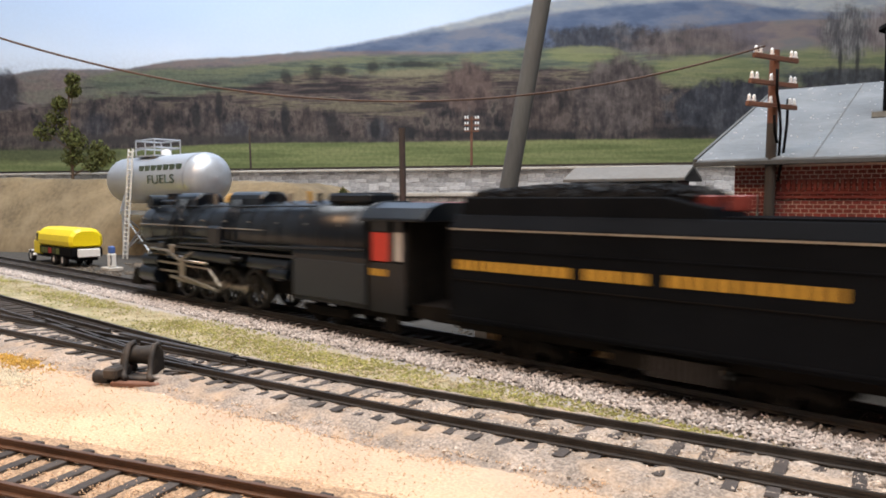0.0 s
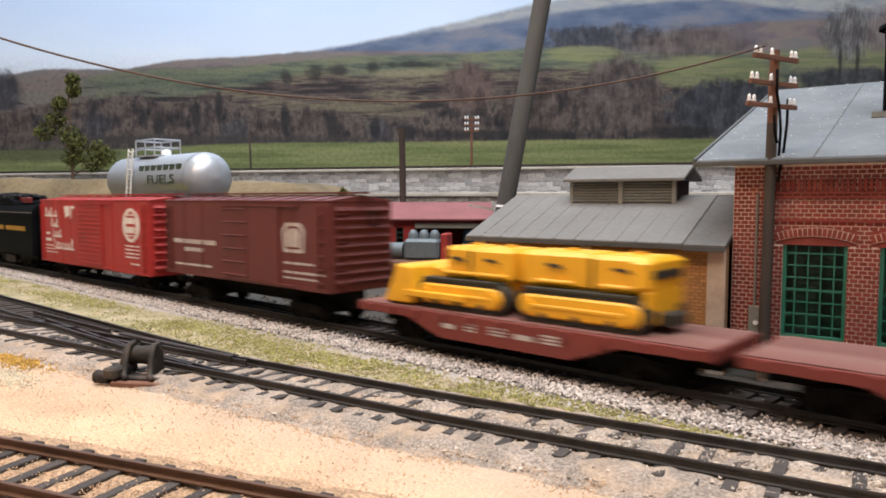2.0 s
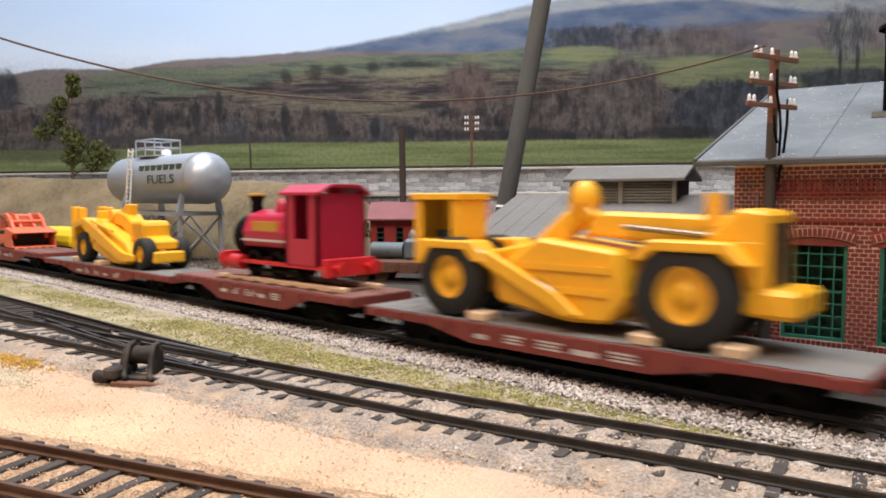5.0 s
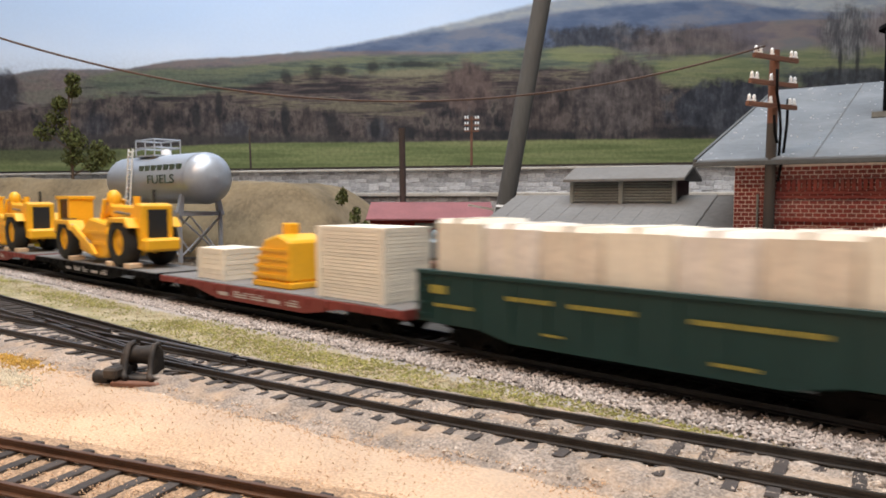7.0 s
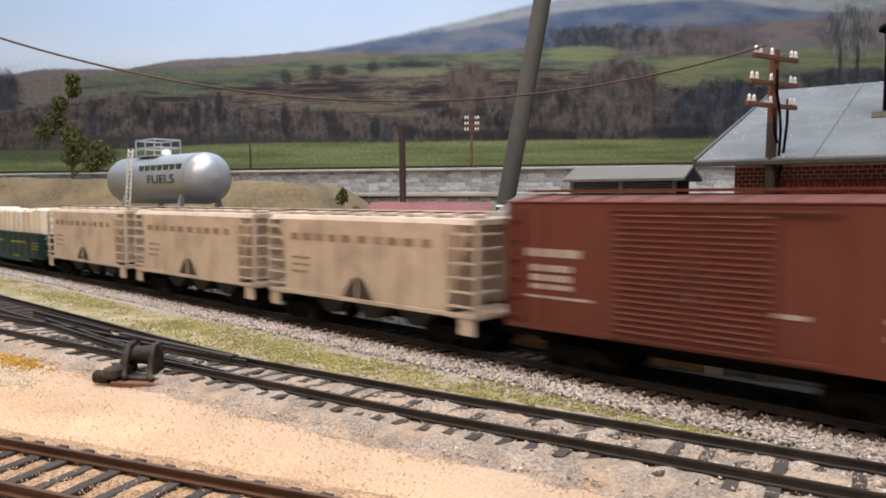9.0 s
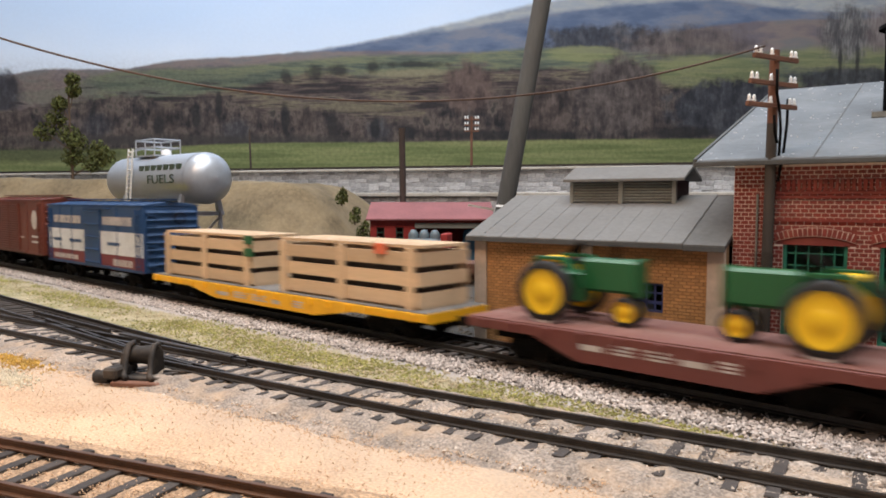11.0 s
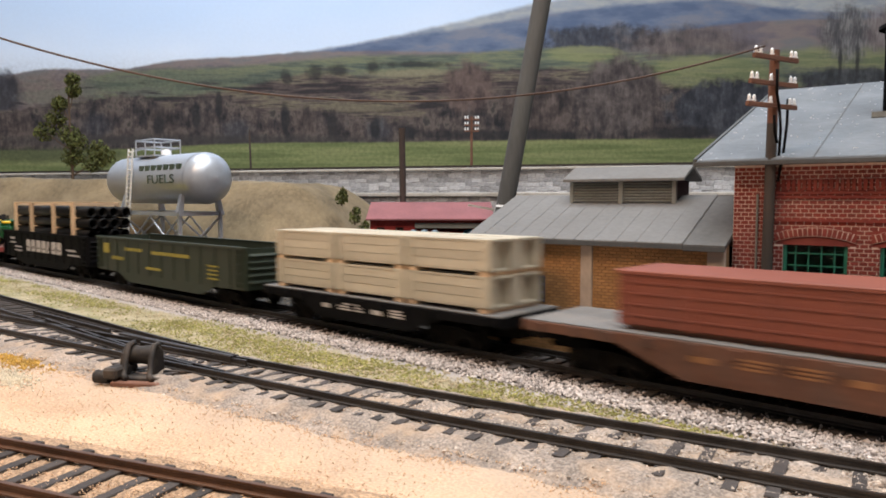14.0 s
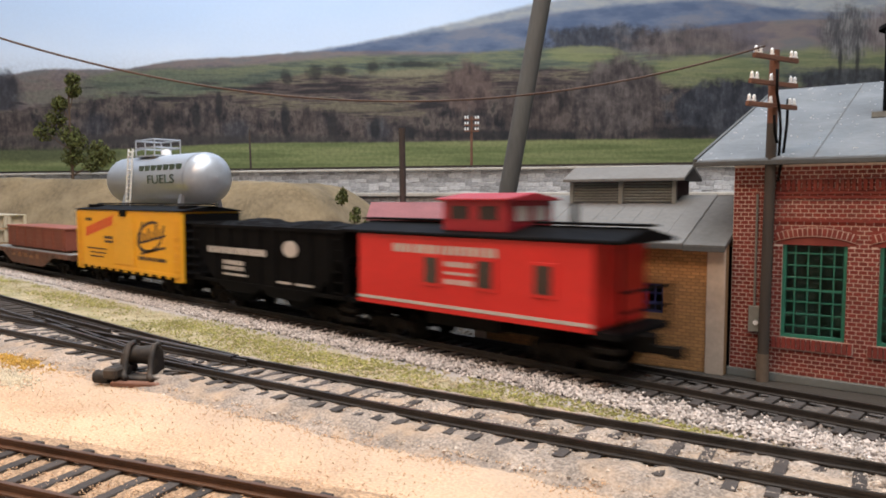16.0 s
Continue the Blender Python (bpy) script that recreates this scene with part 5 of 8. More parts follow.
ORANGE = paint("machine_orange", (0.70, 0.145, 0.065), 0.55, 0, 0.18, 40, 500, 0.05, (0.52, 0.20, 0.13), 0.4)


def box_car(left, right, z0, z1, mat, label, doors, rib_doors, ends=8, roof=None, name="boxcar"):
    c, h = railcar(name, left, right, label, "boxcar")
    W = 17.3
    part("body", G().box(-h, h, -W, W, z0, z1 - .8), mat, c, bevel=.35)
    part("roof", G().prism([(-W - .3, z1 - .9), (W + .3, z1 - .9), (W + .3, z1 - .2), (0, z1 + 2), (-W - .3, z1 - .2)], "x", -h - .3, h + .3), roof or mat, c, bevel=.15)
    for i in range(10):
        x = -h + 2 * h * (i + .5) / 10
        part("roof_rib", G().prism([(-W - .4, z1 - .3), (0, z1 + 1.9), (W + .4, z1 - .3), (W + .4, z1 + .1), (0, z1 + 2.4), (-W - .4, z1 + .1)], "x", x - .35, x + .35), roof or mat, c)
    part("roof_walk", G().box(-h - 2, h + 2, -3, 3, z1 + 2.6, z1 + 3.4), roof or mat, c)
    part("underframe", G().box(-h + 2, h - 2, -3, 3, 6, z0).box(-h * .5, h * .5, -12, 12, z0 - 1.5, z0), STEEL, c)
    part("side_sill", G().box(-h, h, -W - .35, -W + .2, z0, z0 + 1.6), mat, c)
    for x0, x1, n in doors:
        d = part("door", G().box(x0, x1, -W - .9, -W, z0 + 1.8, z1 - 3), mat, c, bevel=.15)
        for i in range(n):
            z = z0 + 3.2 + (z1 - z0 - 7.5) * i / max(1, n - 1)
            part("door_rib", G().prism([(-W - 1.6, z), (-W - .8, z - .6), (-W - .8, z + .6)], "x", x0 + .8, x1 - .8), mat, d)
    x0, x1 = min(d[0] for d in doors), max(d[1] for d in doors)
    part("door_track", G().box(x0 - 2, x1 + 14, -W - 1.4, -W, z1 - 3, z1 - 2.2), mat, c)
    part("door_track", G().box(x0 - 2, x1 + 14, -W - 1.2, -W, z0 + .9, z0 + 1.8), mat, c)
    for s in (-1, 1):
        for i in range(ends):
            z = z0 + 2.5 + (z1 - z0 - 5) * (i + .5) / ends
            part("end_rib", G().prism([(s * h, z - 1.5), (s * (h + 1.5), z), (s * h, z + 1.5)], "y", -W + 2, W - 2), mat, c)
        ladder(c, s * (h - 4.5), -W, z0 + 1, z1 - 3, mat, 5.5, 6)
        ladder(c, h + .3 if s > 0 else -h - 1.2, -W + 5, z0 + 1, z1 - 3, mat, 5.5, 6, "y")
    for x in rib_doors:
        part("panel_rib", G().box(x - .35, x + .35, -W - .4, -W, z0 + 1.6, z1 - 1.5), mat, c)
    part("brake_wheel", G().turned([(3.2, 0), (3.6, .4), (3.2, .8), (3.2, 0)], (h + 2.5, 4, z1 - 8), "x", 14), STEEL, c)
    return c, h, -W


def keystone(c, x, z, w, h, y, mat):
    part("emblem", G().prism([(x - w * .42, z - h / 2), (x + w * .42, z - h / 2), (x + w / 2, z + h * .25), (x + w * .3, z + h / 2), (x - w * .3, z + h / 2), (x - w / 2, z + h * .25)], "y", y - .18, y), mat, c, "pale keystone emblem")


def disc(c, x, z, rx, rz, y, mat, label="round white emblem"):
    part("emblem", G().prism([(x + rx * math.cos(6.2832 * i / 24), z + rz * math.sin(6.2832 * i / 24)) for i in range(24)], "y", y - .18, y), mat, c, label)


def flat_car(left, right, mat, deck, label, z=11.5, belly=4.4, letters=LETTER_WHITE, name="flatcar"):
    c, h = railcar(name, left, right, label, "flatcar", 26)
    W = 17.2
    d = part("deck", G().box(-h, h, -W + .4, W - .4, z - 1.6, z - .25), deck, c)
    n = int(2 * h / 4.2)
    planks = [G().box(-1.95, 1.95, -W - .2, W + .2, -.3, 0).mesh("plank"), G().box(-1.9, 1.9, -W, W + .1, -.3, .05).mesh("plank")]
    for i in range(n):
        p = part("plank", planks[i % 2], deck, d)
        p.location = ((-h + 2 * h * (i + .5) / n) * U, 0, (z + random.uniform(-.06, .03)) * U)
    for s in (-1, 1):
        part("side_sill", G().prism([(-h, z - .4), (h, z - .4), (h, z - 3.4), (h * .62, z - 3.6), (h * .38, belly), (-h * .38, belly), (-h * .62, z - 3.6), (-h, z - 3.4)], "y", s * (W - .2), s * (W + .7)), mat, c, bevel=.15)
    part("end_sill", G().box(-h - .6, -h, -W, W, z - 4, z - .3), mat, c)
    part("end_sill", G().box(h, h + .6, -W, W, z - 4, z - .3), mat, c)
    part("centre_sill", G().box(-h + 1, h - 1, -3.4, 3.4, 5, z - 1.6), STEEL, c)
    m = int(2 * h / 12)
    for i in range(m):
        x = -h + 2 * h * (i + .5) / m
        part("stake_pocket", G().box(x - 1, x + 1, -W - 1.7, -W - .7, z - 3.4, z - .8), mat, c)
    y = -W - .7
    for i in range(5):
        x = -h * .36 + i * h * .15
        wide = h * random.uniform(.07, .13)
        for line in range(1 if i % 3 == 0 else 3):
            part("lettering", G().box(x, x + wide * random.uniform(.75, 1), y - .12, y + .02, z - 5.6 + 1.1 * line, z - (5.0 if i % 3 else 3.9) + 1.1 * line), letters, c)
    if left == 488:
        part("brake_post", G().box(h - .4, h + 1.4, -9, -6.4, z - 3, z + 6.5).cyl((h + .5, -7.7, z + 6.4), (h + .5, -7.7, z + 7.2), 2.6, 12), mat, c, bevel=.2)
    return c, h


def gondola(left, right, z1, mat, letters, label, belly=4.5, zend=9.5):
    c, h = railcar("gondola", left, right, label, "gondola", 24)
    W = 17.2
    prof = [(-h, z1), (h, z1), (h, zend), (h * .66, zend - .4), (h * .5, belly), (-h * .5, belly), (-h * .66, zend - .4), (-h, zend)]
    for s in (-1, 1):
        part("side", G().prism(prof, "y", s * (W - .9), s * W), mat, c, bevel=.1)
        part("top_chord", G().box(-h, h, s * W - .9, s * W + .9, z1 - .8, z1 + .6), mat, c, bevel=.15)
        part("end", G().box(s * h - .8, s * h, -W + .9, W - .9, zend, z1), mat, c)
        for i in range(5):
            z = zend + 2 + (z1 - zend - 4) * (i + .5) / 5
            part("end_rib", G().prism([(s * h, z - 1.1), (s * (h + 1.3), z), (s * h, z + 1.1)], "y", -W + 1.5, W - 1.5), mat, c)
        ladder(c, s * (h - 4.2), -W, zend + 1, z1 - 1, mat, 5, 4)
    part("floor", G().box(-h + 1, h - 1, -W + 1, W - 1, zend - .5, zend + 1), STEEL, c)
    part("centre_sill", G().box(-h + 1, h - 1, -3.4, 3.4, 5, zend - .5), STEEL, c)
    for i in range(1, 12):
        x = -h + 2 * h * i / 12
        part("side_rib", G().box(x - .4, x + .4, -W - .45, -W, max(zend, 6), z1 - .8), mat, c)
    return c, h, -W


# engine and tender
def steam_engine():
    cx = -301.0
    e = thing("steam_locomotive", Matrix(), "black steam locomotive with grey boiler sheen and red cab window", "locomotive", "cars of the train")
    move(e, cx)
    # the bluish sheen of light on the boiler is partly put into this black
    loco = paint("engine_black", (0.004, 0.006, 0.0095), 0.3, 0.1, 0.3, 40, 700, 0.05, (0.010, 0.015, 0.022), 0.4, gloss=0.4)
    CZ = 36.5      # the boiler's axis
    part("boiler", G().turned([(.01, -113), (9, -113), (13, -111.5), (14, -108), (14, -72), (14.6, -71), (14.6, -20), (15.6, 10), (16.2, 40), (16.2, 96), (.01, 96)], (0, 0, CZ), "x", 32), loco, e)
    for x in (-96, -72, -58, -46, -33, -20, -7, 6, 19, 32, 45, 60, 76):
        r = 14.25 if x < -71 else 14.85 if x < -19 else 15.0 + (x + 20) * .0265 if x < 38 else 16.45
        part("boiler_band", G().turned([(r, x - .5), (r + .25, x), (r, x + .5)], (0, 0, CZ), "x", 32), loco, e)
    part("smokebox_door", G().turned([(.01, -116), (5, -115.5), (8.5, -113.5), (9, -112.8)], (0, 0, CZ), "x", 20), loco, e)
    part("headlight", G().cyl((-118, 0, 41), (-113, 0, 41), 2.6, 14), BRIGHT, e)
    part("chimney", G().turned([(5, 48), (4, 51), (4, 55.4), (4.8, 56.4)], (-94, 0, 0), n=16), loco, e)
    part("feedwater_heater", G().cyl((-105, -10, 51.6), (-105, 10, 51.6), 3.8, 14), loco, e)
    part("smoke_lifter", G().box(-101, -86, -5.6, 5.6, 49, 53), loco, e, bevel=1)
    part("sand_dome", G().prism([(-9, 48), (-8.4, 54), (-5, 56.6), (5, 56.6), (8.4, 54), (9, 48)], "x", -78, -54), loco, e, "long sand dome astride the boiler", 1.2)
    part("steam_dome", G().prism([(-8.6, 49), (-8, 54.6), (-4.6, 57), (4.6, 57), (8, 54.6), (8.6, 49)], "x", -24, 6), loco, e, "long steam dome casing", 1.2)
    part("turret", G().box(56, 84, -8, 8, 51.4, 56), loco, e, bevel=1.2)
    # two valves are bright: highlights on the black engine put into their colour
    for x in (-84, -48, -42, 16, 24, 46):
        part("pop_valve", G().cyl((x, -4, 49.5), (x, -4, 56), 1.1, 8), BRIGHT if x in (-42, 24) else loco, e)
    for x in (-66, -12):
        for k in (-1, 0, 1):
            part("sand_pipe", G().tube([(x + 3 * k, -9, 53), (x + 4 * k, -13, 46), (x + 6 * k, -15.6, 37), (x + 9 * k, -15.8, 28)], .55), loco, e)
    part("whistle", G().cyl((40, -5, 51), (40, -5, 57), .9, 8), LETTER_YELLOW, e, "brass whistle")
    part("bell", G().turned([(2.8, 52), (2, 54.5), (.8, 56), (.01, 56.2)], (-34, 0, 0), n=12), LETTER_YELLOW, e, "small brass bell")
    part("casing_rail", G().cyl((-108, -10, 49), (54, -11.6, 50.4), .4, 6), loco, e)
    for i in range(9):
        part("rail_stanchion", G().cyl((-104 + 22 * i, -13.4, 42), (-104 + 22 * i, -15.2, 42.6), .5, 6), BRIGHT, e)
    part("injector", G().cyl((28, -17.4, 20), (40, -17.4, 20), 2.2, 12).box(31, 37, -18.4, -15, 17, 23), loco, e, bevel=.5)
    part("reservoir", G().cyl((8, -14, 23.6), (40, -14, 23.6), 3.3, 14), loco, e)
    part("lubricator", G().box(-82, -75, -17.2, -13.4, 24, 30), loco, e, bevel=.6)
    # bright copy of the lubricator, coloured as a highlight
    part("lubricator", G().box(-70, -65, -17, -13.4, 24, 29), BRIGHT, e, bevel=.6)
    part("drain_pipe", G().tube([(-96, -16, 22), (-90, -17, 26), (-72, -17, 25.6), (-58, -17, 21), (-30, -17, 20.6)], .8), BRIGHT, e)
    part("reverse_rod", G().cyl((-58, -16.8, 29.8), (90, -17.4, 33.4), .6, 6), loco, e)
    part("link", G().prism([(-58, 13), (-54, 12), (-52, 19), (-55, 23), (-59, 20)], "y", -17.4, -16.2), BRIGHT, e, bevel=.3)
    part("link_hanger", G().cyl((-56, -17, 21), (-44, -17, 26), .7, 6).cyl((-56, -17, 13), (-41, -16.8, 9), .7, 6), BRIGHT, e)
    part("eccentric_rod", G().cyl((-55, -17.6, 12.6), (-20, -17.6, 8.4), .7, 6), BRIGHT, e)
    part("running_board", G().box(-110, 44, -16.2, -11.5, 27.4, 28.6), loco, e)
    part("running_board", G().box(-110, 44, 11.5, 16.2, 27.4, 28.6), loco, e)
    part("handrail", G().cyl((-108, -14.6, 39), (90, -15.6, 39), .35, 6), BRIGHT, e)
    part("pipe", G().tube([(-100, -15, 30), (-60, -15.2, 33), (-20, -15.4, 33), (20, -15.6, 31), (40, -15.6, 31)], .7), loco, e)
    part("pipe", G().tube([(-92, -15, 24), (-50, -15.2, 24.5), (0, -15.4, 24.5)], 1.2), loco, e)
    part("air_tank", G().cyl((-50, -13.6, 24), (-8, -13.6, 24), 3, 14), loco, e)
    part("air_pump", G().box(-30, -18, -17, -13, 29, 40), loco, e, bevel=1.2)
    part("firebox", G().prism([(-16.6, 10), (16.6, 10), (16.6, 30), (15.2, 38), (-15.2, 38), (-16.6, 30)], "x", 42, 92), loco, e, bevel=.6)
    part("firebox_panel", G().box(43, 91, -17.1, -16.5, 12, 28), paint("blue_black_sheet", (0.013, 0.018, 0.025), .45, 0, .25, 40, 600, .05), e, "dull blue-black side panel", .3)
    cab = part("cab", G().box(91, 93, -17, 17, 10, 47).box(91, 113, -17, -16.2, 10, 29).box(91, 94, -17, -16.2, 29, 47).box(104, 107, -17, -16.2, 29, 47).box(111, 113, -17, -16.2, 29, 47).box(91, 113, -17, -16.2, 41, 47).box(91, 113, 16.2, 17, 10, 47), loco, e)
    part("roof", G().prism([(-18, 46), (-14, 50), (-6, 52), (6, 52), (14, 50), (18, 46), (18, 45), (-18, 45)], "x", 88, 122), loco, cab, bevel=.3)
    part("window_shade", G().box(94, 104, -16.6, -15.8, 29.6, 40.6), paint("red_cab_window", (.5, .035, .02), .5), cab, "red cab side window")
    part("window_sash", G().box(107, 111, -16.6, -15.8, 30, 41), LETTER_WHITE, cab)
    bars(cab, -17, LETTER_YELLOW, (93.5, 104, 24, 26.6))
    part("frame", G().box(-118, 112, -6, 6, 9, 19), STEEL, e)
    part("pilot", G().prism([(-124, 3), (-112, 3), (-112, 13), (-118, 13)], "y", -14, 14), STEEL, e, bevel=.4)
    for s in (-1, 1):
        cyl = part("cylinder", G().cyl((-102, s * 14, 11.5), (-84, s * 14, 11.5), 5, 16).cyl((-102, s * 14, 19), (-84, s * 14, 19), 3.4, 14), loco, e)
        part("crosshead_guide", G().box(-84, -64, s * 15 - .5, s * 15 + .5, 13.6, 14.6), BRIGHT, e)
    tread = paint("driver_iron", (.03, .028, .026), .5, .5)
    drivers = []
    for x in (-62, -40, -18, 4):
        for s in (-1, 1):
            w = part("driving_wheel", G().turned([(8.2, -1.3), (10, -1.2), (10, .8), (10.7, 1), (10.7, 1.5), (8.2, 1.5), (8.2, -1.3)], (0, 0, 0), "y", 28), tread, e)
            w.location = (x * U, s * 9.2 * U, 10 * U)
            for i in range(12):
                a = 6.2832 * i / 12
                part("spoke", G().cyl((1.5 * math.cos(a), 0, 1.5 * math.sin(a)), (8.4 * math.cos(a), 0, 8.4 * math.sin(a)), .45, 5), tread, w)
            part("counterweight", G().prism([(8.3 * math.cos(a * .1), 8.3 * math.sin(a * .1)) for a in range(22, 42)], "y", -.8, .8), tread, w)
            part("axle_hub", G().cyl((0, -1.8, 0), (0, 1.8, 0), 2, 12), tread, w)
            drivers.append((w, x, s))
    rods = []
    for s in (-1, 1):
        r = part("side_rod", G().box(-63.5, 5.5, -.6, .6, -.9, .9).cyl((-62, -.9, 0), (-62, .9, 0), 1.8, 10).cyl((-40, -.9, 0), (-40, .9, 0), 1.8, 10).cyl((-18, -.9, 0), (-18, .9, 0), 2.1, 10).cyl((4, -.9, 0), (4, .9, 0), 1.8, 10), BRIGHT, e)
        rods.append((r, s))
        part("valve_gear", G().cyl((-84, s * 16, 19), (-30, s * 16, 18), .7, 6).cyl((-30, s * 16, 18), (-18, s * 16.4, 10), .6, 6), BRIGHT, e)
        main_rod = part("main_rod", G().cyl((-70, s * 15.8, 11.5), (-20, s * 16, 7.5), .9, 6), BRIGHT, e)
    for x in (-98, -84, 52, 66):
        for y in (-8.9, 8.9):
            w = part("truck_wheel", WHEEL_MESH, STEEL, e)
            w.matrix_basis = pose(x * U, y * U, 4.8 * U, 0, 0, 0 if y < 0 else 180)
    part("trailing_frame", G().box(44, 76, -12.4, -11, 3.5, 8).box(44, 76, 11, 12.4, 3.5, 8).box(74, 108, -10, 10, 6, 10), STEEL, e, bevel=.5)
    part("steps", G().box(100, 108, -16, -14.6, 3, 10), STEEL, e)
    part("apron", G().box(113, 137, -13, 13, 9, 14), STEEL, e)
    # added dark panel, standing for the shade between cab and tender
    part("cab_curtain", G().box(113, 114, -16, 16, 14, 45), STEEL, e, "dark panel added to fill the gap behind the cab")
    part("drawbar", G().box(112, 138, -2, 2, 6, 9), STEEL, e)
    return drivers, rods


DRIVERS, RODS = steam_engine()


def tender():
    t, h = railcar("tender", -166, -27, "long black tender with coal load and yellow-lettered side", "tender", 30)
    black = paint("tender_black", (0.0066, 0.0074, 0.0092), 0.45, 0, 0.3, 30, 600, 0.05, (0.009, 0.0095, 0.011), 0.35, gloss=0.05)
    W = 17.2
    part("tank", G().prism([(-W, 11), (W, 11), (W, 43.5), (W - 3.2, 48), (-W + 3.2, 48), (-W, 43.5)], "x", -h, h), black, t, bevel=.4)
    part("bunker", G().prism([(-h + 2, 47.5), (h * .32, 47.5), (h * .30, 51), (h * .12, 54), (-h + 4, 54)], "y", -W + 3.6, W - 3.6), black, t, bevel=.4)
    g = G()
    for i in range(520):
        x = random.uniform(-h + 6, h * .22)
        y = random.uniform(-12, 12)
        s = random.uniform(.8, 1.8)
        z = 53.6 + 3.2 * (1 - (y / 13) ** 2) * (1 - ((x + 24) / 52) ** 2)
        g.m = Matrix.Translation((x, y, z)) @ Euler((random.random() * 6, random.random() * 6, 0)).to_matrix().to_4x4()
        g.box(-s, s, -s * .8, s * .8, -s * .7, s * .7)
    tagged(part("coal", g, paint("coal", (.008, .008, .009), .5, 0, .4, 80, 700, .4, gloss=.15), t, "heaped glossy coal"), kind="stuff")
    part("rear_deck", G().box(h * .34, h - 2, -W + 4, W - 4, 48, 48.6), black, t)
    for x0 in (h * .20, h * .33):
        part("marker_lamp", G().box(x0, x0 + 6, -8, -3, 50, 54.5), paint("red_marker", (.15, .018, .014), .5), t, "dark red marker housing", .4)
    part("side_band", G().box(-h, h, -W - .35, -W, 42.8, 43.4), BRIGHT, t)
    part("side_band", G().box(-h, h, -W - .3, -W, 36.2, 36.6), black, t)
    part("lower_band", G().box(-h, h, -W - .4, -W, 12.2, 13), black, t)
    bars(t, -W, LETTER_YELLOW, (-66.5, -19.5, 29.3, 32.6), (-15.5, 5.5, 29.3, 32.6), (10.5, 55.5, 29.3, 32.6))
    plate = part("number_plate", G().box(h, h + .4, -11, -3, 28, 33.5), LETTER_YELLOW, t)
    ladder(t, h + .2, -13, 13, 46, black, 4, 7, "y")
    part("underframe", G().box(-h + 1, h - 1, -14, 14, 8, 11), STEEL, t)
    part("toolbox", G().box(-8, 14, -15.5, -10, 4.5, 10), STEEL, t, bevel=.6)
    cooler = part("cooling_coil", G().box(4, 26, -15.6, -14, 3.4, 9.6), STEEL, t, "ribbed cooling coil under the frame")
    for i in range(12):
        part("coil_fin", G().box(4.6 + 1.8 * i, 5.2 + 1.8 * i, -16.2, -15.5, 3.6, 9.4), TIE, cooler)
    part("side_band", G().box(-h, h, -W - .3, -W, 25.6, 25.9), STEEL, t)
    part("grab_rail", G().cyl((-h + 1, -W - .8, 16), (-h + 1, -W - .8, 40), .4, 6), STEEL, t)


tender()

# boxcars
c, h, y = box_car(-7, 161.5, 9.5, 53, BOX_RED, "bright red steel boxcar with white lettering and round emblem", [(-15, 22, 14)], [-60, -45, -30, 36, 66], 9)
disc(c, 61, 38, 11, 10, y, RED_CAR_WHITE)
for up in (-1, 1):
    part("emblem_point", G().prism([(57.4, 38 + up * 6.4), (64.6, 38 + up * 6.4), (61, 38 + up * 8.6)], "y", y - .3, y - .15), BOX_RED, c)
for z0, z1 in ((42.4, 43.6), (37.2, 38.8), (32.4, 33.4)):
    part("emblem_bar", G().box(55, 67, y - .3, y - .15, z0, z1), BOX_RED, c)


def script(car, y, mat, x0, x1, z0, z1):
    """Bold slanted lettering, a tall first stroke and lower ones after it, joined at the foot."""
    w, x, first = (z1 - z0) * .62, x0, True
    while x < x1 - w * .5:
        top = z1 if first else z0 + (z1 - z0) * random.choice((.62, .62, .7, 1.0))
        lean = (top - z0) * .25
        part("lettering", G().prism([(x, z0), (x + w * .42, z0), (x + w * .42 + lean, top), (x + lean, top)], "y", y - .18, y + .02), mat, car)
        part("lettering", G().prism([(x, z0), (x + w, z0), (x + w * 1.1, z0 + 1.3), (x + .3, z0 + 1.3)], "y", y - .2, y), mat, car)
        x += w * (1.1 if not first else 1.35)
        first = False


for words in ((-76, -54, 41, 47.4), (-65, -53, 34, 40), (-63, -44, 27, 33), (-62, -25, 19, 26.4)):
    script(c, y, RED_CAR_WHITE, *words)
part("lettering", G().prism([(-40, 48.6), (-23, 48.6), (-23, 47), (-27, 47), (-29, 40), (-31, 40), (-30.4, 43), (-38, 40.6)], "y", y - .18, y + .02), RED_CAR_WHITE, c)
bars(c, y, RED_CAR_WHITE, (-75, -67, 28.6, 30.2), (-76, -65, 24, 26), (-76, -60, 20.6, 21.4), (-76, -57, 18.3, 19), (-76, -55, 16, 16.7), (53, 71, 25.4, 26.2), (53, 71, 23.2, 24), (53, 71, 21, 21.8), (53, 71, 18.8, 19.6), (60, 71, 15, 15.8))

c, h, y = box_car(181, 322, 14.2, 53, BOX_MAROON, "maroon steel boxcar with pale keystone emblem", [(-11, 9.5, 6), (10, 35, 0)], [-50, -32, 44], 9)
keystone(c, 45, 36.6, 16.5, 13, y, LETTER_WHITE)
keystone(c, 45, 36.6, 12.5, 10, y - .1, BOX_MAROON)
keystone(c, 45, 36.6, 10, 8, y - .2, LETTER_WHITE)
bars(c, y, LETTER_WHITE, (-62, -19, 30.4, 32.6), (-50, -31, 26.4, 28.4), (-60, -24, 19, 20), (38, 68, 21, 22), (38, 62, 18.6, 19.4), (38, 60, 25, 26))

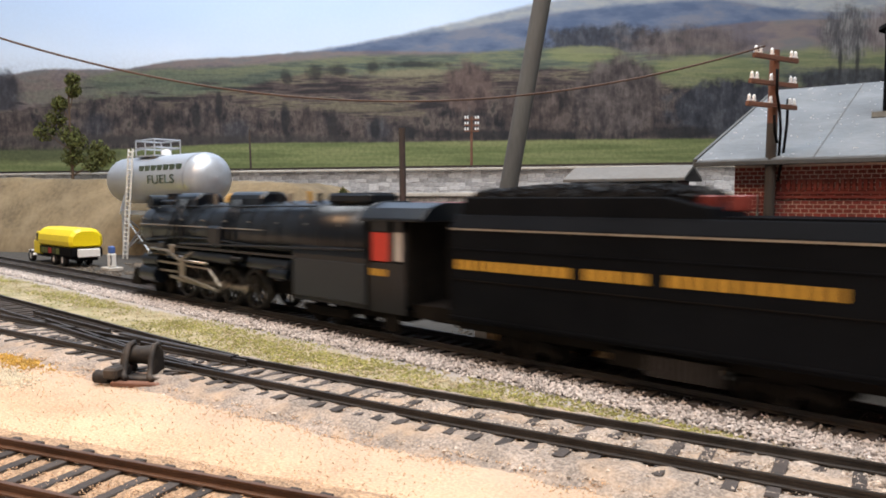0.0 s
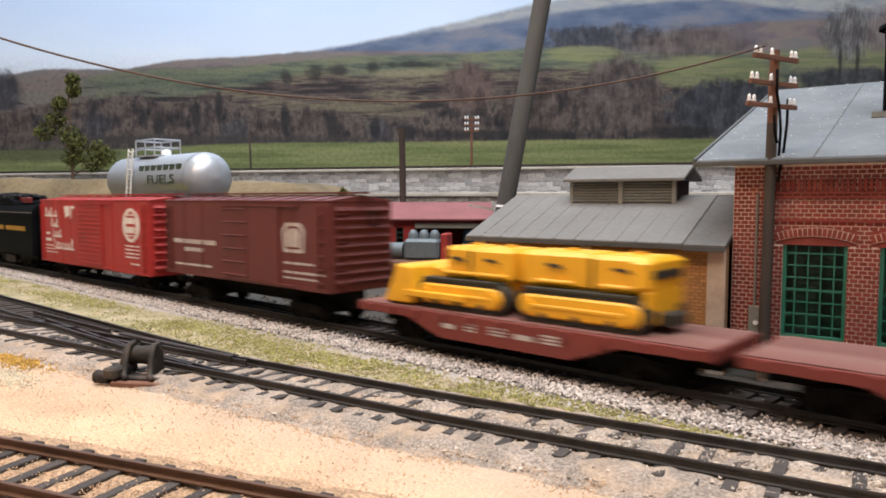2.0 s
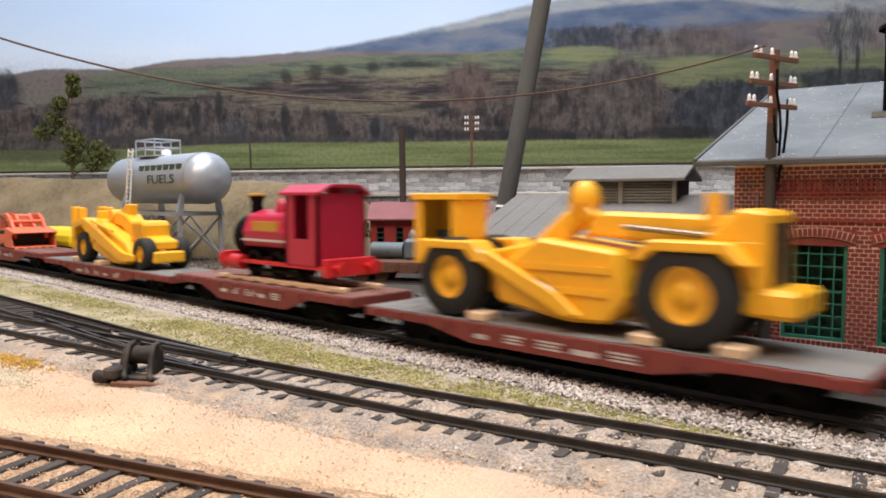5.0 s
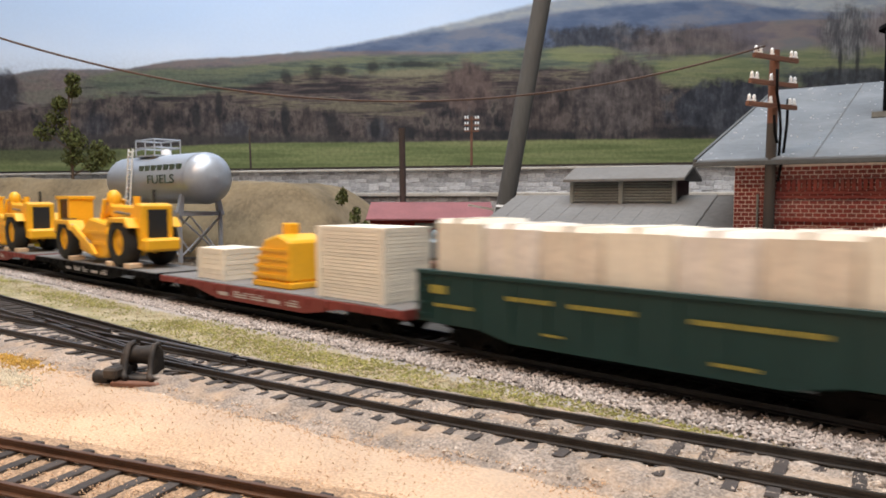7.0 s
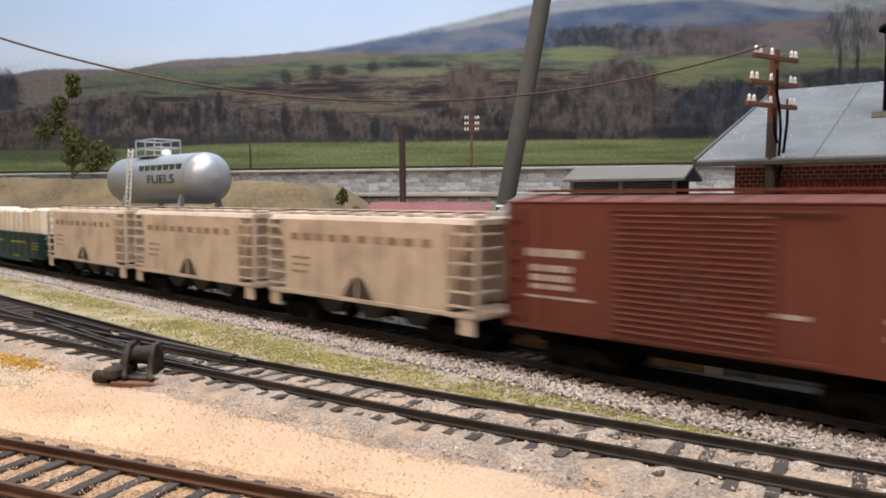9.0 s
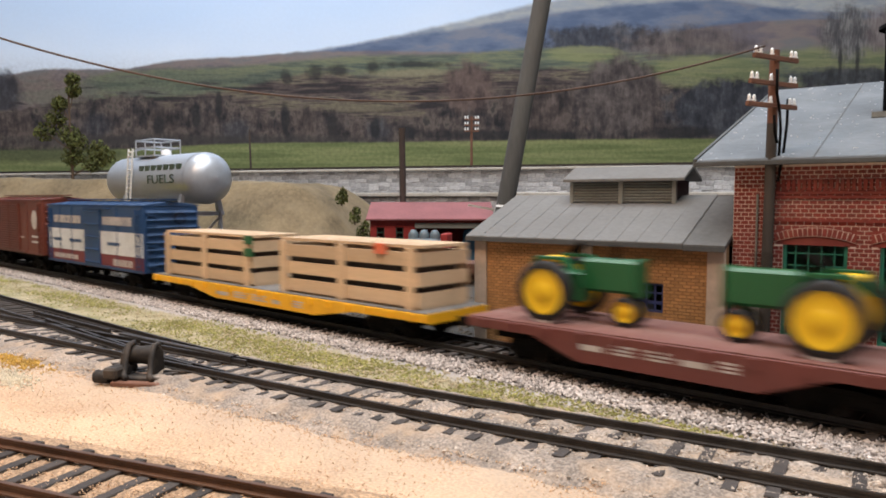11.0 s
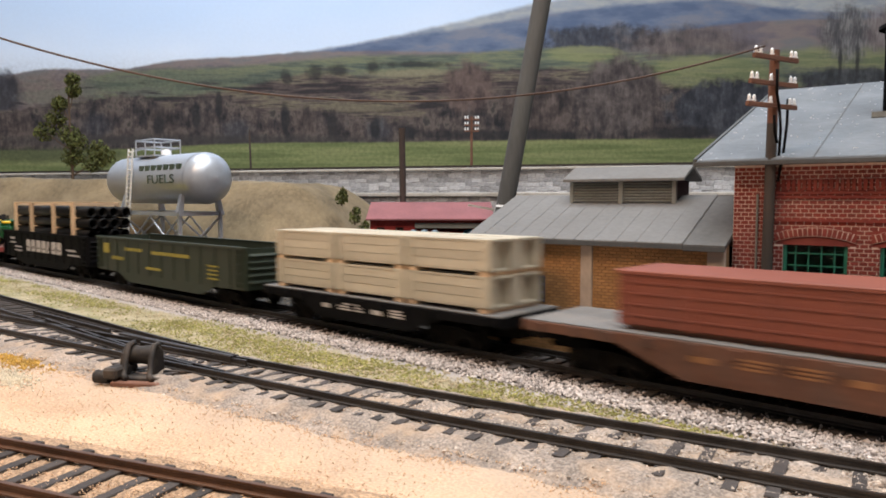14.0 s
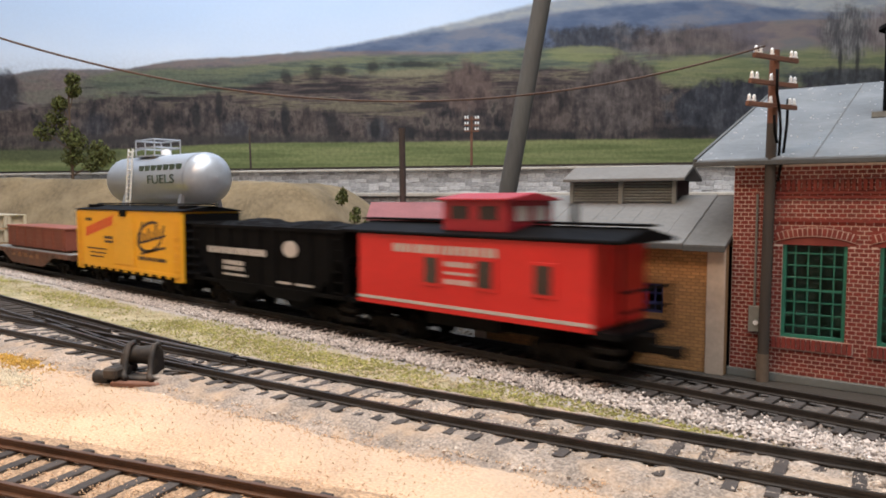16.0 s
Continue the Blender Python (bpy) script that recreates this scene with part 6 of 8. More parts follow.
c, h, y = box_car(2340, 2470, 12.5, 53, BOX_BROWN, "brown double-door boxcar with corrugated doors", [(-26, -4, 20), (-3.4, 18, 20)], [-50, 34], 8)
bars(c, y, LETTER_WHITE, (-57, -37, 35.5, 38), (-55, -40, 31, 33), (-55, -40, 28, 30), (-55, -40, 25.4, 27), (-57, -33, 22.6, 23.4), (-12, 8, 25.5, 28), (12, 26, 24, 25.2))
disc(c, 49, 38, 5.5, 7, y, LETTER_WHITE)
bars(c, y, LETTER_WHITE, (43, 56, 25, 26.4), (43, 56, 21, 22.4))

c, h, y = box_car(2482, 2628, 10.5, 50, BOX_BLUE, "boxcar banded in navy, white and dull red", [(-8, 16, 5)], [-50, -30, 40], 8)
white_band = paint("white_band_paint", (.6, .62, .64), .6)
part("white_band", G().box(-h - .05, h + .05, y - .25, y + .2, 19.5, 33.5), white_band, c, "white painted band")
part("red_band", G().box(-h - .05, h + .05, y - .25, y + .2, 10.4, 19.5), car_paint("dull_red_band", (.17, .025, .03)), c, "dull red painted band")
bars(c, y - .2, LETTER_WHITE, (-60, -14, 37.5, 42.5), (20, 60, 37.5, 42.5), (-62, -20, 13.5, 16.5), (34, 60, 13, 17))
bars(c, y - .25, BOX_BLUE, (-62, -48, 25, 27), (-34, -14, 25, 27), (26, 44, 25, 27))


def reefer():
    c, h = railcar("reefer", 3899, 4039, "yellow wooden refrigerator car with black roof and ends", "refrigerator car", 22)
    W = 17.3
    part("body", G().box(-h + 1, h - 1, -W, W, 12, 46.6), REEFER, c, bevel=.3)
    part("roof", G().prism([(-W - .8, 46.5), (W + .8, 46.5), (W + .8, 47), (0, 49.7), (-W - .8, 47)], "x", -h - .6, h + .6), BLACK, c, bevel=.1)
    part("roof_walk", G().box(-h - 2, h + 2, -3, 3, 50, 50.8), BLACK, c)
    for s in (-1, 1):
        part("end", G().box(s * (h - 1), s * h, -W, W, 11, 45.6), BLACK, c, "black car end", .2)
        for i in range(7):
            z = 14 + 4.4 * i
            part("end_rib", G().prism([(s * h, z - 1.2), (s * (h + 1.4), z), (s * h, z + 1.2)], "y", -W + 2, W - 2), BLACK, c)
            part("grab_iron", G().box(s * (h - 9), s * (h - 1.5), -W - 1, -W - .4, z + 1, z + 1.6), REEFER, c)
        part("ice_hatch", G().box(s * (h - 14), s * (h - 5), -12, -5, 47.6, 50), BLACK, c, bevel=.3)
        part("corner_post", G().box(s * h - (2.5 if s > 0 else -.2), s * h + (.2 if s > 0 else 2.5), -W - .5, -W + 1, 9, 45.4), REEFER, c)
        part("step", G().box(s * (h - 6) - 3, s * (h - 6) + 3, -W - .3, -W + .4, 8.6, 12.4), REEFER, c)
    part("side_sill", G().box(-h + 1, h - 1, -W - .4, -W + .5, 11.2, 13), REEFER, c)
    for i in range(13):
        x = -h + 6 + (2 * h - 12) * i / 12
        part("sill_bracket", G().box(x - 1.6, x + 1.6, -W - .3, -W + .3, 9.8, 11.4), REEFER, c)
    d = part("door", G().box(-14, 14, -W - .5, -W, 14.5, 43.6), REEFER, c, bevel=.15)
    for x in (-12, 12):
        for z in (18, 28, 38):
            part("hinge", G().box(x - 3, x + 3, -W - .9, -W - .4, z, z + .8), REEFER, d)
    part("latch", G().box(-4, 4, -W - 1.2, -W - .4, 43, 46.5), BLACK, d)
    for i in range(54):
        x = -h + 2 + (2 * h - 4) * i / 53
        part("board_joint", G().box(x - .14, x + .14, -W - .1, -W + .05, 13, 45), REEFER, c)
    part("underframe", G().box(-h + 2, h - 2, -11, 11, 7, 12), STEEL, c)
    red = paint("orange_red_lettering", (.62, .085, .02), .6)
    for i in range(8):
        x = -56 + i * 5.6
        part("lettering", G(Matrix.Translation((x, 0, 29.5 + i * 1.15))).prism([(0, 0), (4.6, .9), (5.2, 6.8), (.6, 5.9)], "y", -W - .2, -W), red, c, "slanted orange-red lettering")
    bars(c, -W, LETTER_DARK, (-56, -46, 39.5, 41.5), (-28, -16, 29, 30.6), (-28, -16, 26.5, 28), (-54, -26, 22, 22.8), (-50, -26, 19.5, 20.2), (-50, -30, 17, 17.8), (18, 52, 18.5, 20.5))
    for i in range(18):
        a, k = 0.9 + i * 0.3, 0.3 + i * 0.3 + .9
        p, q = (33 + 15 * math.cos(a), 32 + 8 * math.sin(a) + 2.4 * math.cos(a)), (33 + 15 * math.cos(k), 32 + 8 * math.sin(k) + 2.4 * math.cos(k))
        d = Vector((q[0] - p[0], q[1] - p[1])).normalized().orthogonal() * (.4 + .7 * abs(math.sin(a * .5)))
        part("emblem_stroke", G().prism([(p[0] - d.x, p[1] - d.y), (q[0] - d.x, q[1] - d.y), (q[0] + d.x, q[1] + d.y), (p[0] + d.x, p[1] + d.y)], "y", -W - .16, -W), LETTER_DARK, c)
    for i, tall in enumerate((13, 6, 8, 5.5, 10, 5.5, 7)):
        x = 19 + 4.6 * i
        z = 27.4 + .75 * i
        part("emblem_stroke", G().prism([(x, z), (x + 1.7, z), (x + 1.7 + tall * .32, z + tall), (x + tall * .32, z + tall)], "y", -W - .2, -W), LETTER_DARK, c)
        part("emblem_stroke", G().prism([(x, z), (x + 4.6, z + .8), (x + 4.8, z + 1.9), (x + .4, z + 1.2)], "y", -W - .22, -W), LETTER_DARK, c)
    part("emblem", G(Matrix.Translation((36, 0, 24.4)) @ Matrix.Rotation(-.16, 4, "Y")).box(-15, 15, -W - .16, -W, -.6, .6), LETTER_DARK, c)


reefer()


# black bay paint, with the shade under the car put into the colour
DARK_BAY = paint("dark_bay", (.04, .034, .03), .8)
DARK_ARCH = paint("dark_arch_mark", (.05, .036, .028), .8)
WORN_DARK = paint("worn_dark_lettering", (.27, .20, .15), .8)


def covered_hopper(left, right):
    c, h = railcar("covered_hopper", left, right, "dusty tan covered hopper with caged end ladders", "covered hopper", 17)
    W = 17.2
    part("body", G().prism([(-h + 14, 14), (h - 14, 14), (h - 9, 44.5), (-h + 9, 44.5)], "y", -W, W), TAN_CAR, c, bevel=.4)
    part("side_sheet", G().prism([(-h + 12, 13.5), (h - 12, 13.5), (h - 12, 44.8), (-h + 12, 44.8)], "y", -W - .5, -W + .2), TAN_CAR, c)
    part("roof", G().prism([(-W - .4, 44.3), (W + .4, 44.3), (W - 1, 46.6), (-W + 1, 46.6)], "x", -h + 1, h - 1), TAN_CAR, c, bevel=.3)
    walk_way = part("running_board", G().box(-h - .6, h + .6, -2.4, 2.4, 48.2, 48.9), TAN_CAR, c)
    for i in range(8):
        x = -h + 8 + (2 * h - 16) * i / 7
        part("roof_hatch", G().box(x - 3.4, x + 3.4, -11, -5, 46.4, 48.2), TAN_CAR, c, bevel=.5)
        part("hatch_bar", G().box(x - .5, x + .5, -13, -3.5, 48.2, 48.7), STEEL, c)
    for i in range(9):
        x = -h + 13 + (2 * h - 26) * i / 8
        part("side_rib", G().box(x - .4, x + .4, -W - 1, -W - .4, 14, 44.4), TAN_CAR, c)
    part("side_sill", G().box(-h, h, -W - .8, -W + .6, 12.4, 14), TAN_CAR, c, bevel=.15)
    for x in (-h * .42, h * .42, 0):
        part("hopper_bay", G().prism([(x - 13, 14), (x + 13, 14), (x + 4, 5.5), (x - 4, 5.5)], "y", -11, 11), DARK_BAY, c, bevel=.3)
    part("arch_stain_plate", G().prism([(9, 14.2), (6.5, 18), (3.5, 21.6), (0, 23), (-3.5, 21.6), (-6.5, 18), (-9, 14.2)], "y", -W - .65, -W - .5), DARK_ARCH, c, "dark arched mark low on the side")
    for s in (-1, 1):
        part("end_platform", G().box(s * (h - 12), s * h, -W, W, 12, 13.4), TAN_CAR, c)
        part("end_post", G().box(s * h - .6, s * h + .6, -W - .2, -W + 1.2, 13, 45), TAN_CAR, c)
        part("end_post", G().box(s * h - .6, s * h + .6, W - 1.2, W + .2, 13, 45), TAN_CAR, c)
        for i in range(6):
            z = 16 + 5 * i
            part("grab_iron", G().box(s * (h - 11.5), s * h, -W - .9, -W - .3, z, z + .8), TAN_CAR, c)
            part("grab_iron", G().box(s * h - .4, s * h + .6, -W + 1, -W + 13, z, z + .8), TAN_CAR, c)
        part("slope_sheet", G().prism([(s * (h - 13), 15), (s * (h - 22), 15), (s * (h - 9), 44), (s * (h - 4), 44)], "y", -W + 1.5, W - 1.5), TAN_CAR, c)
        part("step", G().box(s * (h - 4) - 3.4, s * (h - 4) + 3.4, -W - .3, -W + .4, 6.5, 12.4), TAN_CAR, c)
    for i in range(10):
        x = -h + 17 + i * (2 * h - 36) / 10 + (1.5 if i > 4 else 0)
        part("lettering", G().box(x, x + 5.4, -W - .62, -W - .5, 36, 39), WORN_DARK, c)
    bars(c, -W - .5, WORN_DARK, (-h + 18, -h + 30, 28, 29), (-h + 18, -h + 30, 25, 26), (-h + 18, -h + 28, 22, 23))
    part("centre_sill", G().box(-h, h, -3.4, 3.4, 6, 12.4), STEEL, c)


for a, b in ((1933, 2057), (2071, 2193), (2206, 2327)):
    covered_hopper(a, b)


def coal_hopper():
    c, h = railcar("coal_hopper", 4051, 4172, "black coal hopper with heaped load and white lettering", "coal hopper", 20)
    W = 17.2
    prof = [(-h, 40), (h, 40), (h, 30), (h - 20, 13), (h - 30, 9), (6, 9), (0, 12), (-6, 9), (-h + 30, 9), (-h + 20, 13), (-h, 30)]
    for s in (-1, 1):
        part("side", G().prism(prof, "y", s * (W - 1), s * W), BLACK, c, bevel=.15)
        part("top_chord", G().box(-h, h, s * W - .8, s * W + .8, 39.4, 41), BLACK, c)
        part("slope_sheet", G().prism([(s * h, 40), (s * h, 30), (s * (h - 26), 10), (s * (h - 28), 12)], "y", -W + 1, W - 1), BLACK, c)
        part("end_post", G().box(s * h - 1, s * h, -W, -W + 1.2, 12, 40).box(s * h - 1, s * h, W - 1.2, W, 12, 40), BLACK, c)
        ladder(c, s * (h - 4), -W, 13, 39, BLACK, 5, 6)
    for i in range(9):
        x = -h + 10 + (2 * h - 20) * i / 8
        part("side_rib", G().box(x - .5, x + .5, -W - .9, -W, 14, 39.4), BLACK, c)
    for x in (-22, 22):
        part("hopper_bay", G().prism([(x - 14, 12), (x + 14, 12), (x + 5, 4.5), (x - 5, 4.5)], "y", -13, 13), BLACK, c)
    g, vs, fs = G(), [], []
    for i in range(41):
        for j in range(13):
            x, y = -h + 2 + (2 * h - 4) * i / 40, -W + 1.2 + (2 * W - 2.4) * j / 12
            vs.append((x, y, 38.6 + 5 * math.sin(3.1416 * j / 12) * (.6 + .4 * abs(math.sin(x * .07))) * min(1, (h - abs(x)) / 12) + random.uniform(-.7, .7)))
    fs = [(i * 13 + j, i * 13 + 13 + j, i * 13 + 14 + j, i * 13 + j + 1) for i in range(40) for j in range(12)]
    part("coal_load", g.add(vs, fs), paint("dull_coal", (.007, .007, .0078), .6, 0, .4, 80, 700, .5, gloss=.1), c, "heaped black coal")
    part("centre_sill", G().box(-h, h, -3, 3, 6, 10), STEEL, c)
    part("side_sill", G().box(-h, h, -W - .4, -W + .4, 12.4, 14), BLACK, c)
    bars(c, -W - .9, LETTER_WHITE, (-45, 6, 27.2, 30.2), (-31, -12, 22, 24), (-31, -12, 19.4, 21.2), (-31, -10, 16.8, 17.8), (14, 24, 16, 17), (28, 40, 16, 17))
    disc(c, 24, 31.6, 5.4, 3.6, -W - .9, LETTER_WHITE)


coal_hopper()


def caboose():
    c, h = railcar("caboose", 4168, 4298, "bright red caboose with cupola and black roof", "caboose", 26)
    W = 16.8
    dark_pane = paint("sooty_pane", (.03, .022, .02), .2)
    x0, x1 = -54, 51.5
    part("body", G().box(x0, x1, -W, W, 14, 40.4), CABOOSE, c, bevel=.4)
    part("roof", G().prism([(-W - 1.4, 40.2), (W + 1.4, 40.2), (W + 1.4, 41.4), (0, 44.6), (-W - 1.4, 41.4)], "x", -h + 1, h - 4), BLACK, c, bevel=.3)
    # caboose red darkened to crimson: the cupola's shade is put into its paint
    cup_red = paint("shaded_cupola_crimson", (.30, .014, .024), .5)
    cup = part("cupola", G().box(-12, 17, -13.5, 13.5, 42, 53), cup_red, c, bevel=.4)
    part("cupola_roof", G().prism([(-15, 52.8), (15, 52.8), (15, 53.6), (0, 55.6), (-15, 53.6)], "x", -14, 19), cup_red, cup, bevel=.2)
    for x in (-8, 5):
        part("cupola_window", G().box(x, x + 8, -13.8, -13.3, 46.5, 51), dark_pane, cup)
    part("cupola_window", G().box(16.8, 17.3, -9, -2, 46, 51).box(16.8, 17.3, 2, 9, 46, 51), LETTER_WHITE, cup)
    part("roof_walk", G().box(19, h - 3, -3, 3, 45, 45.8), BLACK, c)
    part("roof_walk", G().box(-h - 2, -14, -3, 3, 45, 45.8), BLACK, c)
    for x in (-17.5, 7, 30.5):
        f = part("window", G().box(x - 1, x + 8, -W - .6, -W, 22.4, 33.6), CABOOSE, c, bevel=.15)
        part("pane", G().box(x + .4, x + 6.6, -W - .8, -W - .5, 23.6, 32.6), dark_pane, f)
    part("stripe", G().box(x0, x1, -W - .25, -W, 15, 16.1), LETTER_WHITE, c, "pale stripe along the sill")
    part("side_sill", G().box(x0, x1, -W - .3, -W + .4, 13.2, 14.6), CABOOSE, c)
    bars(c, -W, LETTER_WHITE, (-34, 16, 33.9, 37), (-8, 5.5, 29.8, 31.6), (-8, 5.5, 23.6, 25.4), (-8, 5.5, 27, 28))
    for s, e, edge in ((-1, x0, -h), (1, x1, h - 5)):
        part("platform", G().box(*sorted((e, edge)), -W, W, 12, 14), BLACK, c)
        part("steps", G().box(*sorted((edge - s * 9, edge)), -W - .6, -W + 4, 4, 6).box(*sorted((edge - s * 9, edge)), -W - .3, -W + 4, 8, 9.4), STEEL, c)
        part("end_railing", G().cyl((edge, -W + 1, 14), (edge, -W + 1, 27), .5, 6).cyl((edge, W - 1, 14), (edge, W - 1, 27), .5, 6).cyl((edge, -W + 1, 26), (edge, W - 1, 26), .5, 6).cyl((edge, -W + 1, 20), (edge, W - 1, 20), .4, 6), BLACK, c)
        part("corner_post", G().cyl((edge, -W + 1, 14), (edge, -W + 1, 41), .5, 6), BLACK, c)
        part("end_door", G().box(*sorted((e, e + s * .5)), -4.5, 4.5, 15, 37), CABOOSE, c)
    part("underframe", G().box(-h + 2, h - 2, -4, 4, 7, 12).box(-20, 14, -13, 13, 8, 13), STEEL, c)
    part("chimney", G().cyl((30, 7, 42), (30, 7, 52), 1.2, 10), BLACK, c)


caboose()

# flat cars
RUST_LETTER = paint("rust_stain", (.26, .12, .05), .85)
FLATS = {}
TOPS = dict(f1=13.8, f2=13.8, f3=13.8, f4=11.5, f5=13.8, fa=12, fb=12, fc=12, fy=12, t1=14, t2=14, fk=14.4, fr=15.5)
for key, (a, b, mat, deck, label) in dict(
        f1=(340, 480, FLAT_RED, DECK_RED, "oxide-red flatcar with a dusty red deck"),
        f2=(488, 633, FLAT_RED, DECK_RED, "oxide-red flatcar with a dusty red deck"),
        f3=(641, 817, FLAT_RED, DECK_RED, "long oxide-red flatcar with faded white lettering"),
        f4=(825, 1011, FLAT_RED, DECK_GREY, "long oxide-red flatcar with a grey plank deck"),
        f5=(1019, 1162, FLAT_RED, DECK_RED, "oxide-red flatcar carrying a small locomotive"),
        fa=(1172, 1344, FLAT_RED, DECK_GREY, "oxide-red flatcar with a dark grey deck"),
        fb=(1357, 1544, BLACK, DECK_GREY, "black flatcar with a grey plank deck"),
        fc=(1552, 1742, FLAT_RED, DECK_GREY, "long oxide-red flatcar carrying crates"),
        fy=(2641, 2852, MACHINE, DECK_GREY, "bright yellow flatcar carrying slatted crates"),
        t1=(2872, 3011, car_paint("brown_flat_paint", (.15, .04, .033)), DECK_RED, "brown flatcar carrying two farm tractors"),
        t2=(3021, 3188, FLAT_RED, DECK_RED, "red flatcar carrying four farm tractors"),
        fk=(3569, 3705, BLACK, DECK_GREY, "black flatcar carrying long board crates"),
        fr=(3715, 3886, RUST, DECK_GREY, "rusty depressed flatcar with a worn grey deck")).items():
    FLATS[key] = flat_car(a, b, mat, deck, label, TOPS[key], letters=RUST_LETTER if key == "fr" else LETTER_WHITE)
DECK = 11.55
DECK_HIGH, DECK_MID = 13.85, 12.05


TRACK_PLATE = paint("track_plate", (.045, .042, .034), .7, .3, .3)


def crawler_tracks(m, x0, x1, r, mat):
    """Two crawler belts from x0 to x1 with their side plates, rollers and shoes."""
    def oval(q):
        ring = [(x0 + r + q * math.cos(a), r + q * math.sin(a)) for a in [1.57 + i * .393 for i in range(9)]]
        return ring + [(x1 - r + q * math.cos(a), r + q * math.sin(a)) for a in [-1.57 + i * .393 for i in range(9)]]

    n = int((x1 - x0 - r) / 2.9)
    for k in (-1, 1):
        t = part("crawler_track", G().prism(oval(r - .1), "y", *sorted((k * 7.5, k * 13))), TRACK_PLATE, m, bevel=.3)
        shoe = G().box(-1.1, 1.1, *sorted((k * 7.2, k * 13.6)), -.35, .35).mesh("track_shoe")
        for i in range(n):
            for z in (.25, 2 * r):
                part("track_shoe", shoe, TRACK_PLATE, t).location = ((x0 + r * .6 + (x1 - x0 - 1.2 * r) * (i + .5) / n) * U, 0, z * U)
        frame_plate = part("track_frame", G().prism(oval(r - 1.7), "y", *sorted((k * 12.6, k * 14))), mat, m, bevel=.7)
        part("frame_rib", G().box(x0 + r, x1 - r, *sorted((k * 13.9, k * 14.5)), r - .6, r + .6), mat, frame_plate, bevel=.2)
        for px in (x0 + r, x1 - r):
            part("idler", G().cyl((px, k * 13.8, r), (px, k * 14.7, r), r * .42, 14), mat, t)
        for i in range(3):
            px = x0 + r + (x1 - x0 - 2 * r) * (i + .5) / 3
            part("roller", G().cyl((px, k * 13.8, 2.2), (px, k * 14.4, 2.2), 1.3, 10), TRACK_PLATE, t)


def bulldozer(x, half, label, blade, tail):
    """A boxy crawler tractor whose hoods keep one height; blade leads at -x, a tall winch body may close the rear."""
    m = thing("bulldozer", Matrix(), label, "bulldozer")
    move(m, x, DECK_HIGH)
    crawler_tracks(m, -half, half, 5.4, MACHINE)
    part("belly", G().box(-half + 3, half - 2, -8, 8, 4, 13), MACHINE, m, bevel=.8)
    mid = 2 if blade else 3
    front = -half + (11 if blade else -1)
    part("engine_hood", G().box(front, mid - .4, -9.2, 9.2, 11, 22.6), MACHINE, m, bevel=1.3)
    part("rear_hood", G().box(mid, half - .6, -9.8, 9.8, 11, 22.4), MACHINE, m, bevel=1.3)
    # dark strip in the gap between the hoods, drawn in place of its shade
    part("hood_shade", G().box(mid - .6, mid + .2, -9, 9, 11, 21), TRACK_PLATE, m)
    for cx in ((front + mid) / 2, (mid + half) / 2):
        part("hood_slot", G().prism([(cx - 3, 18.2), (cx + 3.4, 17.2), (cx + 2, 18.6), (cx - 2.4, 19)], "y", -10.1, -9.1), TRACK_PLATE, m)
        part("hood_ledge", G().box(cx - 7, cx + 7, -10.6, -9, 12.4, 13.8), MACHINE, m, bevel=.4)
        part("filler_cap", G().cyl((cx, 2, 22.4), (cx, 2, 23.4), 1.6, 10), MACHINE, m)
    if blade:
        part("blade", G().prism([(-half - 16, .6), (-half - 1, .6), (-half + 1, 6), (-half - 1, 14.6), (-half - 9, 15.2), (-half - 12, 8)], "y", -15.4, 15.4), MACHINE, m, bevel=.7)
        for y in (-16, 14.8):
            part("push_arm", G().box(-half - 4, 4, y, y + 1.2, 3.6, 6), MACHINE, m, bevel=.3)
        part("radiator_guard", G().box(-half + 3, -half + 11, -8.4, 8.4, 8, 15), MACHINE, m, bevel=1)
    if tail:
        part("winch_body", G().box(half - 6, half - .5, -12.4, 12.4, 13, 21.6).box(half - 2.4, half - .5, -12.4, 12.4, 2.4, 13), MACHINE, m, bevel=.9)
        part("winch_plate", G().box(half - .5, half, -9, 9, 16, 18.6), TRACK_PLATE, m)
        part("drawbar", G().box(half - .5, half + 4, -5, 5, 2, 6), TRACK_PLATE, m, bevel=.4)
    return m


